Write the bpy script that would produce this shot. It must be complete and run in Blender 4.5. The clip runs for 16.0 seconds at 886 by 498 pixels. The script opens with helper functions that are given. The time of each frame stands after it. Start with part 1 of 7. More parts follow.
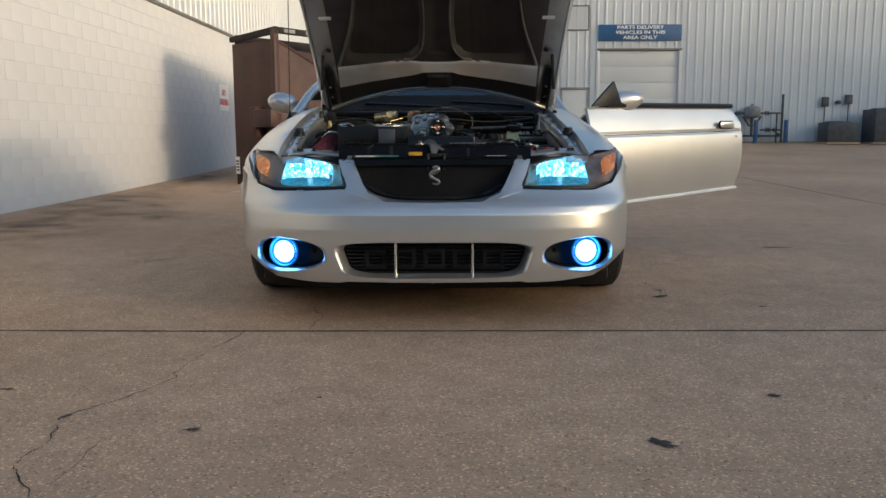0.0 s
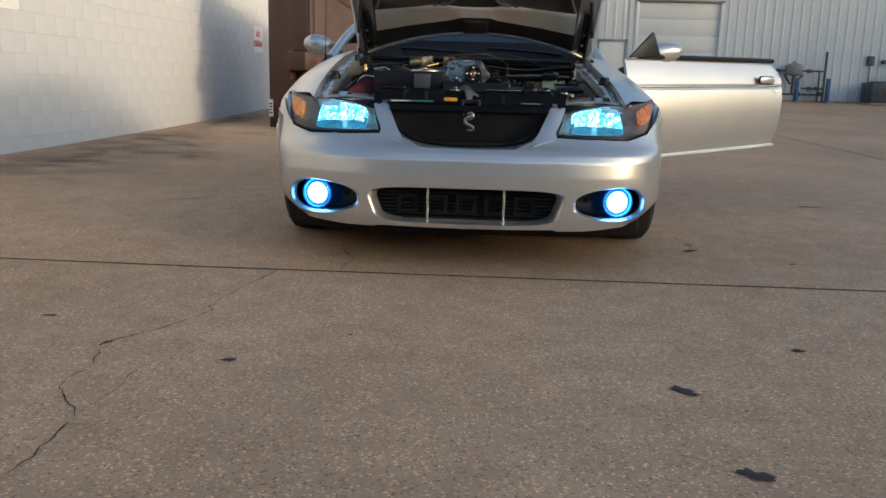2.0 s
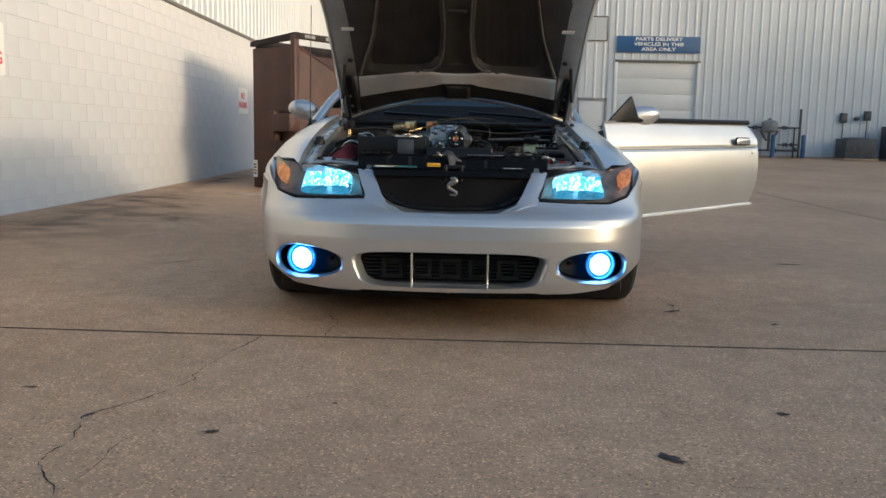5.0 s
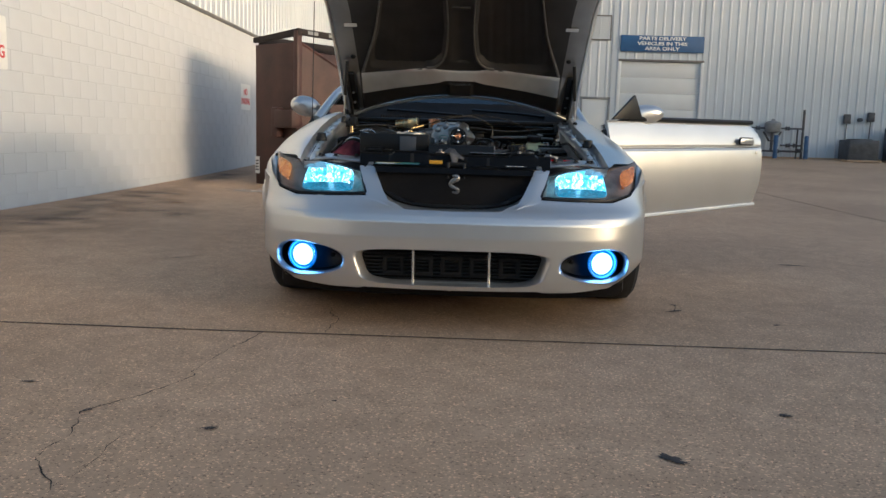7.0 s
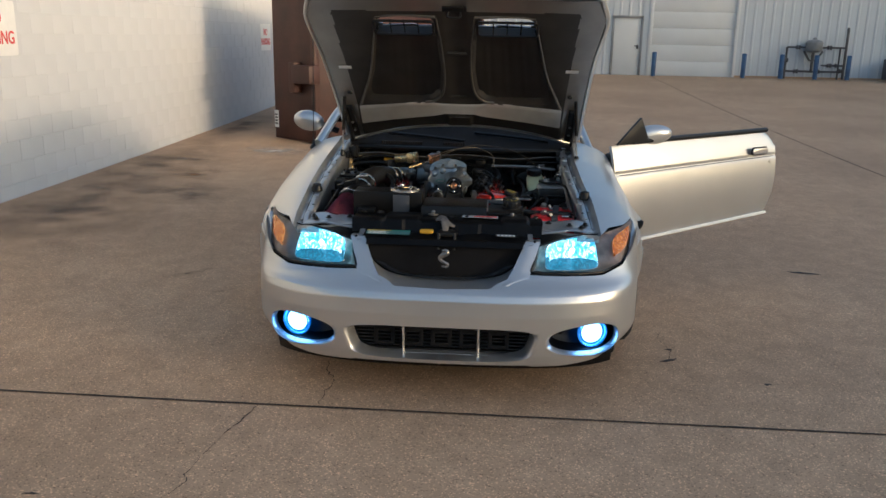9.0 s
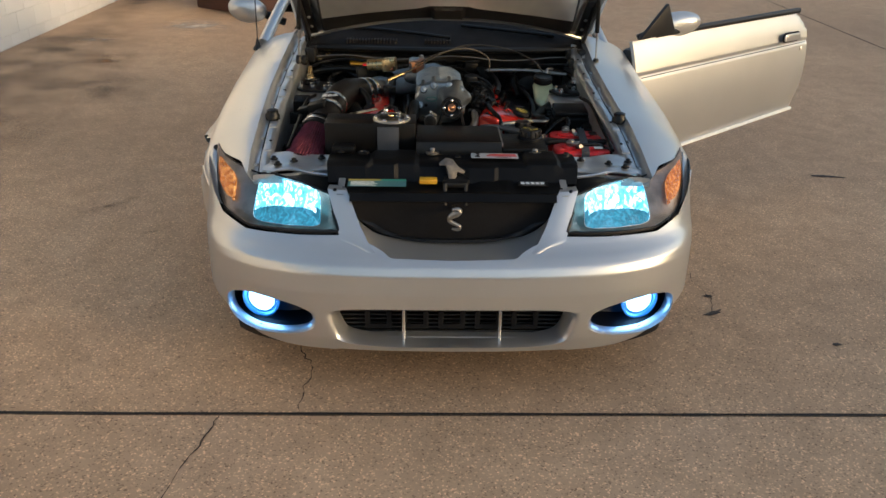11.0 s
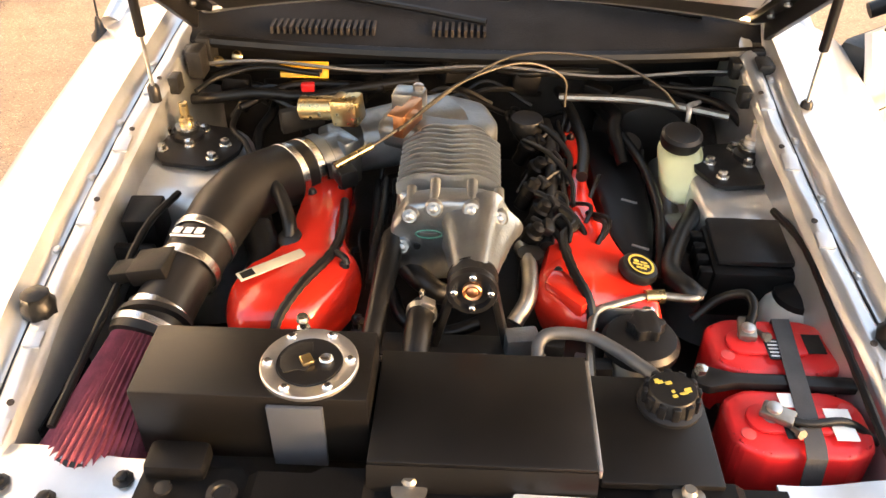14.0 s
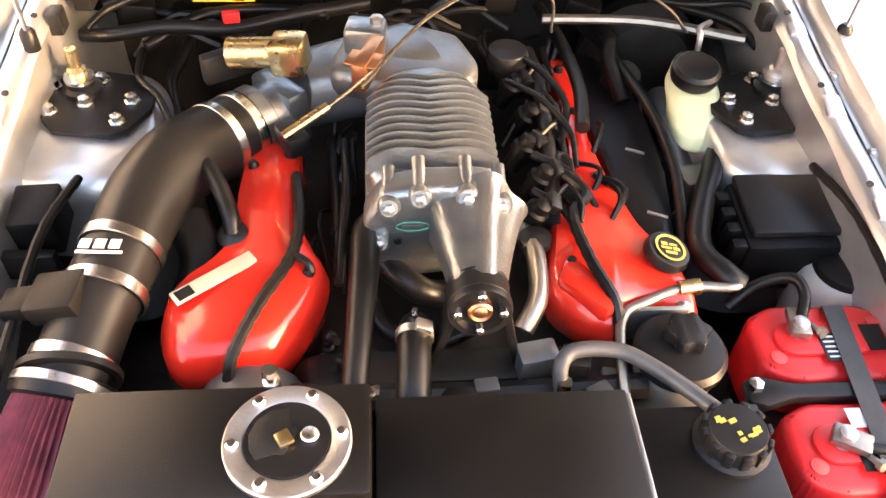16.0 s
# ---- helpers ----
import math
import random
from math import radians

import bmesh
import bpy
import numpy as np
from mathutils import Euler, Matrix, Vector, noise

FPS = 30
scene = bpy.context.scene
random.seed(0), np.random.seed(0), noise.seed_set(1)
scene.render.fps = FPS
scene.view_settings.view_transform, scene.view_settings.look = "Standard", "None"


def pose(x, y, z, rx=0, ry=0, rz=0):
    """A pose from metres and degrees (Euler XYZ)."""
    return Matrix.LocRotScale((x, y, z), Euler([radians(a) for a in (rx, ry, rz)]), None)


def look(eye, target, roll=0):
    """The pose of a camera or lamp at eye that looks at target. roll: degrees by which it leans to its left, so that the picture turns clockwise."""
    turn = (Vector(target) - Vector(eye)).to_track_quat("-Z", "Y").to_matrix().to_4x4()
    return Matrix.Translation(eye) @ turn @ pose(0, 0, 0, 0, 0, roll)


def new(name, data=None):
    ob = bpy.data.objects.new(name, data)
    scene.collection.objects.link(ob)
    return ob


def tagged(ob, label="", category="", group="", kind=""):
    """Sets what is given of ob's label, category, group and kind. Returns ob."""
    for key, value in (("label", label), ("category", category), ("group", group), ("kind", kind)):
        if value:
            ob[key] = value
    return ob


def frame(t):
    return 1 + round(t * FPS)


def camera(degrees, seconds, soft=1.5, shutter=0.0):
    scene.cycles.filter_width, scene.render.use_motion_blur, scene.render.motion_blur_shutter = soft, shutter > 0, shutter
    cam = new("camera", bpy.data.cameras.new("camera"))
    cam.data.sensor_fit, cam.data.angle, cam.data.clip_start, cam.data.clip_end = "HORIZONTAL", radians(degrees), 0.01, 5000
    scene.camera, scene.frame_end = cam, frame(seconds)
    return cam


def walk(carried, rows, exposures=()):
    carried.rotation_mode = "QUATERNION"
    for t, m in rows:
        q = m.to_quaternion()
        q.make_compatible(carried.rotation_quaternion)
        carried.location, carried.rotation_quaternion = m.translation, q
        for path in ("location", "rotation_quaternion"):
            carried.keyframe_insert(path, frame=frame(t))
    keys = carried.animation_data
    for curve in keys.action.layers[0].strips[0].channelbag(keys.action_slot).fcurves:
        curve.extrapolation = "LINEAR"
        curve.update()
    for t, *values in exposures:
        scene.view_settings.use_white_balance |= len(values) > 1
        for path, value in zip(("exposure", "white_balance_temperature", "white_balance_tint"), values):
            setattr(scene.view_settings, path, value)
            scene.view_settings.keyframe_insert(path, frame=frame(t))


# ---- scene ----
cam = camera(57.1, 16.0)
PATH = [
    (0, (0.078, -3.652, 0.869), (0.058, -1.672, 0.588), -0.2),
    (0.5, (0.067, -3.675, 0.877), (0.054, -1.696, 0.594), 1.2),
    (1, (0.071, -3.699, 0.882), (-0.026, -1.725, 0.57), 1.8),
    (1.5, (0.071, -3.705, 0.872), (-0.049, -1.74, 0.518), 1.6),
    (2, (0.065, -3.692, 0.855), (-0.021, -1.735, 0.453), 1.5),
    (2.5, (0.062, -3.689, 0.856), (-0.058, -1.739, 0.429), 1.1),
    (3, (0.06, -3.697, 0.857), (-0.039, -1.745, 0.432), 1.4),
    (3.5, (0.047, -3.694, 0.859), (-0.055, -1.741, 0.442), 1.7),
    (4, (0.057, -3.701, 0.885), (-0.011, -1.729, 0.562), 1.2),
    (4.2, (0.06, -3.706, 0.897), (0.002, -1.725, 0.63), 1.3),
    (6.5, (0.066, -3.687, 0.89), (0.02, -1.705, 0.624), 1.0),
    (7, (0.064, -3.685, 0.891), (0.009, -1.704, 0.62), 1.6),
    (7.5, (0.085, -3.648, 0.873), (-0.003, -1.672, 0.58), 1.4),
    (8, (0.133, -3.57, 0.961), (0.022, -1.595, 0.665), 2.1),
    (8.5, (0.159, -3.542, 1.34), (-0.099, -1.596, 0.954), 0.3),
    (9, (0.242, -3.548, 1.682), (0.113, -1.617, 1.174), 1.1),
    (9.5, (0.116, -3.44, 1.737), (0.095, -1.514, 1.199), 1.2),
    (9.7, (0.045, -3.379, 1.777), (0.025, -1.464, 1.197), 1.0),
    (11.8, (-0.104, -1.865, 1.78), (-0.037, -0.079, 0.883), 1.0),
    (12, (-0.052, -1.698, 1.801), (-0.051, 0.084, 0.893), -0.7),
    (12.5, (-0.021, -1.335, 1.777), (-0.066, 0.367, 0.728), -0.1),
    (13, (-0.072, -0.915, 1.806), (-0.073, 0.763, 0.719), 1.7),
    (13.5, (-0.029, -0.565, 1.789), (-0.019, 1.127, 0.723), 1.7),
    (13.7, (-0.019, -0.441, 1.77), (-0.028, 1.239, 0.686), 0.9),
    (14, (0.003, -0.294, 1.78), (-0.068, 1.304, 0.58), 0.3),
    (14.5, (-0.095, -0.015, 1.74), (-0.023, 1.471, 0.403), 1.0),
    (15, (-0.118, 0.101, 1.708), (0.025, 1.468, 0.254), 2.7),
    (15.5, (-0.121, 0.1, 1.718), (-0.019, 1.442, 0.238), 2.1),
    (16, (-0.115, 0.074, 1.74), (0.02, 1.452, 0.298), 2.7),
]
walk(cam, [(t, look(eye, target, roll)) for t, eye, target, roll in PATH],
     [(0.0, 1.1, 5200, 8), (4.2, 1.28, 5200, 8), (6.5, 1.15, 5150, 8), (9.7, 1.25, 5400, 9), (12.0, 1.74, 6350, 11), (12.5, 1.92, 6700, 14), (13.0, 2.38, 7150, 17), (13.5, 2.98, 7400, 18), (14.0, 3.65, 7500, 21), (14.5, 4.42, 7250, 24), (15.0, 4.75, 7000, 25), (15.5, 4.42, 7000, 25), (16.0, 4.25, 7000, 26)])
# ---- world and light ----
world = bpy.data.worlds.new("evening_sky")
scene.world = world
world.use_nodes = True
wn = world.node_tree.nodes
sky = wn.new("ShaderNodeTexSky")
sky.sky_type, sky.sun_disc = "NISHITA", False
SUN_AZ = radians(116)          # from +y clockwise towards +x: behind the camera, to the right
SUN_EL = radians(6)
sky.sun_elevation, sky.sun_rotation = SUN_EL, SUN_AZ
sky.air_density, sky.dust_density, sky.ozone_density = 1.0, 3.0, 1.0
world.node_tree.links.new(sky.outputs[0], wn["Background"].inputs[0])
wn["Background"].inputs[1].default_value = 0.15
sun_data = bpy.data.lights.new("sun", "SUN")
sun_data.energy, sun_data.angle, sun_data.color = 1.15, radians(8.0), (1.0, 0.70, 0.42)
sun = new("sun", sun_data)
sun_from = Vector((math.sin(SUN_AZ) * math.cos(SUN_EL), math.cos(SUN_AZ) * math.cos(SUN_EL), math.sin(SUN_EL)))
sun.matrix_world = look(sun_from * 60, (0, 0, 0))


# ---- materials ----
def mat(name, color, rough=0.5, metal=0.0, scale=8.0, vary=0.15, bump=0.0, bscale=60.0, coat=0.0, spec=0.5, emit=None, power=0.0, second=None, detail=6):
    """A surface with stains at one scale and grain at another."""
    m = bpy.data.materials.new(name)
    m.use_nodes = True
    nt, p = m.node_tree, m.node_tree.nodes["Principled BSDF"]
    co = nt.nodes.new("ShaderNodeTexCoord")
    big, fine = nt.nodes.new("ShaderNodeTexNoise"), nt.nodes.new("ShaderNodeTexNoise")
    big.inputs["Scale"].default_value, big.inputs["Detail"].default_value = scale, detail
    fine.inputs["Scale"].default_value, fine.inputs["Detail"].default_value = bscale, 3
    for n in (big, fine):
        nt.links.new(co.outputs["Object"], n.inputs["Vector"])
    ramp = nt.nodes.new("ShaderNodeValToRGB")
    lo = [max(0, c * (1 - vary)) for c in color]
    hi = second or [min(1, c * (1 + vary)) for c in color]
    ramp.color_ramp.elements[0].position, ramp.color_ramp.elements[1].position = 0.32, 0.68
    ramp.color_ramp.elements[0].color, ramp.color_ramp.elements[1].color = (*lo, 1), (*hi, 1)
    nt.links.new(big.outputs["Fac"], ramp.inputs[0])
    nt.links.new(ramp.outputs[0], p.inputs["Base Color"])
    mr = nt.nodes.new("ShaderNodeMapRange")
    mr.inputs["To Min"].default_value, mr.inputs["To Max"].default_value = max(0.02, rough * 0.85), min(1, rough * 1.15)
    nt.links.new(fine.outputs["Fac"], mr.inputs["Value"])
    nt.links.new(mr.outputs[0], p.inputs["Roughness"])
    p.inputs["Metallic"].default_value, p.inputs["Coat Weight"].default_value = metal, coat
    p.inputs["Coat Roughness"].default_value = 0.04
    p.inputs["Specular IOR Level"].default_value = spec
    if bump:
        b = nt.nodes.new("ShaderNodeBump")
        b.inputs["Strength"].default_value, b.inputs["Distance"].default_value = bump, 0.004
        nt.links.new(fine.outputs["Fac"], b.inputs["Height"])
        nt.links.new(b.outputs[0], p.inputs["Normal"])
    if emit:
        p.inputs["Emission Color"].default_value, p.inputs["Emission Strength"].default_value = (*emit, 1), power
    return m


def concrete_material(name, base, dark):
    """Worn exposed-aggregate concrete: pebbles, sand and broad stains."""
    m = bpy.data.materials.new(name)
    m.use_nodes = True
    nt, p = m.node_tree, m.node_tree.nodes["Principled BSDF"]
    co = nt.nodes.new("ShaderNodeTexCoord")
    vor = nt.nodes.new("ShaderNodeTexVoronoi")
    vor.inputs["Scale"].default_value = 165
    n1, n2, n3 = (nt.nodes.new("ShaderNodeTexNoise") for _ in range(3))
    for n, s, d in ((n1, 0.45, 5), (n2, 6.0, 6), (n3, 160, 2)):
        n.inputs["Scale"].default_value, n.inputs["Detail"].default_value = s, d
    for n in (vor, n1, n2, n3):
        nt.links.new(co.outputs["Object"], n.inputs["Vector"])
    r1 = nt.nodes.new("ShaderNodeValToRGB")
    r1.color_ramp.elements[0].position, r1.color_ramp.elements[1].position = 0.3, 0.72
    r1.color_ramp.elements[0].color, r1.color_ramp.elements[1].color = (*dark, 1), (*base, 1)
    nt.links.new(n1.outputs["Fac"], r1.inputs[0])
    r2 = nt.nodes.new("ShaderNodeValToRGB")
    r2.color_ramp.elements[0].position, r2.color_ramp.elements[1].position = 0.3, 0.7
    r2.color_ramp.elements[0].color, r2.color_ramp.elements[1].color = (0.88, 0.86, 0.83, 1), (1.07, 1.06, 1.04, 1)
    nt.links.new(n2.outputs["Fac"], r2.inputs[0])
    r3 = nt.nodes.new("ShaderNodeValToRGB")
    e = r3.color_ramp.elements
    e[0].position, e[0].color = 0.03, (0.56, 0.53, 0.51, 1)
    e[1].position, e[1].color = 0.97, (1.82, 1.75, 1.64, 1)
    mid = e.new(0.13)
    mid.color = (0.97, 0.97, 0.97, 1)
    hi = e.new(0.86)
    hi.color = (1.05, 1.03, 1.0, 1)
    sep = nt.nodes.new("ShaderNodeSeparateColor")
    nt.links.new(vor.outputs["Color"], sep.inputs[0])
    nt.links.new(sep.outputs[0], r3.inputs[0])
    last = r1.outputs[0]
    for r in (r2, r3):
        mx = nt.nodes.new("ShaderNodeMix")
        mx.data_type, mx.blend_type = "RGBA", "MULTIPLY"
        mx.inputs["Factor"].default_value = 1.0
        nt.links.new(last, mx.inputs["A"])
        nt.links.new(r.outputs[0], mx.inputs["B"])
        last = mx.outputs["Result"]
    nt.links.new(last, p.inputs["Base Color"])
    p.inputs["Roughness"].default_value = 0.78
    b = nt.nodes.new("ShaderNodeBump")
    b.inputs["Strength"].default_value, b.inputs["Distance"].default_value = 0.22, 0.002
    nt.links.new(n3.outputs["Fac"], b.inputs["Height"])
    nt.links.new(b.outputs[0], p.inputs["Normal"])
    return m


def glass_material(name, tint, rough=0.02):
    m = bpy.data.materials.new(name)
    m.use_nodes = True
    nt = m.node_tree
    nt.nodes.remove(nt.nodes["Principled BSDF"])
    tr, gl, mx, fr = (nt.nodes.new(k) for k in ("ShaderNodeBsdfTransparent", "ShaderNodeBsdfGlossy", "ShaderNodeMixShader", "ShaderNodeFresnel"))
    tr.inputs[0].default_value = (*tint, 1)
    gl.inputs["Roughness"].default_value = rough
    fr.inputs[0].default_value = 1.5
    nt.links.new(fr.outputs[0], mx.inputs[0])
    nt.links.new(tr.outputs[0], mx.inputs[1])
    nt.links.new(gl.outputs[0], mx.inputs[2])
    nt.links.new(mx.outputs[0], nt.nodes["Material Output"].inputs[0])
    return m


def lamp_material(name, power, low, mid_color, high, cells=95, base=(0.35, 0.45, 0.50), streaks=False):
    """A lit reflector: bright facets over a deep cyan bowl."""
    m = bpy.data.materials.new(name)
    m.use_nodes = True
    nt, p = m.node_tree, m.node_tree.nodes["Principled BSDF"]
    co, vor, rp = (nt.nodes.new(k) for k in ("ShaderNodeTexCoord", "ShaderNodeTexVoronoi", "ShaderNodeValToRGB"))
    vor.inputs["Scale"].default_value = cells
    nt.links.new(co.outputs["Object"], vor.inputs["Vector"])
    sep = nt.nodes.new("ShaderNodeSeparateColor")
    nt.links.new(vor.outputs["Color"], sep.inputs[0])
    if streaks:
        mp, no = nt.nodes.new("ShaderNodeMapping"), nt.nodes.new("ShaderNodeTexNoise")
        mp.inputs["Scale"].default_value = (1.5, 1.0, 0.55)
        no.inputs["Scale"].default_value, no.inputs["Detail"].default_value, no.inputs["Distortion"].default_value = 42, 4, 1.2
        nt.links.new(co.outputs["Object"], mp.inputs["Vector"])
        nt.links.new(mp.outputs[0], no.inputs["Vector"])
        mr = nt.nodes.new("ShaderNodeMapRange")
        mr.inputs["From Min"].default_value, mr.inputs["From Max"].default_value = 0.34, 0.64
        nt.links.new(no.outputs["Fac"], mr.inputs["Value"])
        nt.links.new(mr.outputs[0], rp.inputs[0])
    else:
        nt.links.new(sep.outputs[1], rp.inputs[0])
    e = rp.color_ramp.elements
    e[0].position, e[0].color = 0.1, (*low, 1)
    e[1].position, e[1].color = 0.95, (*high, 1)
    k = e.new(0.55)
    k.color = (*mid_color, 1)
    nt.links.new(rp.outputs[0], p.inputs["Emission Color"])
    p.inputs["Emission Strength"].default_value = power
    p.inputs["Base Color"].default_value = (*base, 1)
    p.inputs["Metallic"].default_value, p.inputs["Roughness"].default_value = 0.6, 0.25
    return m


def patchy_material(name, color, low, high, scale):
    """A thin layer of colour that breaks up at its edges."""
    m = mat(name, color, 0.85, 0, scale * 2, 0.25, 0.2, 60)
    nt, p = m.node_tree, m.node_tree.nodes["Principled BSDF"]
    co, n, rp, at, mul = (nt.nodes.new(k) for k in ("ShaderNodeTexCoord", "ShaderNodeTexNoise", "ShaderNodeValToRGB", "ShaderNodeVertexColor", "ShaderNodeMath"))
    at.layer_name = "thin"
    n.inputs["Scale"].default_value, n.inputs["Detail"].default_value = scale, 8
    nt.links.new(co.outputs["Object"], n.inputs["Vector"])
    rp.color_ramp.elements[0].position, rp.color_ramp.elements[1].position = low, high
    nt.links.new(n.outputs["Fac"], rp.inputs[0])
    mul.operation = "MULTIPLY"
    nt.links.new(rp.outputs[0], mul.inputs[0])
    nt.links.new(at.outputs["Color"], mul.inputs[1])
    nt.links.new(mul.outputs[0], p.inputs["Alpha"])
    return m


def silver_material():
    """Silver metallic paint under clear coat, with fine flake."""
    m = mat("silver_paint", (0.62, 0.62, 0.61), 0.30, 0.75, 3.0, 0.03, 0.0, 900, coat=0.35)
    return m


SILVER = silver_material()
SILVER_DULL = mat("silver_bay_paint", (0.55, 0.565, 0.575), 0.31, 0.76, 9, 0.14, 0.02, 120)
BLACK = mat("satin_black", (0.008, 0.008, 0.0085), 0.38, 0, 12, 0.25, 0.05, 200, spec=0.32)
BLACK_BOX = mat("powder_coated_black", (0.006, 0.0056, 0.0053), 0.33, 0, 10, 0.2, 0.12, 700, spec=0.30)
PLASTIC = mat("black_moulded_plastic", (0.0045, 0.0045, 0.0047), 0.42, 0, 14, 0.3, 0.12, 300, spec=0.15)
COWL = mat("weathered_cowl_plastic", (0.012, 0.012, 0.013), 0.78, 0, 10, 0.3, 0.2, 200, spec=0.12)
RUBBER = mat("black_rubber_hose", (0.006, 0.006, 0.006), 0.36, 0, 20, 0.4, 0.12, 150, spec=0.30)
TYRE = mat("tyre_rubber", (0.018, 0.018, 0.018), 0.8, 0, 20, 0.3, 0.3, 80)
DARK = mat("grimy_dark_metal", (0.012, 0.0115, 0.011), 0.48, 0.3, 15, 0.5, 0.25, 60)
CHROME = mat("polished_chrome", (0.72, 0.71, 0.69), 0.24, 1.0, 20, 0.10, 0.06, 300)
STEEL = mat("brushed_steel", (0.56, 0.55, 0.53), 0.42, 1.0, 30, 0.15, 0.12, 250)
ALU = mat("cast_aluminium", (0.30, 0.32, 0.33), 0.34, 0.9, 16, 0.18, 0.28, 140)
ALU_DULL = mat("sand_cast_aluminium", (0.20, 0.215, 0.225), 0.44, 0.85, 16, 0.18, 0.2, 140)
BRASS = mat("gold_plated_metal", (0.62, 0.47, 0.24), 0.28, 1.0, 20, 0.12)
COPPER = mat("copper", (0.55, 0.27, 0.14), 0.35, 1.0, 20, 0.15)
RED = mat("red_cam_cover_paint", (0.68, 0.026, 0.013), 0.2, 0, 12, 0.1, 0.03, 80, coat=0.5)
RED_PLASTIC = mat("red_battery_plastic", (0.74, 0.026, 0.026), 0.32, 0, 12, 0.12, 0.04, 80)
MAROON = mat("maroon_filter_pleats", (0.16, 0.026, 0.042), 0.75, 0, 40, 0.25, 0.3, 250)
CREAM = mat("translucent_cream_plastic", (0.58, 0.60, 0.36), 0.35, 0, 10, 0.1)
MILKY = mat("milky_plastic", (0.42, 0.42, 0.38), 0.4, 0, 10, 0.15)
YELLOW = mat("yellow_plastic", (0.66, 0.37, 0.02), 0.4, 0, 10, 0.08)
YELLOW_PRINT = mat("yellow_print", (0.44, 0.35, 0.06), 0.5, 0, 10, 0.05)
WHITE_PRINT = mat("white_print", (0.80, 0.80, 0.78), 0.45, 0, 10, 0.03)
RED_PRINT = mat("red_print", (0.62, 0.06, 0.06), 0.5, 0, 30, 0.12)
GREEN_PRINT = mat("green_print", (0.05, 0.28, 0.20), 0.5, 0, 10, 0.05)
TEAL_PRINT = mat("teal_print", (0.07, 0.17, 0.18), 0.4, 0, 10, 0.1)
LABEL_ALU = mat("aluminium_sticker", (0.68, 0.68, 0.68), 0.3, 0.3, 10, 0.05)
GREY_PANEL = mat("grey_vinyl", (0.052, 0.060, 0.074), 0.5, 0, 10, 0.1)
HOOD_UNDER = mat("hood_underside_paint", (0.30, 0.285, 0.26), 0.30, 0.65, 6, 0.12, 0.05, 90)
# lighter rib colour that carries the soft highlights on the panel bevels
HOOD_RIB_GLINT = mat("hood_rib_highlight", (0.15, 0.14, 0.125), 0.32, 0.5, 9, 0.2)
# paler than the rest of the hood: reflected light is put into the colour
HOOD_SHEEN = mat("hood_band_sheen", (0.66, 0.64, 0.60), 0.32, 0.7, 8, 0.08)
HOOD_DARK = mat("hood_insulation_panel", (0.030, 0.028, 0.025), 0.42, 0.0, 9, 0.25, 0.15, 160)
AMBER = lamp_material("amber_reflector", 0.30, (0.10, 0.022, 0.003), (0.42, 0.11, 0.012), (1.0, 0.48, 0.12), 120, (0.42, 0.15, 0.03))
LAMP = lamp_material("lit_headlamp_reflector", 1.2, (0.015, 0.15, 0.23), (0.07, 0.44, 0.60), (0.95, 1.0, 1.0), streaks=True)
LAMP_LOW = lamp_material("dim_headlamp_reflector", 0.32, (0.005, 0.06, 0.09), (0.015, 0.16, 0.22), (0.06, 0.34, 0.44), base=(0.06, 0.13, 0.16), streaks=True)
BEZEL = mat("smoky_lamp_bezel", (0.36, 0.28, 0.23), 0.3, 0.6, 18, 0.3, 0.1, 60)
PLATE = mat("cream_label_plate", (0.62, 0.54, 0.38), 0.4, 0.1, 20, 0.1)
STRAP = mat("dark_webbing", (0.045, 0.045, 0.047), 0.55, 0, 20, 0.2, 0.2, 300)
TARNISH = mat("tarnished_latch_steel", (0.13, 0.115, 0.10), 0.42, 0.9, 40, 0.35, 0.2, 200)
ZINC = mat("dull_zinc", (0.30, 0.28, 0.25), 0.38, 0.9, 30, 0.2, 0.1, 200)
CABLE = mat("bronze_cable_sleeve", (0.050, 0.044, 0.034), 0.45, 0.4, 30, 0.2)
BULB = mat("xenon_bulb", (0.9, 0.95, 1.0), 0.2, 0, 10, 0.02, emit=(0.62, 0.92, 1.0), power=2.5)
FOG = mat("lit_fog_lens", (0.8, 0.9, 1.0), 0.2, 0, 10, 0.02, emit=(0.24, 0.58, 1.0), power=3.0)
FOG_RING = mat("blue_tinted_fog_reflector", (0.16, 0.34, 0.52), 0.2, 0.6, 20, 0.1, emit=(0.02, 0.20, 0.75), power=0.30)
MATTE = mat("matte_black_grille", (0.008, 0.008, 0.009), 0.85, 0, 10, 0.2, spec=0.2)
CLEAR = glass_material("clear_lens", (0.93, 0.95, 0.96), 0.03)
WINDOW = glass_material("tinted_car_glass", (0.30, 0.34, 0.33), 0.01)
CONCRETE = concrete_material("aggregate_concrete", (0.49, 0.349, 0.229), (0.374, 0.261, 0.170))
JOINT = mat("joint_filler", (0.018, 0.014, 0.012), 0.9, 0, 15, 0.4, 0.3, 60)
STAIN = mat("tar_patch", (0.040, 0.030, 0.026), 0.75, 0, 30, 0.35, 0.3, 90)
DIRT = patchy_material("rusty_dirt_stain", (0.16, 0.075, 0.045), 0.40, 0.66, 9)
GRIME_TONE = patchy_material("dark_grime_and_under_car_tone", (0.13, 0.098, 0.074), 0.34, 0.72, 2.2)
# warm low sunlight on the ground by the wall, put into colour
SUN_TINT = patchy_material("orange_sunlight_tint", (0.34, 0.17, 0.07), 0.40, 0.75, 4)
PALE_DIRT = patchy_material("pale_scuff", (0.62, 0.55, 0.46), 0.35, 0.6, 8)
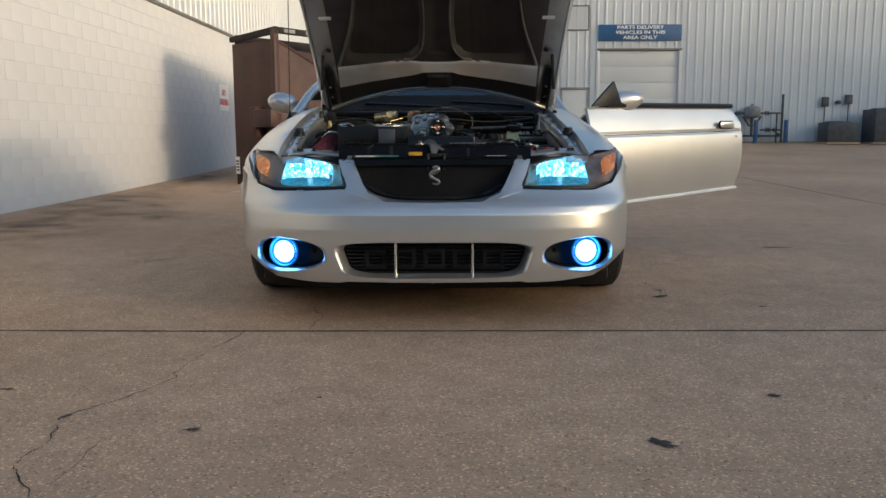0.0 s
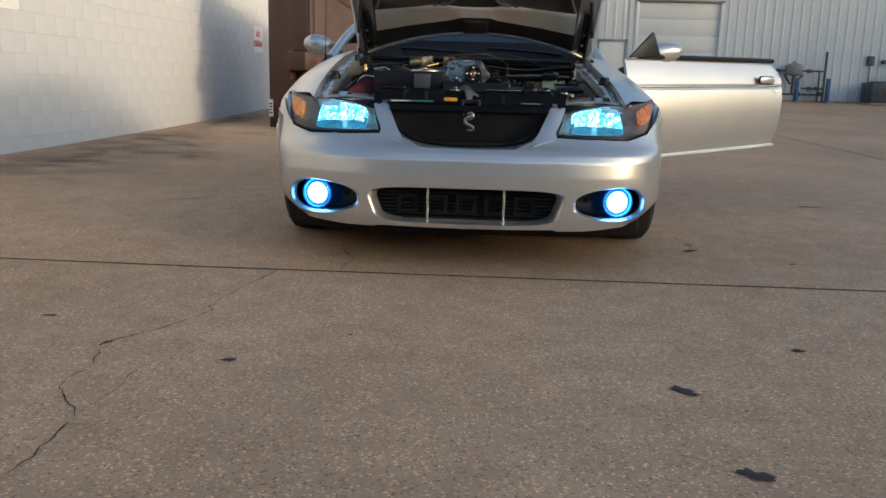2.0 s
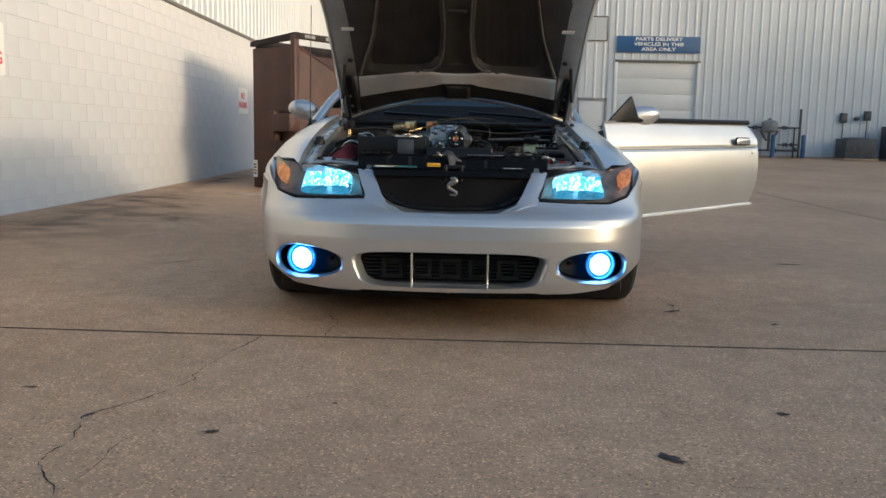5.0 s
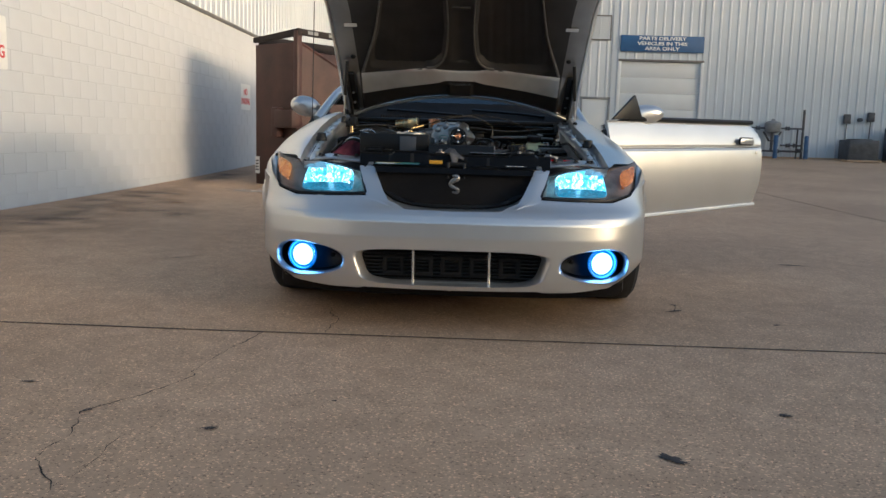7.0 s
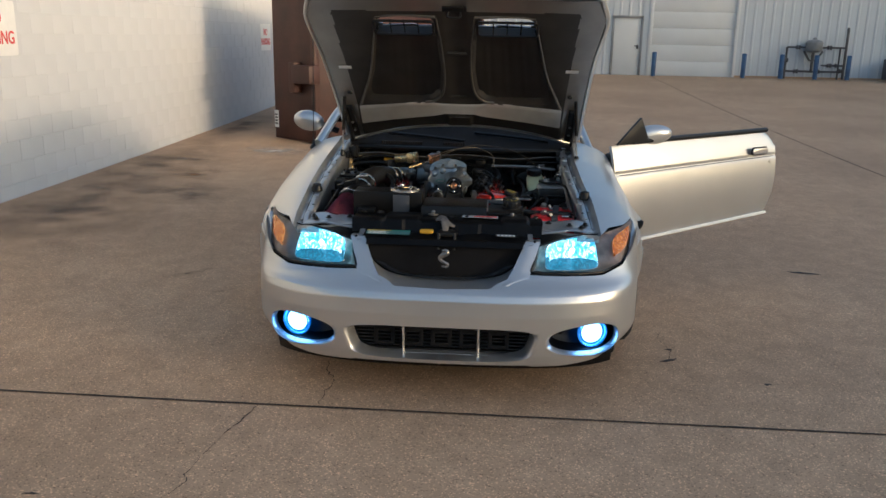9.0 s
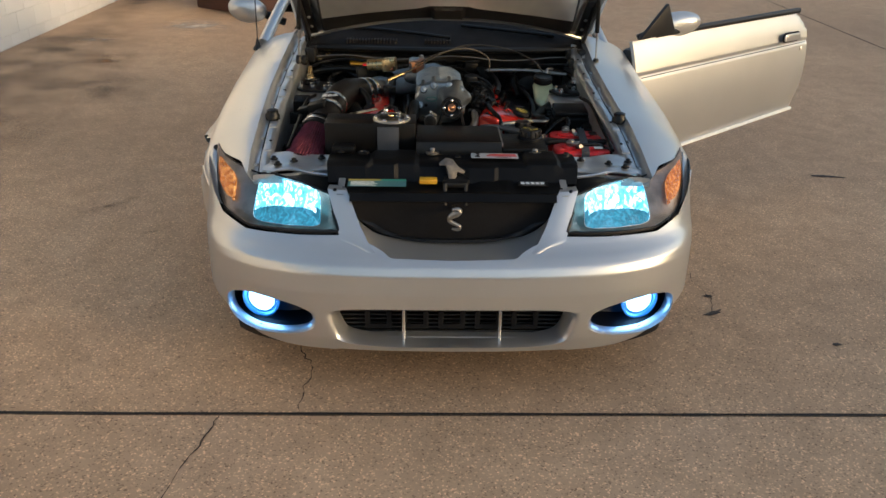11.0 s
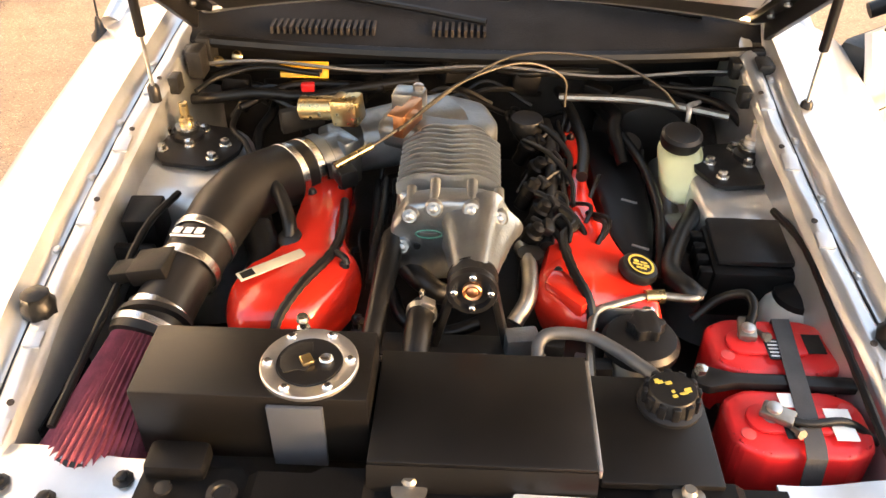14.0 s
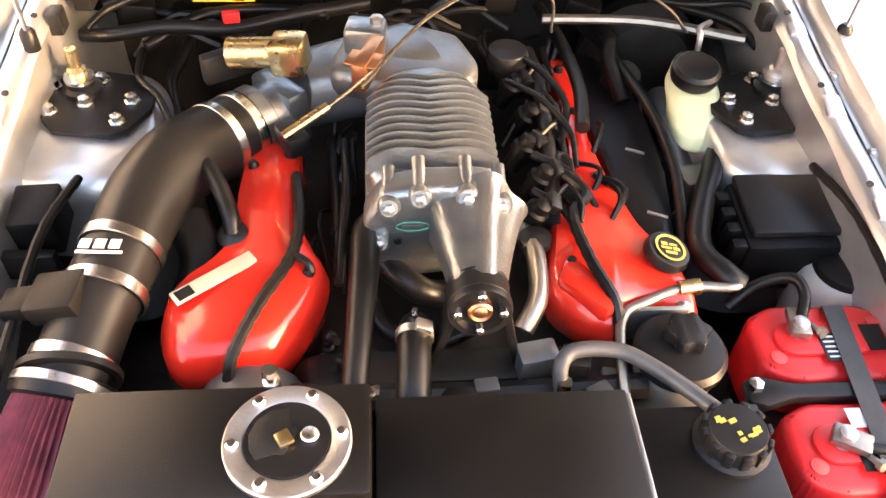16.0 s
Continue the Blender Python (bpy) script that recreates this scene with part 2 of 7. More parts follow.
BLOCK = mat("white_painted_block", (0.61, 0.625, 0.64), 0.62, 0, 0.9, 0.05, 0.4, 45)
MORTAR = mat("white_painted_mortar", (0.59, 0.605, 0.615), 0.7, 0, 4, 0.06, 0.3, 40)
CORRUGATED = mat("white_corrugated_steel", (0.55, 0.585, 0.62), 0.45, 0.1, 0.5, 0.05, 0.1, 10)
WHITE_DOOR = mat("white_roller_door", (0.62, 0.64, 0.65), 0.5, 0, 0.8, 0.05, 0.1, 10)
TRIM = mat("dark_flashing", (0.16, 0.15, 0.14), 0.5, 0.2, 4, 0.2)
RUST = mat("rust_brown_paint", (0.056, 0.021, 0.015), 0.55, 0, 2.5, 0.3, 0.3, 30)
RUST_DARK = mat("dark_opening", (0.020, 0.014, 0.012), 0.8, 0, 4, 0.3)
BLUE_SIGN = mat("blue_sign_enamel", (0.030, 0.095, 0.235), 0.45, 0, 3, 0.1)
BLUE_POST = mat("blue_post_paint", (0.030, 0.085, 0.19), 0.55, 0, 5, 0.25)
GREY_METAL = mat("grey_galvanised", (0.24, 0.25, 0.26), 0.5, 0.5, 6, 0.2)
LEDGE = mat("grey_painted_steel", (0.10, 0.10, 0.10), 0.45, 0.3, 9, 0.25, 0.1, 80)
PIPE = mat("dark_pipe", (0.085, 0.085, 0.09), 0.55, 0.3, 6, 0.3)
AC_METAL = mat("condenser_casing", (0.07, 0.075, 0.085), 0.6, 0.2, 6, 0.2)
SEAT = mat("black_leather", (0.03, 0.03, 0.03), 0.5, 0, 12, 0.2, 0.2, 90)
DARK_BLOCK = mat("dark_reflection_block", (0.16, 0.11, 0.085), 0.85, 0, 2.0, 0.2, 0.2, 20)
BROWN_WALL = mat("tan_render", (0.42, 0.34, 0.26), 0.8, 0, 1.0, 0.1, 0.2, 12)


# ---- mesh helpers ----
def part(name, bm, material, parent=None, label="", smooth=38):
    """Links a bmesh as one mesh object under a thing or a part."""
    me = bpy.data.meshes.new(name)
    bmesh.ops.recalc_face_normals(bm, faces=bm.faces)
    bm.to_mesh(me)
    bm.free()
    me.materials.append(material)
    if smooth:
        me.shade_smooth()
        me.set_sharp_from_angle(angle=radians(smooth))
    ob = new(name, me)
    if parent is not None:
        ob.parent = parent
    if label:
        ob["label"] = label
    return ob


def again(name, ob, m, parent=None):
    """Another object on the same mesh, at the pose m."""
    o = new(name, ob.data)
    o.parent = parent
    o.matrix_basis = m
    return o


def empty(name, label="", category="", group="", kind="", at=(0, 0, 0)):
    ob = new(name)
    ob.location = at
    ob.empty_display_size = 0.1
    return tagged(ob, label, category, group, kind)


def join(*bms):
    out = bms[0]
    for b in bms[1:]:
        me = bpy.data.meshes.new("tmp")
        b.to_mesh(me)
        out.from_mesh(me)
        b.free()
        bpy.data.meshes.remove(me)
    return out


def box(x0, x1, y0, y1, z0, z1, bev=0.0, m=None, seg=2):
    bm = bmesh.new()
    bmesh.ops.create_cube(bm, size=1)
    for v in bm.verts:
        v.co = Vector(((x0 + x1) / 2 + v.co.x * (x1 - x0), (y0 + y1) / 2 + v.co.y * (y1 - y0), (z0 + z1) / 2 + v.co.z * (z1 - z0)))
    if bev:
        bmesh.ops.bevel(bm, geom=bm.edges[:], offset=bev, segments=seg, affect="EDGES", profile=0.5)
    if m is not None:
        bm.transform(m)
    return bm


def lathe(profile, n=24, m=None, caps=True):
    """Turns (radius, height) pairs round the z axis."""
    bm = bmesh.new()
    rings = []
    for r, z in profile:
        rings.append([bm.verts.new((r * math.cos(2 * math.pi * k / n), r * math.sin(2 * math.pi * k / n), z)) for k in range(n)])
    for a, b in zip(rings, rings[1:]):
        for k in range(n):
            bm.faces.new((a[k], a[(k + 1) % n], b[(k + 1) % n], b[k]))
    if caps:
        for ring, flip in ((rings[0], True), (rings[-1], False)):
            bm.faces.new(ring[::-1] if flip else ring)
    if m is not None:
        bm.transform(m)
    return bm


def smooth_line(points, per=6):
    """A Catmull-Rom line through the points."""
    p = [Vector(q) for q in points]
    if len(p) < 3:
        return p
    p = [2 * p[0] - p[1]] + p + [2 * p[-1] - p[-2]]
    out = []
    for i in range(1, len(p) - 2):
        a, b, c, d = p[i - 1 : i + 3]
        for k in range(per):
            t = k / per
            out.append(0.5 * (2 * b + (c - a) * t + (2 * a - 5 * b + 4 * c - d) * t * t + (3 * b - a - 3 * c + d) * t ** 3))
    out.append(p[-2])
    return out


def tube(points, r, n=10, per=6, ribs=0.0, smooth=True):
    """A hose, rod or cable along a line; r is a radius or a list of radii along it."""
    line = smooth_line(points, per) if smooth else [Vector(q) for q in points]
    bm = bmesh.new()
    rings, up = [], None
    for i, c in enumerate(line):
        d = (line[min(i + 1, len(line) - 1)] - line[max(i - 1, 0)]).normalized()
        if up is None:
            up = d.orthogonal().normalized()
        up = (up - d * up.dot(d)).normalized()
        side = d.cross(up)
        if isinstance(r, (int, float)):
            rad = r
        else:
            f = i / (len(line) - 1) * (len(r) - 1)
            k = min(int(f), len(r) - 2)
            rad = r[k] + (r[k + 1] - r[k]) * (f - k)
        if ribs and i % 2:
            rad += ribs
        rings.append([bm.verts.new(c + rad * (math.cos(2 * math.pi * k / n) * up + math.sin(2 * math.pi * k / n) * side)) for k in range(n)])
    for a, b in zip(rings, rings[1:]):
        for k in range(n):
            bm.faces.new((a[k], a[(k + 1) % n], b[(k + 1) % n], b[k]))
    bm.faces.new(rings[0][::-1])
    bm.faces.new(rings[-1])
    return bm


def rod(a, b, r, n=12):
    return tube([a, b], r, n, smooth=False)


def sheet(nu, nv, f, thick=0.0, keep=None):
    """A grid of f(u, v), u and v from 0 to 1; keep(u, v) says which cells stay."""
    bm = bmesh.new()
    g = [[bm.verts.new(f(i / nu, j / nv)) for j in range(nv + 1)] for i in range(nu + 1)]
    for i in range(nu):
        for j in range(nv):
            if keep is None or keep((i + 0.5) / nu, (j + 0.5) / nv):
                bm.faces.new((g[i][j], g[i + 1][j], g[i + 1][j + 1], g[i][j + 1]))
    bmesh.ops.delete(bm, geom=[v for v in bm.verts if not v.link_faces], context="VERTS")
    bmesh.ops.remove_doubles(bm, verts=bm.verts, dist=1e-5)
    if thick:
        bmesh.ops.recalc_face_normals(bm, faces=bm.faces)
        bmesh.ops.solidify(bm, geom=bm.faces[:], thickness=thick)
    return bm


def prism(poly, z0, z1, bev=0.0, m=None, seg=2):
    """An upright block on an outline of (x, y)."""
    bm = bmesh.new()
    low = [bm.verts.new((x, y, z0)) for x, y in poly]
    high = [bm.verts.new((x, y, z1)) for x, y in poly]
    bm.faces.new(low[::-1])
    bm.faces.new(high)
    for k in range(len(poly)):
        j = (k + 1) % len(poly)
        bm.faces.new((low[k], low[j], high[j], high[k]))
    bmesh.ops.recalc_face_normals(bm, faces=bm.faces)
    if bev:
        bmesh.ops.bevel(bm, geom=bm.edges[:], offset=bev, segments=seg, affect="EDGES", profile=0.5)
    if m is not None:
        bm.transform(m)
    return bm


def rounded(w, h, r, n=5):
    """An outline of a rectangle with round corners, centred on the origin."""
    out = []
    for cx, cy, a in ((w / 2 - r, h / 2 - r, 0), (-w / 2 + r, h / 2 - r, 90), (-w / 2 + r, -h / 2 + r, 180), (w / 2 - r, -h / 2 + r, 270)):
        for k in range(n + 1):
            t = radians(a + 90 * k / n)
            out.append((cx + r * math.cos(t), cy + r * math.sin(t)))
    return out


def lettering(name, text, height, material, m, parent, wide=1.0, space=1.0, bold=0.0):
    """Raised letters in the built-in font, centred at the pose m, as one mesh."""
    cu = bpy.data.curves.new(name, "FONT")
    cu.body, cu.size, cu.align_x, cu.align_y, cu.extrude, cu.space_line = text, height * 1.38, "CENTER", "CENTER", 0.0015, space
    cu.offset = bold
    ob = bpy.data.objects.new(name, cu)
    scene.collection.objects.link(ob)
    me = bpy.data.meshes.new_from_object(ob.evaluated_get(bpy.context.evaluated_depsgraph_get()))
    bpy.data.objects.remove(ob)
    me.materials.clear()
    me.materials.append(material)
    me.transform(Matrix.Diagonal((wide, 1, 1, 1)))
    o = new(name, me)
    o.parent = parent
    o.matrix_basis = m
    return o


def lerp(table, x):
    """The value at x of a table of (x, value), straight between its rows."""
    if x <= table[0][0]:
        return table[0][1]
    for (a, p), (b, q) in zip(table, table[1:]):
        if x <= b:
            return p + (q - p) * (x - a) / (b - a)
    return table[-1][1]


def frame_to(origin, xdir, zdir):
    """A pose with its x axis along xdir and its z axis as near zdir as may be."""
    x = Vector(xdir).normalized()
    z = (Vector(zdir) - x * x.dot(Vector(zdir))).normalized()
    y = z.cross(x)
    return Matrix(((x.x, y.x, z.x, origin[0]), (x.y, y.y, z.y, origin[1]), (x.z, y.z, z.z, origin[2]), (0, 0, 0, 1)))


def ground_z(x, y):
    """The yard rises gently to the back and towards the block wall."""
    side = max(0.0, min(1.0, (-1.2 - x) / 3.2)) * max(0.0, min(1.0, (y + 1.0) / 4.0))
    return 0.5 * (max(0.0, min(y, 25.0) - 3) / 22) ** 1.7 + 0.085 * side


# ---- ground ----
WALL_X, BACK_Y = -4.4, 25.0
XS = (-60, -14.0, WALL_X, 5.2, 14.8, 24.4, 60)
YS = (-60, -18.0, -9.1, -0.12, 25.05)


def spread(a, b, step):
    n = max(1, round(abs(b - a) / step))
    return [a + (b - a) * k / n for k in range(n + 1)]


def ground_sheet():
    bm = bmesh.new()
    xs = [-1500, -300, -60] + spread(-20, 30, 0.8) + [60, 300, 1500]
    ys = [-1500, -300, -60] + spread(-20, 25, 0.8) + [60, 300, 1500]
    g = [[bm.verts.new((x, y, ground_z(x, y) - 0.02)) for y in ys] for x in xs]
    for i in range(len(xs) - 1):
        for j in range(len(ys) - 1):
            bm.faces.new((g[i][j], g[i + 1][j], g[i + 1][j + 1], g[i][j + 1]))
    return bm


ground = tagged(part("ground", ground_sheet(), JOINT), "dark earth bed under the concrete yard", "ground", kind="structure")
yard = tagged(empty("pavement"), "worn brown aggregate concrete yard with joints", "pavement", kind="structure")


def slab(x0, x1, y0, y1):
    gap = 0.011
    nx, ny = max(2, min(24, round((x1 - x0) / 0.4))), max(2, min(50, round((y1 - y0) / 0.5)))

    def top(u, v):
        x, y = x0 + gap + (x1 - x0 - 2 * gap) * u, y0 + gap + (y1 - y0 - 2 * gap) * v
        return (x, y, ground_z(x, y))

    bm = sheet(nx, ny, top)
    rim = [e for e in bm.edges if e.is_boundary]
    down = bmesh.ops.extrude_edge_only(bm, edges=rim)
    for v in down["geom"]:
        if isinstance(v, bmesh.types.BMVert):
            v.co.z -= 0.019
    return bm


for i in range(len(XS) - 1):
    for j in range(len(YS) - 1):
        part("slab", slab(XS[i], XS[i + 1], YS[j], YS[j + 1]), CONCRETE, yard, smooth=20)


def ribbon(points, width, lift=0.003):
    """A ragged thin strip lying on the ground along a line."""
    line = smooth_line([(x, y, 0) for x, y in points], 5)
    bm = bmesh.new()
    last = None
    for i, c in enumerate(line):
        d = (line[min(i + 1, len(line) - 1)] - line[max(i - 1, 0)]).normalized()
        s = Vector((-d.y, d.x, 0))
        c = c + s * random.uniform(-0.008, 0.008)
        w = width * random.uniform(0.12, 0.85) * (0.35 if random.random() < 0.3 else 1)
        pair = [bm.verts.new((*(c + s * q)[:2], ground_z(c.x, c.y) + lift)) for q in (-w, w)]
        if last:
            bm.faces.new((last[0], last[1], pair[1], pair[0]))
        last = pair
    return bm


def blotch(x, y, rx, ry, turn=0.0, lift=0.004, n=22, rough=0.4):
    """A flat ragged patch on the ground."""
    bm = bmesh.new()
    ring = []
    for k in range(n):
        a = 2 * math.pi * k / n
        q = 1 + random.uniform(-rough, rough)
        px, py = rx * q * math.cos(a), ry * q * math.sin(a)
        px, py = px * math.cos(turn) - py * math.sin(turn), px * math.sin(turn) + py * math.cos(turn)
        ring.append(bm.verts.new((x + px, y + py, ground_z(x, y) + lift)))
    mid = bm.verts.new((x, y, ground_z(x, y) + lift + 0.002))
    for k in range(n):
        bm.faces.new((mid, ring[k], ring[(k + 1) % n]))
    return bm


CRACKS = (
    ([(-0.84, -0.14), (-0.86, -0.28), (-0.90, -0.43), (-0.94, -0.74), (-0.92, -0.82), (-0.99, -1.01), (-1.09, -1.16), (-1.13, -1.25), (-1.08, -1.41), (-1.08, -1.57), (-1.05, -1.66), (-0.95, -1.78), (-0.93, -1.93), (-0.93, -2.06), (-0.97, -2.3)], 0.0040),
    ([(-0.55, -0.13), (-0.56, 0.02), (-0.54, 0.18), (-0.60, 0.30), (-0.62, 0.45)], 0.004),
    ([(-0.95, -1.78), (-0.92, -1.62), (-0.93, -1.44)], 0.002),
    ([(1.19, 0.62), (1.23, 0.78), (1.20, 0.95), (1.24, 1.1)], 0.003),
)
for pts, w in CRACKS:
    tagged(part("pavement_crack", ribbon(pts, w), JOINT), "thin dark crack wandering across the concrete", "crack", "cracks in the concrete", "stuff")
for pts, w in (([(x, -0.12) for x in range(-4, 15)], 0.0068), ([(5.2, 0.4 * y - 9) for y in range(0, 85)], 0.009), ([(x + 0.5, -9.1) for x in range(-5, 14)], 0.008)):
    bm = bmesh.new()
    last = None
    for k, (x, y) in enumerate([(a[0] + (b[0] - a[0]) * q / 12, a[1] + (b[1] - a[1]) * q / 12) for a, b in zip(pts, pts[1:]) for q in range(12)]):
        h = w * random.uniform(0.75, 1.25)
        dx, dy = (h, 0) if pts[0][0] == pts[1][0] else (0, h)
        pair = [bm.verts.new((x - dx, y - dy, ground_z(x, y) + 0.0015)), bm.verts.new((x + dx, y + dy, ground_z(x, y) + 0.0015))]
        if last:
            bm.faces.new((last[0], last[1], pair[1], pair[0]))
        last = pair
    part("joint_seal", bm, JOINT, yard, "dark tarred expansion joint", smooth=0)
for x, y, rx, ry, turn in ((-0.69, -1.345, 0.022, 0.012, 0.2), (0.67, -1.45, 0.045, 0.02, -0.9), (0.71, -1.96, 0.05, 0.02, -0.6), (1.15, -1.03, 0.022, 0.012, 0), (-1.45, -0.96, 0.028, 0.008, 0), (-0.36, -1.05, 0.010, 0.007, 0), (1.20, 0.64, 0.05, 0.014, 0.5), (1.64, 0.37, 0.02, 0.012, 0), (-1.12, -1.23, 0.007, 0.022, -0.6), (2.55, 2.51, 0.10, 0.02, -0.2), (-4.05, 9.0, 0.16, 0.03, 0.5), (1.23, 0.8, 0.02, 0.012, 0)):
    tagged(part("tar_spot", blotch(x, y, rx, ry, turn), STAIN), "small dark tar spot stuck to the concrete", "tar spot", "tar spots", "stuff")


def wash(x, y, rx, ry, turn=0.0, lift=0.0025, rings=6, n=32):
    """A soft-edged patch that follows the ground."""
    bm = bmesh.new()
    lay = bm.loops.layers.color.new("thin")
    grid, dens = [], {}
    for i in range(rings + 1):
        row = []
        for k in range(n):
            a = 2 * math.pi * k / n
            q = i / rings * (1 + 0.22 * noise.noise((math.cos(a) * 1.5 + x, math.sin(a) * 1.5, y)))
            px, py = rx * q * math.cos(a), ry * q * math.sin(a)
            px, py = x + px * math.cos(turn) - py * math.sin(turn), y + px * math.sin(turn) + py * math.cos(turn)
            v = bm.verts.new((px, py, ground_z(px, py) + lift))
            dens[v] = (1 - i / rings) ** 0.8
            row.append(v)
        grid.append(row)
    for i in range(rings):
        for k in range(n):
            j = (k + 1) % n
            f = bm.faces.new((grid[i][k], grid[i][j], grid[i + 1][j], grid[i + 1][k]))
            for lp in f.loops:
                d = dens[lp.vert]
                lp[lay] = (d, d, d, 1)
    return bm


for x, y, rx, ry, turn, m, what in ((-1.93, 1.86, 0.26, 0.06, 0.9, DIRT, "rust-brown"), (-1.6, 1.5, 0.1, 0.03, 0.2, DIRT, "rust-brown"),
                                    (-3.6, 3.4, 1.2, 2.2, 0.1, GRIME_TONE, "dark grimy"), (-3.9, 6.0, 0.8, 2.6, 0.0, GRIME_TONE, "dark grimy"), (-4.1, 10.0, 0.5, 2.8, 0.0, GRIME_TONE, "dark grimy"), (-3.0, 4.6, 0.9, 0.7, 0.2, GRIME_TONE, "dark grimy"),
                                    (-3.25, 5.6, 0.45, 0.6, 0.3, SUN_TINT, "painted-sunlight orange"), (-3.75, 6.55, 0.28, 0.12, 0.1, PALE_DIRT, "pale"), (-2.9, 7.6, 0.7, 0.5, 0.0, PALE_DIRT, "pale"), (-3.9, 4.55, 0.35, 0.03, -0.4, PALE_DIRT, "pale"),
                                    # a broad soft-edged dark oval under the car, about as wide as it
                                    (0.0, 1.6, 1.0, 2.2, 0.0, GRIME_TONE, "broad dark under-car")):
    o = part("dirt_and_tint_patch", wash(x, y, rx, ry, turn), m, smooth=0)
    tagged(o, what + " patch on the concrete", "stain", "stains", "stuff")

# ---- left wall: painted concrete block ----
WALL_TOP = 2.82
wall_left = tagged(empty("wall_left"), "white painted concrete block wall, soot-marked near its foot", "wall", kind="structure")
part("core", box(WALL_X - 0.3, WALL_X - 0.006, -8.0, 24.9, -0.05, WALL_TOP), MORTAR, wall_left)
BW, BH = 0.405, 0.2


def block_mesh(w):
    bm = box(-0.012, 0.0, -w / 2 + 0.001, w / 2 - 0.001, -BH / 2 + 0.0015, BH / 2 - 0.0015, 0.0)
    bmesh.ops.bevel(bm, geom=[e for e in bm.edges if all(v.co.x > -0.001 for v in e.verts)], offset=0.0025, segments=1, affect="EDGES")
    return bm


first_block = None
rest = []
for row in range(14):
    z = 0.02 + BH / 2 + row * BH
    for col in range(-2, 48):
        y = 0.2 + col * BW + (BW / 2 if row % 2 else 0)
        if y > 14.3:
            continue
        if 2.6 < y < 11.2:
            if first_block is None:
                first_block = part("block", block_mesh(BW), BLOCK, wall_left, smooth=0)
                first_block.location = (WALL_X, y, z)
            else:
                again("block", first_block, pose(WALL_X + random.uniform(-0.0006, 0.0006), y, z), wall_left)
        else:
            rest.append((y, z))
bm = bmesh.new()
for y, z in rest:
    a = [bm.verts.new((WALL_X + random.uniform(-0.001, 0.001), y + p * (BW / 2 - 0.004), z + q * (BH / 2 - 0.004))) for p, q in ((-1, -1), (1, -1), (1, 1), (-1, 1))]
    b = [bm.verts.new((WALL_X - 0.013, v.co.y, v.co.z)) for v in a]
    bm.faces.new(a)
    for k in range(4):
        bm.faces.new((a[k], b[k], b[(k + 1) % 4], a[(k + 1) % 4]))
tagged(part("block_rest", bm, BLOCK, wall_left, smooth=0), kind="stuff")
part("coping", box(WALL_X - 0.32, WALL_X + 0.03, -8.0, 14.4, WALL_TOP, WALL_TOP + 0.06, 0.01), TRIM, wall_left, "dark metal flashing on top")


def corrugated(length, height, pitch=0.3, rib=0.022, band=0.05):
    """A ribbed steel sheet in the xz plane, ribs towards -y, from x = 0."""
    bm = bmesh.new()
    xs = []
    x = 0.0
    while x < length:
        for d, y in ((0, 0), (pitch * 0.62, 0), (pitch * 0.70, -rib), (pitch * 0.86, -rib), (pitch * 0.94, 0)):
            xs.append((min(length, x + d), y))
        x += pitch
    pts = [(bm.verts.new((a, b, 0)), bm.verts.new((a, b, height))) for a, b in xs]
    for p, q in zip(pts, pts[1:]):
        bm.faces.new((p[0], q[0], q[1], p[1]))
    return bm


# the metal storey that stands back above the block wall
upper = tagged(empty("wall_upper_left"), "white corrugated steel wall above the block wall", "wall", kind="structure")
o = part("cladding", corrugated(24, 4.2), CORRUGATED, upper, smooth=0)
o.matrix_basis = frame_to((WALL_X - 0.15, 25.0, WALL_TOP + 0.05), (0, -1, 0), (0, 0, 1)) @ pose(0, 0, 0)

# ---- back wall ----
wall_back = tagged(empty("wall_back"), "white corrugated steel workshop wall with blue fittings", "wall", kind="structure")
BAY = (5.14, 7.95, 3.66)
MAN = (3.88, 4.86, 2.40)
for x0, x1, z0 in ((-8.0, MAN[0], 0.3), (MAN[0], MAN[1], MAN[2]), (MAN[1], BAY[0], 0.3), (BAY[0], BAY[1], BAY[2]), (BAY[1], 40.0, 0.3)):
    o = part("cladding", corrugated(x1 - x0, 8.6 - z0), CORRUGATED, wall_back, smooth=0)
    o.location = (x0, BACK_Y, z0)
part("back_board", box(-8, 40, BACK_Y + 0.2, BACK_Y + 0.35, 0, 8.6), TRIM, wall_back)
part("base_flashing", box(8.0, 40, BACK_Y - 0.06, BACK_Y + 0.1, 0.3, 0.56), CONCRETE, wall_back)
bay = tagged(empty("door_1"), "closed white sectional overhead workshop door", "door", kind="structure")
for k in range(6):
    h = (BAY[2] - 0.45) / 6
    part("panel", box(BAY[0] + 0.05, BAY[1] - 0.05, BACK_Y + 0.04, BACK_Y + 0.1, 0.45 + k * h, 0.45 + (k + 1) * h - 0.006, 0.003), WHITE_DOOR, bay)
for x in (BAY[0], BAY[1]):
    part("jamb", box(x - 0.05, x + 0.05, BACK_Y - 0.05, BACK_Y + 0.18, 0.4, BAY[2] + 0.05, 0.004), WHITE_DOOR, bay)
part("lintel", box(BAY[0] - 0.05, BAY[1] + 0.05, BACK_Y - 0.06, BACK_Y + 0.18, BAY[2], BAY[2] + 0.07, 0.004), TRIM, bay)
man = tagged(empty("door_2"), "closed white steel personnel door with a lever", "door", kind="structure")
part("leaf", box(MAN[0] + 0.05, MAN[1] - 0.05, BACK_Y + 0.0, BACK_Y + 0.06, 0.46, MAN[2] - 0.05, 0.004), WHITE_DOOR, man)
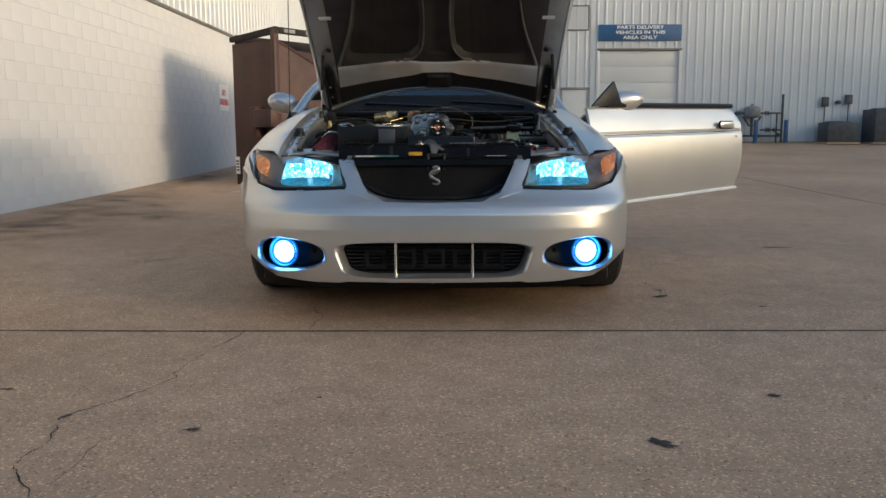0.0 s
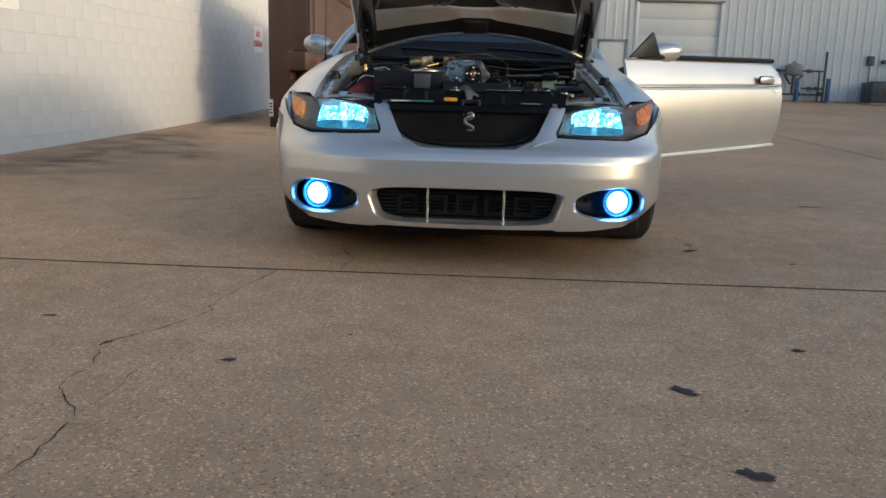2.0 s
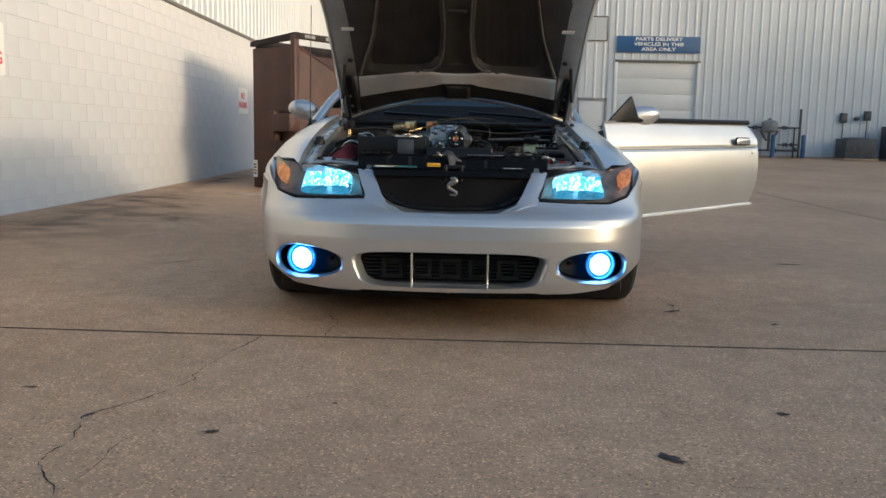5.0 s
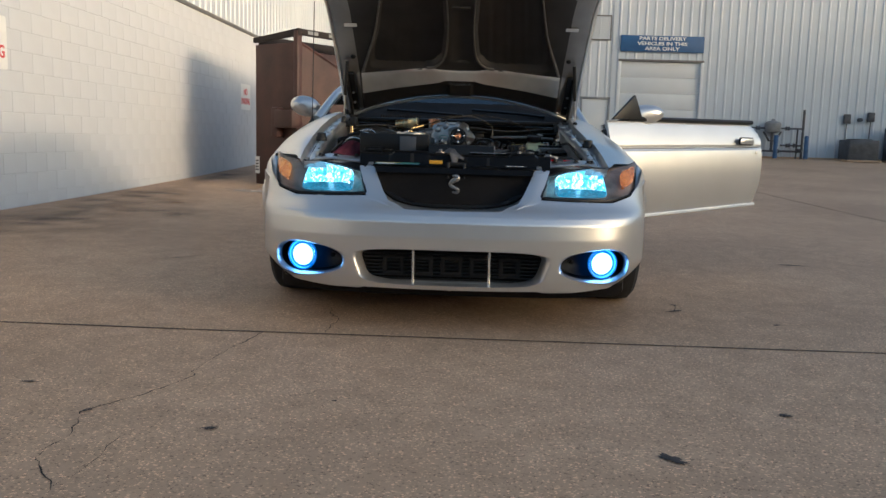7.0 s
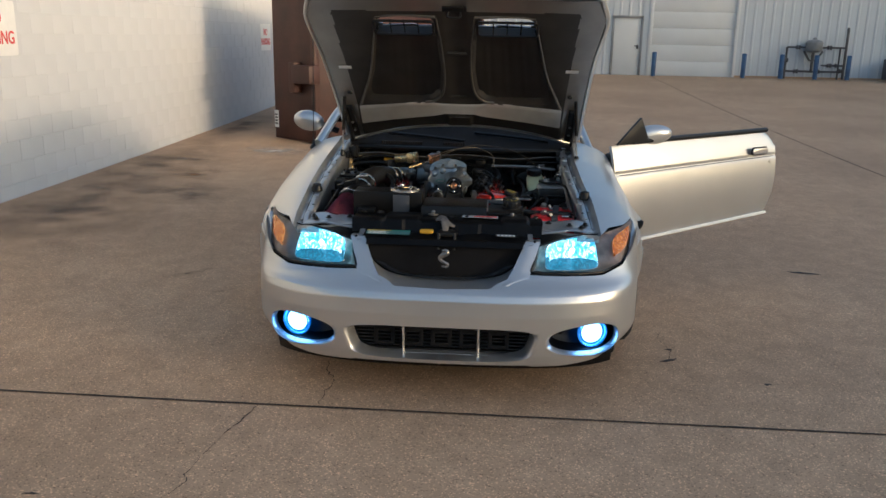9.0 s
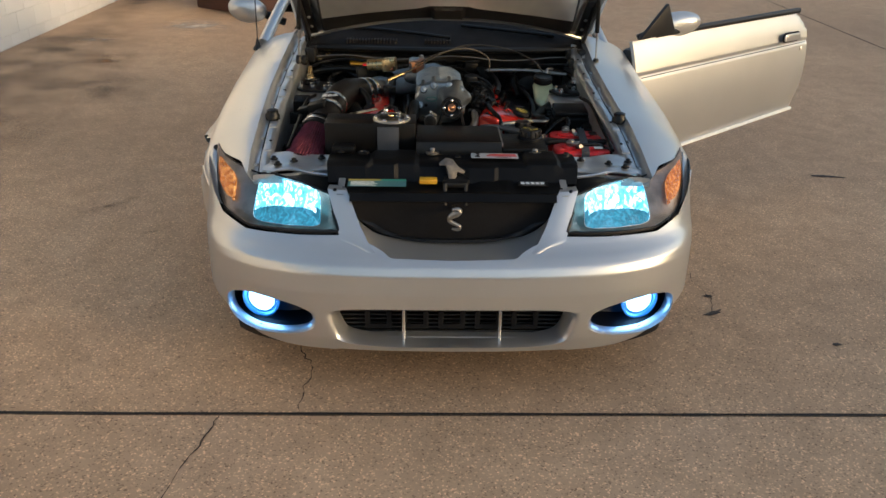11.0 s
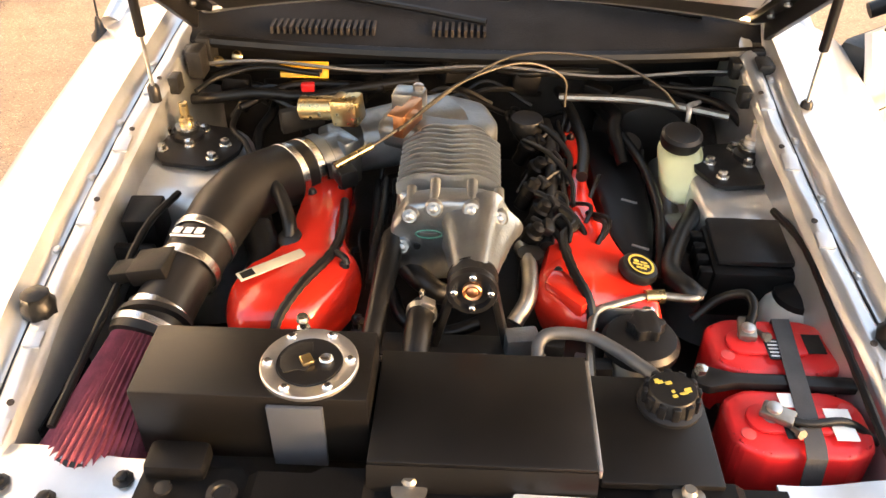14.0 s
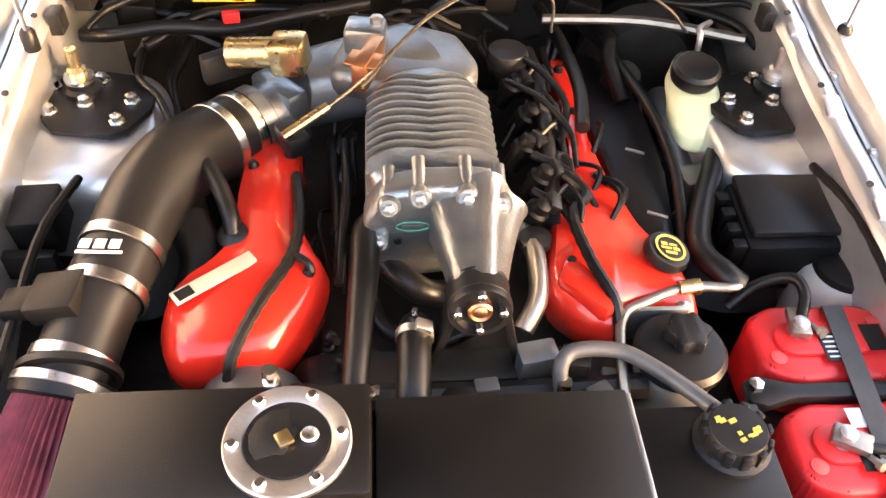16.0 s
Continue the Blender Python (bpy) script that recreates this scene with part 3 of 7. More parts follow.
for a, b, c, d in ((MAN[0] - 0.02, MAN[0] + 0.05, 0.4, MAN[2]), (MAN[1] - 0.05, MAN[1] + 0.02, 0.4, MAN[2]), (MAN[0] - 0.02, MAN[1] + 0.02, MAN[2] - 0.05, MAN[2] + 0.03)):
    part("door_frame", box(a, b, BACK_Y - 0.05, BACK_Y + 0.1, c, d, 0.004), GREY_METAL, man)
part("lever", join(box(MAN[1] - 0.16, MAN[1] - 0.1, BACK_Y - 0.03, BACK_Y, 1.36, 1.5, 0.005), box(MAN[1] - 0.24, MAN[1] - 0.1, BACK_Y - 0.07, BACK_Y - 0.05, 1.44, 1.47, 0.005)), PIPE, man)
vent = tagged(empty("wall_vent"), "pale louvred vent set in the steel wall", "vent", kind="structure")
part("frame", join(box(3.88, 4.80, BACK_Y - 0.07, BACK_Y - 0.02, 4.33, 4.37), box(3.88, 4.80, BACK_Y - 0.07, BACK_Y - 0.02, 5.13, 5.17), box(3.88, 3.92, BACK_Y - 0.07, BACK_Y - 0.02, 4.37, 5.13), box(4.76, 4.80, BACK_Y - 0.07, BACK_Y - 0.02, 4.37, 5.13)), TRIM, vent)
for k in range(11):
    part("slat", box(3.92, 4.76, BACK_Y - 0.06, BACK_Y - 0.045, 4.38 + k * 0.068, 4.435 + k * 0.068, 0, ), CORRUGATED, vent)
sign = tagged(empty("parts_sign"), "blue enamel sign with white capital lettering", "sign")
part("board", box(5.13, 7.95, BACK_Y - 0.09, BACK_Y - 0.04, 3.98, 4.52, 0.006), BLUE_SIGN, sign)
for k, line in enumerate(("PARTS DELIVERY", "VEHICLES IN THIS", "AREA ONLY")):
    lettering("text", line, 0.115, WHITE_PRINT, pose(6.54, BACK_Y - 0.095, 4.42 - k * 0.168, 90), sign, 1.35, bold=0.004)


def bollard(x, y, top):
    g = ground_z(x, y)
    b = tagged(empty("bollard", at=(x, y, g)), "blue painted steel bollard set in the concrete", "bollard", "bollards")
    part("post", lathe([(0.075, 0), (0.075, top - g - 0.03), (0.06, top - g - 0.008), (0.03, top - g)], 16), BLUE_POST, b)
    part("collar", lathe([(0.11, 0), (0.11, 0.012), (0.08, 0.03)], 16), CONCRETE, b)


for x in (5.22, 8.12, 9.33, 10.43, 11.45):
    bollard(x, 24.4, 1.29)

# gas meter set
meter = tagged(empty("gas_meter", at=(10.4, 24.72, 0.5)), "grey gas meter with dark pipes and valves against the wall", "gas meter")
part("regulator_drum", lathe([(0.1, 0.85), (0.24, 0.9), (0.27, 1.0), (0.27, 1.18), (0.22, 1.24), (0.08, 1.27), (0.05, 1.34)], 20), GREY_METAL, meter)
for pts, r in (([(-0.85, 0, 1.02), (1.0, 0, 1.02)], 0.03), ([(-0.85, 0, 0.0), (-0.85, 0, 1.02)], 0.035), ([(0.85, 0, 0.0), (0.85, 0, 1.05)], 0.03), ([(-0.85, 0, 0.25), (1.0, 0, 0.25)], 0.035), ([(0.3, 0, 0.45), (1.0, 0, 0.45)], 0.03), ([(1.05, 0.05, 0), (1.05, 0.05, 1.66)], 0.045), ([(0.0, 0, 0.25), (0.0, 0, 0.9)], 0.05), ([(-0.3, 0, 0.9), (-0.1, 0, 0.6), (0.1, 0, 0.6), (0.3, 0, 0.9)], 0.035)):
    part("pipe", tube(pts, r, 8, smooth=False), PIPE, meter)
for x, z in ((-0.85, 0.6), (-0.5, 1.02), (0.5, 1.02), (0.55, 0.45), (0.8, 0.45), (-0.5, 0.25), (0.95, 0.28), (0.2, 0.25)):
    part("valve", lathe([(0.05, -0.07), (0.08, -0.05), (0.05, 0), (0.08, 0.05), (0.05, 0.07)], 12, pose(x, -0.01, z, 0, 90, 0)), PIPE, meter)


def condenser(x, y, w, d, h, label):
    g = ground_z(x, y)
    a = tagged(empty("air_conditioner", at=(x, y, g)), label, "air conditioner", "outdoor units")
    part("pad", box(-w / 2 - 0.08, w / 2 + 0.08, -d / 2 - 0.08, d / 2 + 0.08, 0, 0.06, 0.01), CONCRETE, a)
    part("casing", box(-w / 2, w / 2, -d / 2, d / 2, 0.06, h, 0.02), AC_METAL, a)
    for k in range(9):
        z = 0.12 + k * (h - 0.25) / 9
        part("louvre", box(-w / 2 + 0.05, w / 2 - 0.05, -d / 2 - 0.012, -d / 2, z, z + 0.02), PIPE, a)
    part("top_grille", lathe([(w * 0.42, h), (w * 0.42, h + 0.03), (w * 0.36, h + 0.035), (0.05, h + 0.03)], 20), PIPE, a)
    return a


condenser(13.15, 24.3, 0.98, 0.8, 0.72, "squat dark grey outdoor air conditioner on a pad")
condenser(14.75, 24.2, 1.25, 0.9, 1.15, "tall dark grey outdoor air conditioner on a pad")
for x, z in ((12.95, 1.9), (13.75, 1.98)):
    d = tagged(empty("disconnect_box", at=(x, BACK_Y - 0.1, z)), "small dark electrical box on the steel wall with conduit", "electrical box", "electrical boxes")
    part("case", box(-0.11, 0.11, -0.06, 0.05, -0.16, 0.16, 0.012), PIPE, d)
    part("conduit", tube([(0, 0, -0.16), (0, 0, -0.8), (0.05, -0.1, -1.1)], 0.018, 8), PIPE, d)
g = tagged(empty("electric_meter", at=(13.4, BACK_Y - 0.1, 1.88)), "small round electric meter on the steel wall", "meter")
part("dial_case", lathe([(0.07, -0.12), (0.07, 0.06), (0.05, 0.08)], 14, pose(0, 0, 0, 90)), PIPE, g)

# ---- wall signs ----
for y, z in ((3.84, 1.67), (12.62, 1.58)):
    s = tagged(empty("no_parking_sign", at=(WALL_X + 0.004, y, z)), "white sheet sign with red capitals on the block wall", "sign", "no parking signs")
    part("plate", prism(rounded(0.68, 0.50, 0.03), 0.0, 0.005, 0, frame_to((0, 0, 0), (0, 1, 0), (1, 0, 0))), WHITE_PRINT, s)
    lettering("text", "NO", 0.12, RED_PRINT, frame_to((0.007, -0.02, 0.09), (0, 1, 0), (1, 0, 0)), s, 1.0, bold=0.003)
    lettering("text", "PARKING", 0.12, RED_PRINT, frame_to((0.007, -0.01, -0.09), (0, 1, 0), (1, 0, 0)), s, 0.88, bold=0.003)

# ---- waste container ----
BIN = frame_to((-3.22, 8.90, ground_z(-3.2, 8.9)), (0.802, -0.597, 0), (0, 0, 1))   # x along the front, y along the side
bin_ = tagged(empty("waste_compactor"), "rust-brown steel waste compactor with an open slanted hopper", "waste container")
bin_.matrix_basis = BIN
SIDE = Matrix(((0, 0, 1, 0), (1, 0, 0, 0), (0, 1, 0, 0), (0, 0, 0, 1)))            # outline (y, z), thickness along x
part("front", box(0.0, 0.95, 0.0, 0.05, 0.0, 2.10, 0.008), RUST, bin_)
part("left_side", box(0.0, 0.05, 0.05, 4.0, 0.0, 2.10, 0.008), RUST, bin_)
part("right_side", prism([(0.05, 0.0), (4.0, 0.0), (4.0, 1.35), (1.9, 1.35), (0.05, 2.08)], 0.90, 0.95, 0.006, SIDE), RUST, bin_)
part("back", box(0.05, 0.90, 3.95, 4.0, 0.0, 2.10, 0.006), RUST, bin_)
part("press_plate", sheet(2, 6, lambda u, v: (0.06 + 0.83 * u, 0.06 + 3.8 * v, 1.55 - 0.5 * v), 0.03), RUST_DARK, bin_, "dark inside of the hopper")
part("slope_edge", rod((0.925, 0.05, 2.10), (0.925, 1.95, 1.35), 0.035, 8), RUST, bin_)
part("corner_post", box(0.90, 0.99, -0.04, 0.05, 0.0, 2.26, 0.008), RUST, bin_)
part("front_rim", sheet(4, 2, lambda u, v: (-0.02 + 1.02 * u, -0.03, 2.13 + 0.06 * u + (0.07 + 0.03 * u) * v), 0.06), RUST_DARK, bin_, "dark worn rim")
part("side_rim", box(0.92, 0.99, 0.05, 4.0, 2.20, 2.29, 0.01), RUST_DARK, bin_, "dark worn rim")
part("far_rim", box(0.0, 0.06, 0.05, 4.0, 2.10, 2.24, 0.01), RUST_DARK, bin_, "dark worn rim")
for k in range(6):
    part("rim_slot", box(0.991, 0.996, 0.16 + 0.42 * k, 0.36 + 0.42 * k, 2.22, 2.27, 0.0), GREY_METAL, bin_)
part("latch_box", box(0.70, 1.10, -0.24, -0.03, 0.86, 1.12, 0.02), RUST, bin_)
part("lower_guard", box(0.56, 0.70, -0.18, -0.03, 0.72, 1.16, 0.02), RUST, bin_)
part("label_plate", box(0.0, 0.09, -0.012, -0.002, 0.16, 0.42), WHITE_PRINT, bin_, "small white label sheet")
for k in range(4):
    part("label_line", box(0.015, 0.075, -0.016, -0.0125, 0.21 + k * 0.045, 0.23 + k * 0.045), BLACK, bin_)

# ---- closing blocks out of view, added to keep the low sun off the yard ----
SUN_FLAT = Vector((math.sin(SUN_AZ), math.cos(SUN_AZ), 0))
ACROSS = Vector((-SUN_FLAT.y, SUN_FLAT.x, 0))


def far_block(name, p0, p1, dist, height):
    bm = box(p0, p1, 0, 6, -0.5, height)
    o = part(name, bm, BROWN_WALL, smooth=0)
    o.matrix_basis = frame_to(SUN_FLAT * dist, ACROSS, (0, 0, 1)) @ Matrix.Diagonal((1, -1, 1, 1))
    return tagged(o, "plain tan block, out of view, added to shade the yard", "wall", kind="structure")


far_block("sun_block_low", -40, 18.0, 38, 5.4)
far_block("sun_block_high", 18.0, 70, 38, 9.0)
# unseen dark block, added so that metal facing the nose reflects less sky
tagged(part("reflection_block", box(-30, 16, -31, -25, -0.5, 6.0), DARK_BLOCK, smooth=0), "plain dark block, out of view, added to dim reflections", "wall", kind="structure")
# ---- the car: outer body ----
car = tagged(empty("sports_car"), "silver two-door sports car, hood up, driver's door open, lamps lit", "car")
W = 0.968


def nose_y(x):
    """How far the nose curves back at a distance x from the middle."""
    q = min(0.9999, abs(x) / W)
    return 0.80 * (1 - (1 - q ** 3) ** 0.241)


FACE = [(0.12, 0.06), (0.17, 0.012), (0.20, -0.012), (0.25, -0.026), (0.32, -0.036), (0.44, -0.042), (0.51, -0.036), (0.540, -0.022), (0.560, 0.002), (0.576, 0.028), (0.592, 0.050), (0.62, 0.078), (0.66, 0.11), (0.745, 0.175), (0.80, 0.24)]


def even_line(n):
    """x positions at even steps along the nose curve."""
    xs = [W * (1 - (1 - k / 4000) ** 4) for k in range(4001)]
    ls = [0.0]
    for a, b in zip(xs, xs[1:]):
        ls.append(ls[-1] + math.hypot(b - a, nose_y(b) - nose_y(a)))
    out, k = [], 0
    for i in range(n + 1):
        want = ls[-1] * i / n
        while k < 3999 and ls[k + 1] < want:
            k += 1
        f = (want - ls[k]) / max(1e-9, ls[k + 1] - ls[k])
        out.append(xs[k] + (xs[k + 1] - xs[k]) * min(1, f))
    return out


HALF = even_line(120)
NOSE_X = [-x for x in HALF[:0:-1]] + HALF
SEAM = [(0.0, 0.559), (0.22, 0.563), (0.25, 0.580), (0.30, 0.598), (0.40, 0.616), (0.55, 0.610), (0.75, 0.606), (0.85, 0.634), (0.905, 0.690), (0.935, 0.735), (0.945, 0.755)]


def superellipse(x, z, cx, cz, a, b, n):
    return (abs((x - cx) / a) ** n + abs((z - cz) / b) ** n) ** (1 / n)


FOOT = [(0.0, 0.190), (0.55, 0.196), (0.70, 0.206), (0.80, 0.208), (0.87, 0.222), (0.93, 0.255), (0.968, 0.300)]


def fog_field(x, z):
    x = abs(x)
    b = 0.083 - 0.020 * max(0.0, min(1.0, (0.72 - x) / 0.2))
    return superellipse(x, z, 0.664, 0.320, 0.174, b, 2.6)


def grille_field(x, z):
    return superellipse(x, z, 0.0, 0.301, 0.468 - 0.055 * (0.385 - z) / 0.165, 0.084, 5)


def bumper_mesh():
    nz = 60
    bm = bmesh.new()
    g, flat = [], {}
    for x in NOSE_X:
        col = []
        top = lerp(SEAM, abs(x))
        for j in range(nz + 1):
            foot = lerp(FOOT, abs(x))
            z = foot + (top - foot) * j / nz
            under = 0.15 * min(1.0, max(0.0, (0.33 - z) / 0.13)) ** 1.6 * (max(0.0, abs(x) - 0.50) / 0.47) ** 2
            v = bm.verts.new((x - math.copysign(under, x), nose_y(x) + lerp(FACE, z) * (1 - 0.45 * (abs(x) / W) ** 6), z))
            flat[v] = (x, z)
            col.append(v)
        g.append(col)
    for i in range(len(g) - 1):
        for j in range(nz):
            quad = (g[i][j], g[i + 1][j], g[i + 1][j + 1], g[i][j + 1])
            x, z = sum(flat[v][0] for v in quad) / 4, sum(flat[v][1] for v in quad) / 4
            y = sum(v.co.y for v in quad) / 4
            if fog_field(x, z) < 1 or grille_field(x, z) < 1 or math.hypot(y - 0.98, z - 0.335) < 0.365:
                continue
            bm.faces.new(quad)
    bmesh.ops.delete(bm, geom=[v for v in bm.verts if not v.link_faces], context="VERTS")
    for v in bm.verts:
        if not v.is_boundary:
            continue
        x, z = v.co.x, v.co.z
        for field, cx, cz in (((fog_field, math.copysign(0.662, x), 0.320),) if abs(x) > 0.475 else ((grille_field, 0.0, 0.301),)):
            if 0.7 < field(x, z) < 1.35 and 0.19 < z < 0.45:
                for _ in range(4):
                    q = field(x, z)
                    x, z = cx + (x - cx) / q, cz + (z - cz) / q
                v.co.x, v.co.z = x, z
                v.co.y = nose_y(x) + lerp(FACE, z) * (1 - 0.45 * (abs(x) / W) ** 6)
    return bm


def deepen(bm, pick, depth, shrink, cx, cz):
    """Turns the rim of an opening inwards."""
    rim = [e for e in bm.edges if e.is_boundary and all(pick(v.co) for v in e.verts)]
    for step in range(3):
        ex = bmesh.ops.extrude_edge_only(bm, edges=rim)["geom"]
        for v in ex:
            if isinstance(v, bmesh.types.BMVert):
                v.co.y += depth[step]
                c = cx(v.co.x)
                v.co.x, v.co.z = c + (v.co.x - c) * shrink[step], cz + (v.co.z - cz) * shrink[step]
        rim = [e for e in ex if isinstance(e, bmesh.types.BMEdge)]


bm = bumper_mesh()
deepen(bm, lambda c: abs(c.x) < 0.485 and 0.205 < c.z < 0.395 and grille_field(c.x, c.z) < 1.05, (0.004, 0.014, 0.075), (0.985, 0.97, 0.97), lambda x: 0.0, 0.301)
deepen(bm, lambda c: abs(c.x) > 0.475 and 0.22 < c.z < 0.42 and fog_field(c.x, c.z) < 1.08, (0.004, 0.014, 0.03), (0.98, 0.95, 0.98), lambda x: math.copysign(0.662, x), 0.320)
bumper = part("front_bumper", bm, SILVER, car, "silver painted bumper with three lower openings", smooth=50)


def under_lip(u, v):
    x = (u * 2 - 1) * 0.82
    high = lerp(FOOT, abs(x)) + 0.012
    return (x, nose_y(x) + 0.022 + 0.03 * v + 0.02 * (abs(x) / W) ** 4, high + (0.160 - high) * v)


part("air_dam", sheet(60, 4, under_lip, 0.01), PLASTIC, car, "black plastic air dam below the bumper")
part("underbody", box(-0.86, 0.86, 0.35, 4.5, 0.14, 0.26, 0.02), DARK, car)

# lower grille: dark box, ribbed cooler, two uprights, block lettering
part("grille_duct", sheet(40, 6, lambda u, v: ((u * 2 - 1) * 0.47, 0.13 + 0.02 * math.cos((u * 2 - 1) * 1.5), 0.205 + 0.19 * v), 0.006), MATTE, bumper)
part("grille_floor", box(-0.43, 0.43, 0.050, 0.14, 0.214, 0.224), SILVER, bumper)
for k in range(9):
    z = 0.226 + k * 0.017
    part("cooler_fin", box(-0.44, 0.44, 0.085, 0.11, z, z + 0.007, 0.001), DARK, bumper)
for x in (-0.176, 0.176):
    part("grille_upright", rod((x, 0.035, 0.222), (x, 0.035, 0.374), 0.0065), CHROME, bumper)
for k in range(5):
    x = -0.27 + 0.135 * k
    part("grille_block", join(box(x - 0.050, x + 0.050, 0.060, 0.072, 0.325, 0.345, 0.003), box(x - 0.050, x + 0.050, 0.060, 0.072, 0.252, 0.272, 0.003), box(x - 0.050, x - 0.030, 0.060, 0.072, 0.270, 0.327, 0.003), box(x + 0.030, x + 0.050, 0.060, 0.072, 0.270, 0.327, 0.003)), MATTE, bumper)

# upper grille
EDGE = [(-0.378, 0.748), (-0.358, 0.700), (-0.328, 0.640), (-0.296, 0.592), (-0.262, 0.565), (-0.15, 0.559), (0.0, 0.557), (0.15, 0.559), (0.262, 0.565), (0.296, 0.592), (0.328, 0.640), (0.358, 0.700), (0.378, 0.748)]
BACK = [(-0.386, 0.744), (-0.374, 0.700), (-0.352, 0.648), (-0.318, 0.612), (-0.262, 0.581), (-0.147, 0.561), (0.0, 0.558), (0.147, 0.561), (0.262, 0.581), (0.318, 0.612), (0.352, 0.648), (0.374, 0.700), (0.386, 0.744)]


def along(line, u):
    f = u * (len(line) - 1)
    k = min(int(f), len(line) - 2)
    (a, b), (c, d) = line[k], line[k + 1]
    return a + (c - a) * (f - k), b + (d - b) * (f - k)


def face_y(x, z):
    return nose_y(x) + lerp(FACE, z)


EDGE_LINE, BACK_LINE = ([(p.x, p.z) for p in smooth_line([(x, 0, z) for x, z in line], 6)] for line in (EDGE, BACK))


def scoop(u, v):
    x0, z0 = along(EDGE_LINE, u)
    x1, z1 = along(BACK_LINE, u)
    y0, y1 = face_y(x0, z0), 0.200 - 0.030 * math.sin(math.pi * u)
    t = v
    return (x0 + (x1 - x0) * t ** 1.3, y0 + (y1 - y0) * t, z0 + (z1 - z0) * t ** 1.6)


part("grille_scoop", sheet(96, 10, scoop), SILVER, car, "silver sloped mouth of the upper grille", smooth=60)


def surround(side):
    def f(u, v):
        z = 0.575 + 0.173 * v
        inner = 0.0
        for (a, b), (c, d) in zip(EDGE[6:], EDGE[7:]):
            if b <= z <= d + 1e-6:
                inner = a + (c - a) * (z - b) / max(1e-6, d - b)
        outer = lerp([(0.575, 0.30), (0.590, 0.345), (0.602, 0.402), (0.65, 0.415), (0.748, 0.452)], z)
        x = inner + (outer - inner) * u
        return (side * x, face_y(x, z) - 0.004 * math.sin(math.pi * u), z)

    bm = sheet(10, 24, f)
    ex = bmesh.ops.extrude_edge_only(bm, edges=[e for e in bm.edges if e.is_boundary and not all(abs(v.co.x) < 0.385 and v.co.z < 0.72 for v in e.verts)])["geom"]
    for v in ex:
        if isinstance(v, bmesh.types.BMVert):
            v.co.y += 0.05
    return bm


for s in (-1, 1):
    p = part("grille_surround", surround(s), SILVER, car, "silver upright beside the grille", smooth=45)
    part("bolt", lathe([(0.007, 0), (0.007, 0.004), (0.004, 0.006)], 10, pose(s * 0.425, 0.192, 0.747, 20)), BLACK, p)

grille = part("grille", sheet(40, 10, lambda u, v: ((u * 2 - 1) * (0.285 + 0.105 * min(1, v * 1.8) ** 0.6), 0.176 + 0.022 * abs(u * 2 - 1) ** 2, 0.552 + 0.195 * v), 0.008), MATTE, car, "glossy black upper grille with a silver serpent badge")
part("grille_shade", box(-0.40, 0.40, 0.215, 0.225, 0.55, 0.75), MATTE, grille)
part("grille_bar", sheet(40, 4, lambda u, v: ((u * 2 - 1) * (0.29 + 0.05 * v), 0.150 + 0.030 * abs(u * 2 - 1) ** 2, 0.566 + 0.012 * v + 0.06 * abs(u * 2 - 1) ** 3), 0.012), BLACK, grille)
snake = [(-0.006, 0.092, 0.642), (0.016, 0.090, 0.640), (0.022, 0.088, 0.652), (0.006, 0.088, 0.662), (-0.012, 0.089, 0.672), (-0.012, 0.091, 0.686), (0.004, 0.093, 0.697), (0.018, 0.094, 0.706), (0.012, 0.092, 0.716), (-0.006, 0.088, 0.716)]
part("serpent_badge", tube(snake, [0.004, 0.006, 0.007, 0.007, 0.008, 0.010, 0.013, 0.013, 0.009, 0.005], 10), ZINC, grille, "dull silver serpent badge")
part("badge_post", rod((0.002, 0.096, 0.69), (0.002, 0.178, 0.70), 0.007), BLACK, grille)


# headlamps
def lens_point(side, u, v, back=0.0):
    """u from the inner to the outer end, v from the lower to the upper edge."""
    low = lerp([(0, 0.624), (0.1, 0.618), (0.35, 0.614), (0.62, 0.613), (0.8, 0.640), (0.92, 0.694), (1, 0.770)], u)
    high = lerp([(0, 0.722), (0.25, 0.752), (0.45, 0.762), (0.62, 0.760), (0.8, 0.776), (1, 0.796)], u)
    xl = lerp([(0, 0.406), (0.62, 0.745), (0.85, 0.880), (1, 0.930)], u)
    xh = lerp([(0, 0.446), (0.62, 0.725), (0.85, 0.872), (1, 0.925)], u)
    z = low + (high - low) * v
    x = xl + (xh - xl) * v
    y = nose_y(x) * 0.92 + 0.074 + (z - 0.61) * 1.15 - 0.018 * math.sin(math.pi * v) + 0.02 * max(0, u - 0.7)
    return Vector((side * x, y + back, z))


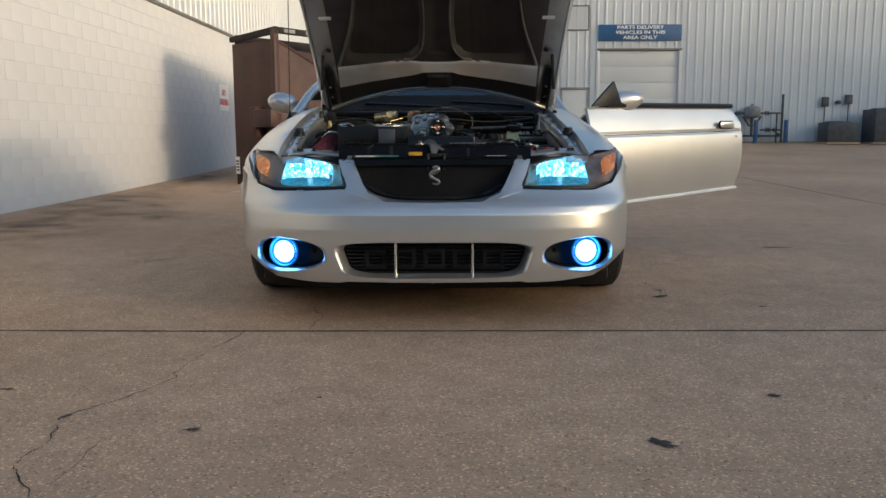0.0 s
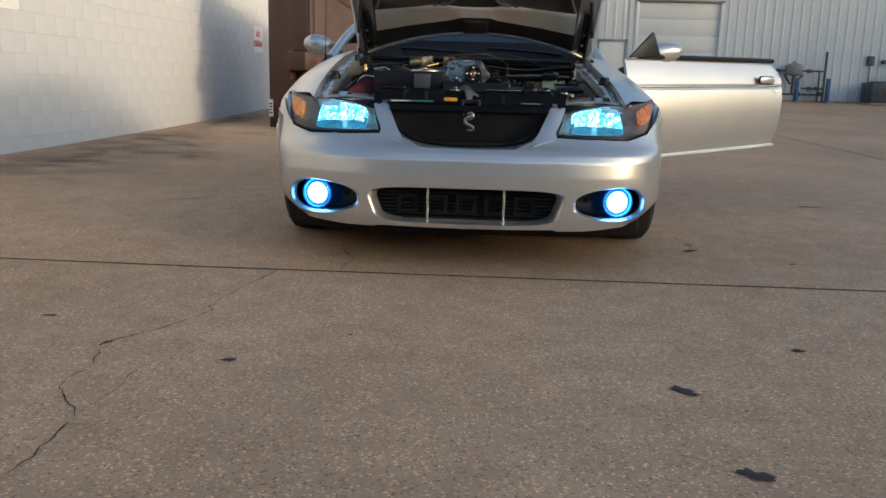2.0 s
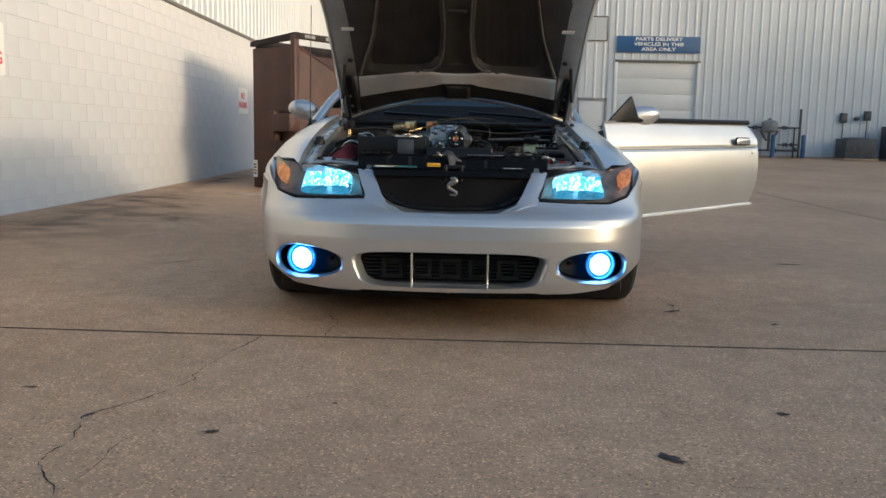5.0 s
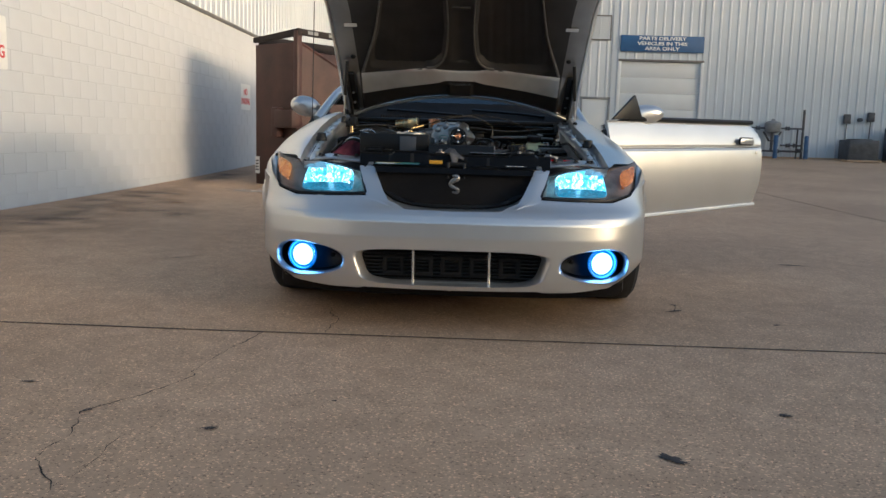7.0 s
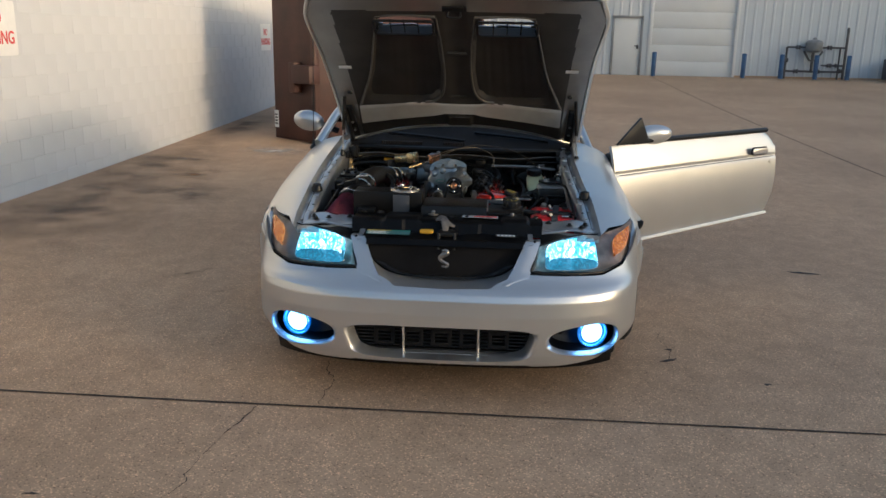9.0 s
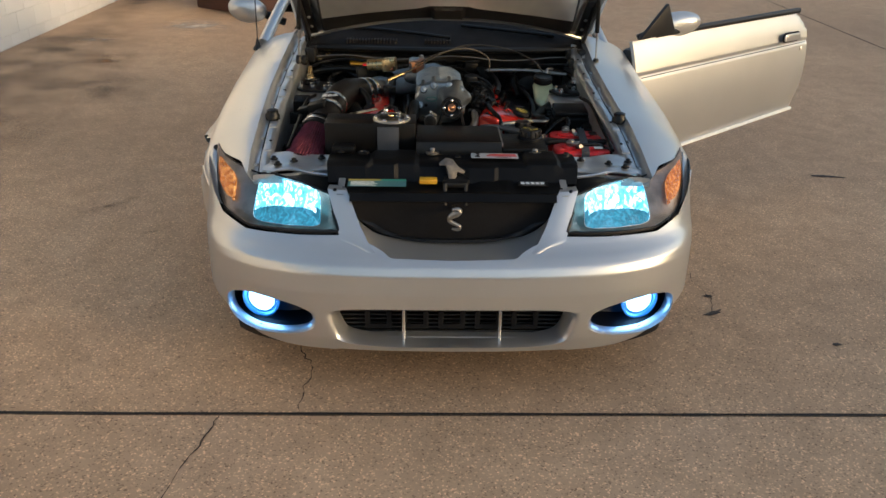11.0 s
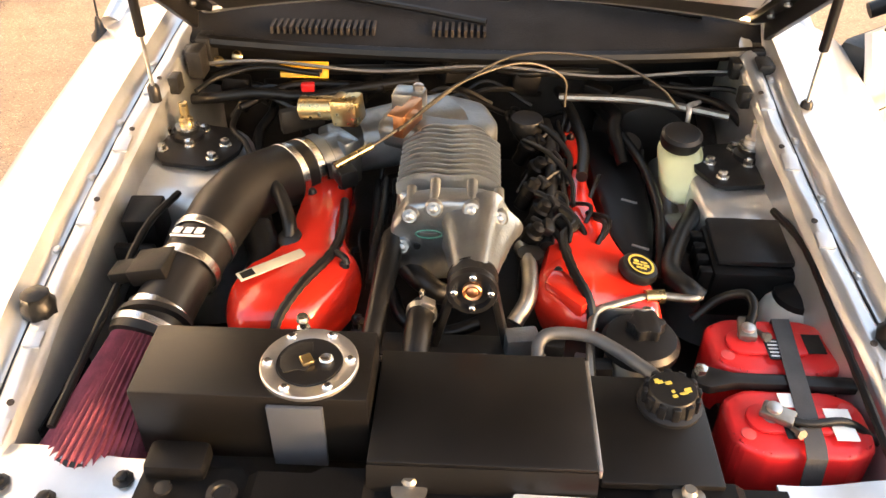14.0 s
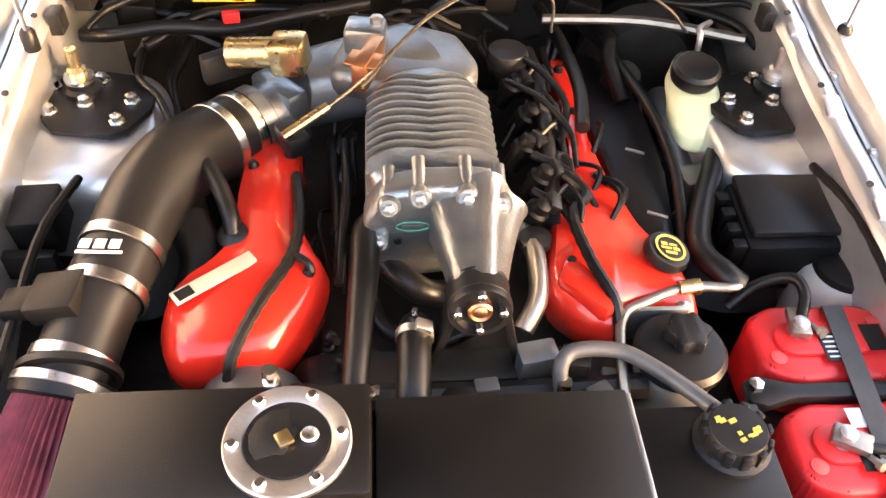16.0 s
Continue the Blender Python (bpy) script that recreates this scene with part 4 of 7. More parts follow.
for s in (-1, 1):
    lamp = part("headlamp", sheet(30, 12, lambda u, v: lens_point(s, u, v, 0.006 + 0.085 * (math.sin(math.pi * min(1, max(0, u))) * math.sin(math.pi * v)) ** 0.35 * (1 - 0.93 * min(1, max(0, (u - 0.5) / 0.3))))), BEZEL, car, "headlamp with a lit cyan-white beam and amber corner")
    lens = part("lens", sheet(30, 12, lambda u, v: lens_point(s, u, v)), CLEAR, lamp, "clear plastic lens")
    lens.visible_shadow = False
    edge = [lens_point(s, k / 20, 0, -0.001) for k in range(20, -1, -1)] + [lens_point(s, 0, k / 6, -0.001) for k in range(1, 7)] + [lens_point(s, k / 20, 1, -0.001) for k in range(1, 21)]
    part("seal", tube(edge, [0.001, 0.0015, 0.002, 0.004, 0.005, 0.005, 0.005, 0.004, 0.002, 0.0015], 8, per=2), BLACK, lamp)
    part("lower_seal", tube([lens_point(s, 0.0, 0.6, -0.001)] + [lens_point(s, k / 20, 0.03, 0.0) for k in range(0, 18)], [0.008, 0.008, 0.008, 0.007, 0.005, 0.0025, 0.001], 8, per=2), BLACK, lamp, "thick black lower lamp edge")
    # fluted lit reflector
    def cup(u, v):
        a = u * 2 * math.pi
        c, q = math.cos(a), math.sin(a)
        p = 0.5 + 0.5 * v * math.copysign(abs(c) ** 0.30, c)
        t = 0.5 + 0.5 * v * math.copysign(abs(q) ** 0.30, q)
        return p, t

    def facet(u, v):
        p, t = cup(u, v)
        return lens_point(s, 0.115 + 0.485 * p - 0.03 * t * (1 - p), 0.09 + 0.84 * t, 0.016 + 0.062 * (1 - v ** 2.2) + 0.0035 * abs(math.sin(p * 19)) * v)
    part("reflector", sheet(96, 30, facet, keep=lambda u, v: cup(u, v)[1] > 0.36 - 0.10 * cup(u, v)[0]), LAMP, lamp, "brightly lit fluted reflector", smooth=25)
    part("lower_reflector", sheet(96, 30, facet, keep=lambda u, v: cup(u, v)[1] <= 0.36 - 0.10 * cup(u, v)[0]), LAMP_LOW, lamp, "dimmer teal foot of the reflector", smooth=25)
    part("reflector_rim", tube([Vector(facet(k / 40, 1.0)) for k in range(41)], 0.0018, 6, 2), CHROME, lamp)
    c = lens_point(s, 0.36, 0.56, 0.052)
    part("bulb", lathe([(0.003, -0.012), (0.010, -0.009), (0.013, 0), (0.010, 0.009), (0.003, 0.012)], 14, Matrix.Translation(c)), BULB, lamp, "glowing xenon bulb")
    def amber(u, v):
        a = u * 2 * math.pi
        c, q = math.cos(a), math.sin(a)
        return lens_point(s, 0.835 + 0.100 * v * math.copysign(abs(c) ** 0.6, c) + 0.02 * v * q, 0.58 + 0.27 * v * math.copysign(abs(q) ** 0.6, q), 0.0022 + 0.003 * (1 - v * v) + 0.0012 * math.sin(a * 12) * v)
    part("signal", sheet(54, 8, amber), AMBER, lamp, "amber turn signal", smooth=15)
    part("signal_bulb", lathe([(0.002, -0.012), (0.010, -0.006), (0.012, 0.003), (0.004, 0.012)], 12, Matrix.Translation(lens_point(s, 0.745, 0.30, 0.010)) @ Matrix.Diagonal((0.6, 0.5, 0.6, 1))), AMBER, lamp)

# fog lamps
for s in (-1, 1):
    fog = part("fog_lamp", sheet(30, 10, lambda u, v: (s * (0.48 + 0.36 * u), nose_y(0.48 + 0.36 * u) + 0.125 + 0.035 * math.sin(math.pi * v), 0.235 + 0.17 * v)), BLACK, car, "round lit fog lamp in an oval black recess")
    def tunnel(u, v):
        a = u * 2 * math.pi
        c, q = math.cos(a), math.sin(a)
        x = 0.664 + 0.163 * math.copysign(abs(c) ** 0.77, c)
        b = 0.077 - 0.019 * max(0.0, min(1.0, (0.72 - x) / 0.2))
        return (s * x, nose_y(x) + 0.010 + 0.15 * v, 0.320 + b * math.copysign(abs(q) ** 0.77, q))
    part("recess_wall", sheet(48, 4, tunnel), PLASTIC, fog, "black wall of the lamp recess")
    m = frame_to((s * 0.716, nose_y(0.716) + 0.085, 0.317), (1, s * 0.25, 0), (0, -1, 0.0))
    part("ring", lathe([(0.058, -0.03), (0.072, 0.0), (0.074, 0.012), (0.068, 0.014), (0.060, 0.002)], 28, m, caps=False), FOG_RING, fog, "blue-glowing fog lamp ring")
    part("reflector_bowl", lathe([(0.01, -0.035), (0.045, -0.02), (0.060, 0.004)], 28, m), FOG_RING, fog)
    part("bulb_lens", lathe([(0.006, 0.016), (0.034, 0.013), (0.052, 0.004), (0.054, -0.01)], 24, m), FOG, fog, "blinding blue-white fog bulb lens")
    part("socket", lathe([(0.012, 0), (0.012, 0.012), (0.006, 0.014)], 10, frame_to((s * 0.565, nose_y(0.565) + 0.11, 0.325), (1, 0, 0), (0, -1, 0))), PLASTIC, fog)


# fenders
# hood gap on the passenger's side (-1) and the driver's (1)
INNER = {-1: [(0.30, 0.758), (0.45, 0.770), (0.72, 0.775), (1.0, 0.779), (1.25, 0.776), (1.70, 0.776)],
         1: [(0.30, 0.746), (0.50, 0.740), (0.66, 0.731), (0.80, 0.711), (1.0, 0.696), (1.25, 0.684), (1.70, 0.700)]}
INNER_Z = [(0.30, 0.768), (0.45, 0.812), (0.72, 0.884), (1.0, 0.940), (1.25, 0.985), (1.70, 1.040)]
OUTER = {-1: [(0.30, 0.918), (0.45, 0.968), (0.62, 1.000), (0.95, 1.015), (1.30, 1.008), (1.70, 0.998)],
         1: [(0.30, 0.918), (0.45, 0.962), (0.62, 0.982), (0.95, 0.980), (1.30, 0.955), (1.70, 0.950)]}
ARCH_Y, ARCH_Z, ARCH_R = 0.98, 0.335, 0.36


def fender_point(s, u, v):
    row = y = 0.30 + 1.40 * u
    k = min(1, v / 0.55)
    t = k * math.pi / 2
    xi = lerp(INNER[s], row)
    # the front edge runs back from its tip along the lamp's upper edge
    for _ in range(3):
        zi, xo = lerp(INNER_Z, y), lerp(OUTER[s], y)
        if u < 0.25:
            end = lens_point(1, lerp([(0.725, 0.62), (0.872, 0.85), (0.925, 1)], xi + (xo - xi) * math.sin(t) ** 0.95), 1).y
            y = row + (1 - u / 0.25) * (end - 0.298) * min(1, k / 0.12)
    drop = 0.145 + 0.02 * math.sin(u * 3)
    x = xi + (xo - xi) * math.sin(t) ** 0.95
    z = zi - drop * (1 - math.cos(t) ** 0.9) - 0.012 * math.sin(2 * t)
    if v > 0.55:
        q = (v - 0.55) / 0.45
        low = 0.20 if row > 0.62 else 0.20 + 0.5 * (0.62 - row) / 0.32
        z = z + (low - z) * q
        x = x - 0.05 * q ** 2 + 0.012 * math.sin(math.pi * q)
        # the lip of the arch flares out
        lip = max(0.0, math.hypot(y - ARCH_Y, z - ARCH_Z) - ARCH_R)
        x += 0.03 * math.exp(-(lip / 0.06) ** 2) * min(1.0, q * 4) * min(1.0, max(0.0, (z - 0.40) / 0.2))
        x += 0.105 * math.exp(-((y - 1.22) / 0.36) ** 2) * math.sin(math.pi * min(1.0, q * 1.5))
    return (s * x, y, z)


def fender_mesh(s):
    bm = sheet(70, 50, lambda u, v: fender_point(s, u, v))
    bad = []
    for f in bm.faces:
        c = f.calc_center_median()
        if abs(c.x) > 0.86 and c.z < 0.75 and math.hypot(c.y - ARCH_Y, c.z - ARCH_Z) < ARCH_R:
            bad.append(f)
    bmesh.ops.delete(bm, geom=bad, context="FACES")
    for v in bm.verts:
        if v.is_boundary and abs(v.co.x) > 0.85 and v.co.z < 0.75:
            d = math.hypot(v.co.y - ARCH_Y, v.co.z - ARCH_Z)
            if 0.8 < d / ARCH_R < 1.12 and v.co.z > 0.22:
                v.co.y, v.co.z = ARCH_Y + (v.co.y - ARCH_Y) * ARCH_R / d, ARCH_Z + (v.co.z - ARCH_Z) * ARCH_R / d
    return bm


for s in (-1, 1):
    fender = part("fender", fender_mesh(s), SILVER, car, "silver front fender with a flared wheel arch", smooth=50)
    # the painted corner between the lamp's end and the fender's front edge
    def corner(u, v):
        p = lens_point(s, 0.80 + 0.20 * u, 0.0, 0.002).lerp(Vector(fender_point(s, 0.004, 0.62 - 0.30 * u)), v)
        out = 0.012 * math.sin(math.pi * v) * (1 - 0.6 * u)
        return (p.x + s * out, p.y - out, p.z)
    part("corner_panel", sheet(20, 10, corner), SILVER, fender)
    part("arch_liner", sheet(20, 4, lambda u, v: (s * (0.60 + 0.33 * v), ARCH_Y + (ARCH_R + 0.012) * math.cos(math.pi * u), ARCH_Z + (ARCH_R + 0.012) * math.sin(math.pi * u))), PLASTIC, fender)
    # folded seam that carries the hood
    for (a, b, dz, w) in ((0.0, 1.0, 0.0, 0),):
        part("hood_channel", sheet(90, 20, lambda u, v: (s * (lerp(INNER[s], 0.30 + 1.40 * u) - 0.080 * v), 0.30 + 1.40 * u, lerp(INNER_Z, 0.30 + 1.40 * u) - lerp([(0, 0.0), (0.12, 0.022), (0.25, 0.030), (0.42, 0.031), (0.46, 0.022), (0.75, 0.020), (0.9, 0.026), (1, 0.040)], v) + 0.002 * math.sin(u * 47) * math.sin(v * 8))), SILVER_DULL, fender, "pale silver gutter along the hood gap")
    part("gutter_seal", tube([(s * (lerp(INNER[s], y) - 0.0355), y, lerp(INNER_Z, y) - 0.027) for y in (0.32, 0.5, 0.7, 0.9, 1.1, 1.3, 1.5, 1.65)], 0.0038, 6), RUBBER, fender)
    for y in (0.40, 0.58, 0.86, 1.05, 1.22, 1.45):
        part("fender_bolt", lathe([(0.009, 0), (0.009, 0.006), (0.005, 0.009)], 8, pose(s * (lerp(INNER[s], y) - 0.024), y, lerp(INNER_Z, y) - 0.031)), STEEL, fender)
    y = 0.722
    part("hood_bumper", join(lathe([(0.030, 0), (0.030, 0.02), (0.024, 0.028), (0.024, 0.04), (0.012, 0.045)], 8, pose(s * (lerp(INNER[s], y) - (0.045 if s < 0 else 0.022)), y, 0.856))), RUBBER, fender, "black rubber hood stop")
    apron = part("inner_apron", sheet(40, 10, lambda u, v: (s * (lerp(INNER[s], 0.34 + 1.36 * u) - 0.078 - 0.012 * v - 0.015 * v * math.sin(u * 9) + 0.05 * v * max(0, 1 - abs(u - 0.68) / 0.2)), 0.34 + 1.36 * u, lerp(INNER_Z, 0.34 + 1.36 * u) - 0.038 - 0.34 * v)), SILVER_DULL, fender, "pale silver painted inner wing")

    for y, w in ((0.50, 0.022), (0.66, 0.016), (0.93, 0.018), (1.14, 0.022), (1.33, 0.016)):
        part("flange_tab", box(-0.016, 0.016, -w, w, -0.004, 0.004, 0.003, pose(s * (lerp(INNER[s], y) - 0.058), y, lerp(INNER_Z, y) - 0.018, 14, 0, 0)), SILVER_DULL, fender)
        part("flange_hole", lathe([(0.006, 0), (0.006, 0.002)], 10, pose(s * (lerp(INNER[s], y + 0.05) - 0.060), y + 0.05, lerp(INNER_Z, y + 0.05) - 0.0205, 14)), JOINT, fender)
    if s < 0:
        foot = Vector(fender_point(s, 0.965, 0.33))
        mast = part("aerial", rod(foot, foot + Vector((-0.01, 0.10, 0.78)), 0.0028, 8), BLACK, fender, "thin black aerial mast")
        part("aerial_base", lathe([(0.026, -0.008), (0.024, 0.004), (0.012, 0.018), (0.008, 0.04), (0.004, 0.05)], 16, Matrix.Translation(foot)), BLACK, mast)

# wheels
for s in (-1, 1):
    for y in (0.98, 3.55):
        wheel = part("wheel", lathe([(0.20, -0.12), (0.30, -0.122), (0.325, -0.10), (0.332, -0.05), (0.332, 0.05), (0.325, 0.10), (0.30, 0.122), (0.20, 0.12)], 40, pose(s * (0.885 if y < 2 else 0.80), y, 0.332, 0, 90, 0)), TYRE, car, "black low-profile tyre on a silver rim")
        part("rim", lathe([(0.03, 0.10), (0.06, 0.09), (0.10, 0.06), (0.19, 0.06), (0.205, 0.11), (0.212, 0.11)], 30, pose(s * (0.885 if y < 2 else 0.80), y, 0.332, 0, s * 90, 0), caps=False), STEEL, wheel)
        for k in range(5):
            part("spoke", box(0.03, 0.20, -0.022, 0.022, 0.07, 0.10, 0.006, pose(s * (0.885 if y < 2 else 0.80), y, 0.332, 0, s * 90, 0) @ pose(0, 0, 0, 0, 0, 72 * k)), STEEL, wheel)


# ---- hood, propped open ----
HOOD = frame_to((0, 1.65, 1.05), (1, 0, 0), (0, 0.569, 0.822))   # x across, y along towards the windscreen, z out of the upper face
# v runs from the hinge (0) to the front edge (1.40)


def hood_half(v):
    return lerp([(0, 0.735), (0.4, 0.728), (0.9, 0.730), (1.25, 0.755), (1.40, 0.700)], v)


def hood_pt(x, v, z=0.0):
    return HOOD @ Vector((x, -v, z))


def crown(x, v):
    return 0.035 * (1 - (abs(x) / 0.74) ** 2) + 0.05 * math.sin(math.pi * min(1, v / 1.4)) * 0.5 + (0.02 if 0.2 < abs(x) < 0.5 and 0.4 < v < 1.2 else 0)


def rear(x):
    """The hood's rear edge bows forward in the middle, round the windscreen."""
    return -0.04 + 0.220 * (1 - min(1, abs(x) / 0.70) ** 2)


def hood_v(u, v):
    x = (u * 2 - 1)
    r = rear(x * 0.73)
    return x, r + (1.40 - r) * v + 0.06 * v ** 8 * (1 - abs(x) ** 2)


def hood_skin(u, v):
    x, w = hood_v(u, v)
    h = hood_half(max(0, w))
    return hood_pt(x * h, w, 0.035 + crown(x * h, w) * 0.6)


PANEL_IN = [(0.40, 0.175), (0.46, 0.130), (0.54, 0.090), (0.75, 0.074), (1.26, 0.098)]
PANEL_OUT = [(0.38, 0.590), (0.72, 0.490), (1.26, 0.398)]


def inside_panel(x, v):
    """Depth field of the two recessed panels of the inner frame: below 1 inside."""
    a, b = lerp(PANEL_IN, v), lerp(PANEL_OUT, v)
    return superellipse(abs(x), v, (a + b) / 2, 0.845, (b - a) / 2, 0.425, 7)


def scoop_field(x, v):
    return superellipse(abs(x), v, 0.258, 1.165, 0.150, 0.066, 8)


def skin_keep(u, v):
    x, w = hood_v(u, v)
    return scoop_field(x * hood_half(max(0, w)), w) > 0.98


hood = part("hood", sheet(90, 70, hood_skin, 0.004, skin_keep), SILVER, car, "raised silver hood with a framed underside", smooth=50)
part("hood_edge", tube([hood_pt(-hood_half(v), v, 0.018) for v in (0.0, 0.2, 0.5, 0.9, 1.2, 1.36, 1.40)] + [hood_pt(x, 1.41 + 0.05 * (1 - (x / 0.7) ** 2), 0.02) for x in (-0.62, -0.3, 0, 0.3, 0.62)] + [hood_pt(hood_half(v), v, 0.018) for v in (1.40, 1.36, 1.2, 0.9, 0.5, 0.2, 0.0)], 0.014, 8, 4), SILVER, hood)


BAND_LOW = [(0.0, 0.372), (0.09, 0.372), (0.13, 0.352), (0.2, 0.336), (0.4, 0.290), (0.60, 0.232)]
BAND_HIGH = [(0.0, 0.420), (0.10, 0.424), (0.16, 0.436), (0.3, 0.424), (0.60, 0.378)]


def frame_z(x, w):
    """Height of the inner frame: a raised rear rail, a sloped band above it, two sunk panels."""
    low, high, r = lerp(BAND_LOW, abs(x)), lerp(BAND_HIGH, abs(x)), rear(x)
    z = 0.004
    q = inside_panel(x, w)
    if q < 1:
        z += 0.030 * min(1, (1 - q) / 0.12)
    rail = lerp([(r, 0.016), (r + 0.012, 0.0), (r + 0.05, -0.024), (low, -0.034), (high, 0.0)], w)
    if w < high:
        k = min(1, max(0, (0.655 - abs(x)) / 0.05))
        z = z * (1 - k) + rail * k
    if abs(x) < 0.075 and r + 0.03 < w < low - 0.03:
        z -= 0.010
    if abs(x) < 0.06 and w > 0.50:
        z += 0.010 * math.cos(x / 0.06 * math.pi / 2)
    return z


def frame_xw(u, v):
    x = (u * 2 - 1) * (hood_half(v * 1.40) - 0.012)
    r = rear(x)
    return x, r + (1.40 - r) * v


def frame_pt(u, v):
    x, w = frame_xw(u, v)
    return hood_pt(x, w, frame_z(x, w))


def frame_keep(u, v):
    x, w = frame_xw(u, v)
    return not (inside_panel(x, w) < 0.88 or scoop_field(x, w) < 1)


def hood_zone(u, v):
    """Which finish the inner frame has: dark field or grey border."""
    x, w = frame_xw(u, v)
    return 1 if abs(x) < 0.615 and w < 1.30 else 2


def band_pt(u, v):
    """The strip pressed along the panels' lower edge; its pale colour carries the sheen."""
    x = (u * 2 - 1) * 0.600
    w = lerp(BAND_LOW, abs(x)) * (1 - v) + lerp(BAND_HIGH, abs(x)) * v
    return hood_pt(x, w, frame_z(x, w) - 0.003)


for zone, material, what in ((1, HOOD_DARK, "dark inner face of the hood"), (2, HOOD_UNDER, "grey-silver border of the hood frame")):
    part("inner_frame", sheet(150, 150, frame_pt, keep=lambda u, v: frame_keep(u, v) and hood_zone(u, v) == zone), material, hood, what, smooth=50)
part("sheen_band", sheet(160, 10, band_pt, 0.002), HOOD_SHEEN, hood, "pressed band across the hood frame, paled for reflected light", smooth=50)
part("rear_edge", tube([hood_pt(x, rear(x) - 0.004, -0.002) for x in (-0.69, -0.6, -0.5, -0.25, 0, 0.25, 0.5, 0.6, 0.69)], 0.010, 8, 6), SILVER, hood)
for s in (-1, 1):
    for pts in ([(0.200, 0.434), (0.150, 0.450), (0.105, 0.505), (0.082, 0.60), (0.072, 0.80), (0.080, 1.05), (0.096, 1.25)], [(0.592, 0.385), (0.548, 0.53), (0.490, 0.73), (0.440, 1.00), (0.400, 1.24)], [(0.098, 1.258), (0.26, 1.264), (0.400, 1.250)]):
        part("frame_rib", tube([hood_pt(s * x, w, 0.006) for x, w in pts], [0.010, 0.009, 0.007, 0.006, 0.005, 0.005], 8), HOOD_RIB_GLINT, hood)
for s in (-1, 1):
    part("insulation_panel", sheet(24, 30, lambda u, v: hood_pt(s * (0.07 + 0.53 * u - 0.10 * v * u), 0.41 + 0.68 * v, 0.033 + 0.003 * math.sin(u * 60)), 0.003), HOOD_DARK, hood, "dark ribbed panel in the hood frame")
    sc = part("hood_scoop", sheet(10, 4, lambda u, v: hood_pt(s * (0.105 + 0.30 * u), 1.100 + 0.006 * v, 0.010 + 0.045 * v), 0.003), HOOD_DARK, hood, "open hood scoop with a mesh")
    rim = [hood_pt(s * (0.262 + p * 0.150), 1.165 + q * 0.055, 0.002) for p, q in ((-1, -0.7), (-0.85, -1), (0, -1.02), (0.85, -1), (1, -0.7), (1, 0.7), (0.85, 1), (0, 1.02), (-0.85, 1), (-1, 0.7), (-1, -0.7))]
    part("scoop_lip", tube(rim, 0.007, 8, 3), BLACK, sc)
    for k in range(3):
        part("scoop_bar", rod(hood_pt(s * (0.19 + k * 0.07), 1.11, 0.012), hood_pt(s * (0.19 + k * 0.07), 1.22, 0.012), 0.004, 6), BLACK, sc)
    # hinge arm and gas strut
    hinge = part("hood_hinge", join(box(-0.022, 0.022, 0.0, 0.36, -0.01, 0.008, 0.004, frame_to(hood_pt(s * 0.665, 0.40, -0.014), (1, 0, 0), (0, 0.569, 0.822))), box(-0.008, 0.008, 0.0, 0.36, -0.05, 0.0, 0.003, frame_to(hood_pt(s * 0.685, 0.40, -0.014), (1, 0, 0), (0, 0.569, 0.822)))), BLACK, hood, "black hood hinge arm")
    for v in (0.12, 0.22):
        part("bolt", lathe([(0.009, 0), (0.009, 0.006), (0.004, 0.009)], 8, HOOD @ pose(s * 0.665, -v, -0.024, 180)), STEEL, hinge)
    a, b = Vector((s * 0.70, 1.30, 0.985)), hood_pt(s * 0.672, 0.50, -0.01)
    strut = part("gas_strut", rod(a, a.lerp(b, 0.45), 0.004), STEEL, hood, "slim gas strut")
    part("cylinder", rod(a.lerp(b, 0.42), b, 0.010), BLACK, strut)
    part("foot", lathe([(0.014, -0.02), (0.014, 0.012), (0.008, 0.02)], 8, Matrix.Translation(a)), BLACK, strut)
    part("hood_pad", lathe([(0.016, 0), (0.014, 0.006), (0.008, 0.008)], 12, HOOD @ pose(s * 0.635, -0.53, 0.0, 180)), BLACK, hood)
    part("hood_label", box(-0.035, 0.035, -0.012, 0.012, -0.004, 0.0, 0, HOOD @ pose(s * 0.62, -0.80, -0.002)), LABEL_ALU, hood)
part("latch_striker", join(box(-0.06, 0.06, -0.02, 0.02, -0.006, 0.0, 0.002, HOOD @ pose(0, -1.33, 0.0)), tube([HOOD @ Vector((-0.03, -1.33, -0.02)), HOOD @ Vector((-0.028, -1.33, -0.05)), HOOD @ Vector((0.028, -1.33, -0.05)), HOOD @ Vector((0.03, -1.33, -0.02))], 0.005, 6)), DARK, hood)
part("centre_bracket", box(-0.05, 0.05, -0.01, 0.01, -0.008, 0.006, 0.003, HOOD @ pose(0, -0.95, 0.0)), HOOD_DARK, hood)

# ---- cabin ----
def roof_pt(u, v):
    x = (u * 2 - 1)
    y = 2.42 + 1.35 * v
    return (x * (0.65 - 0.03 * v), y, 1.37 - 0.07 * abs(x) ** 3 - 0.05 * (v * 2 - 0.9) ** 2)


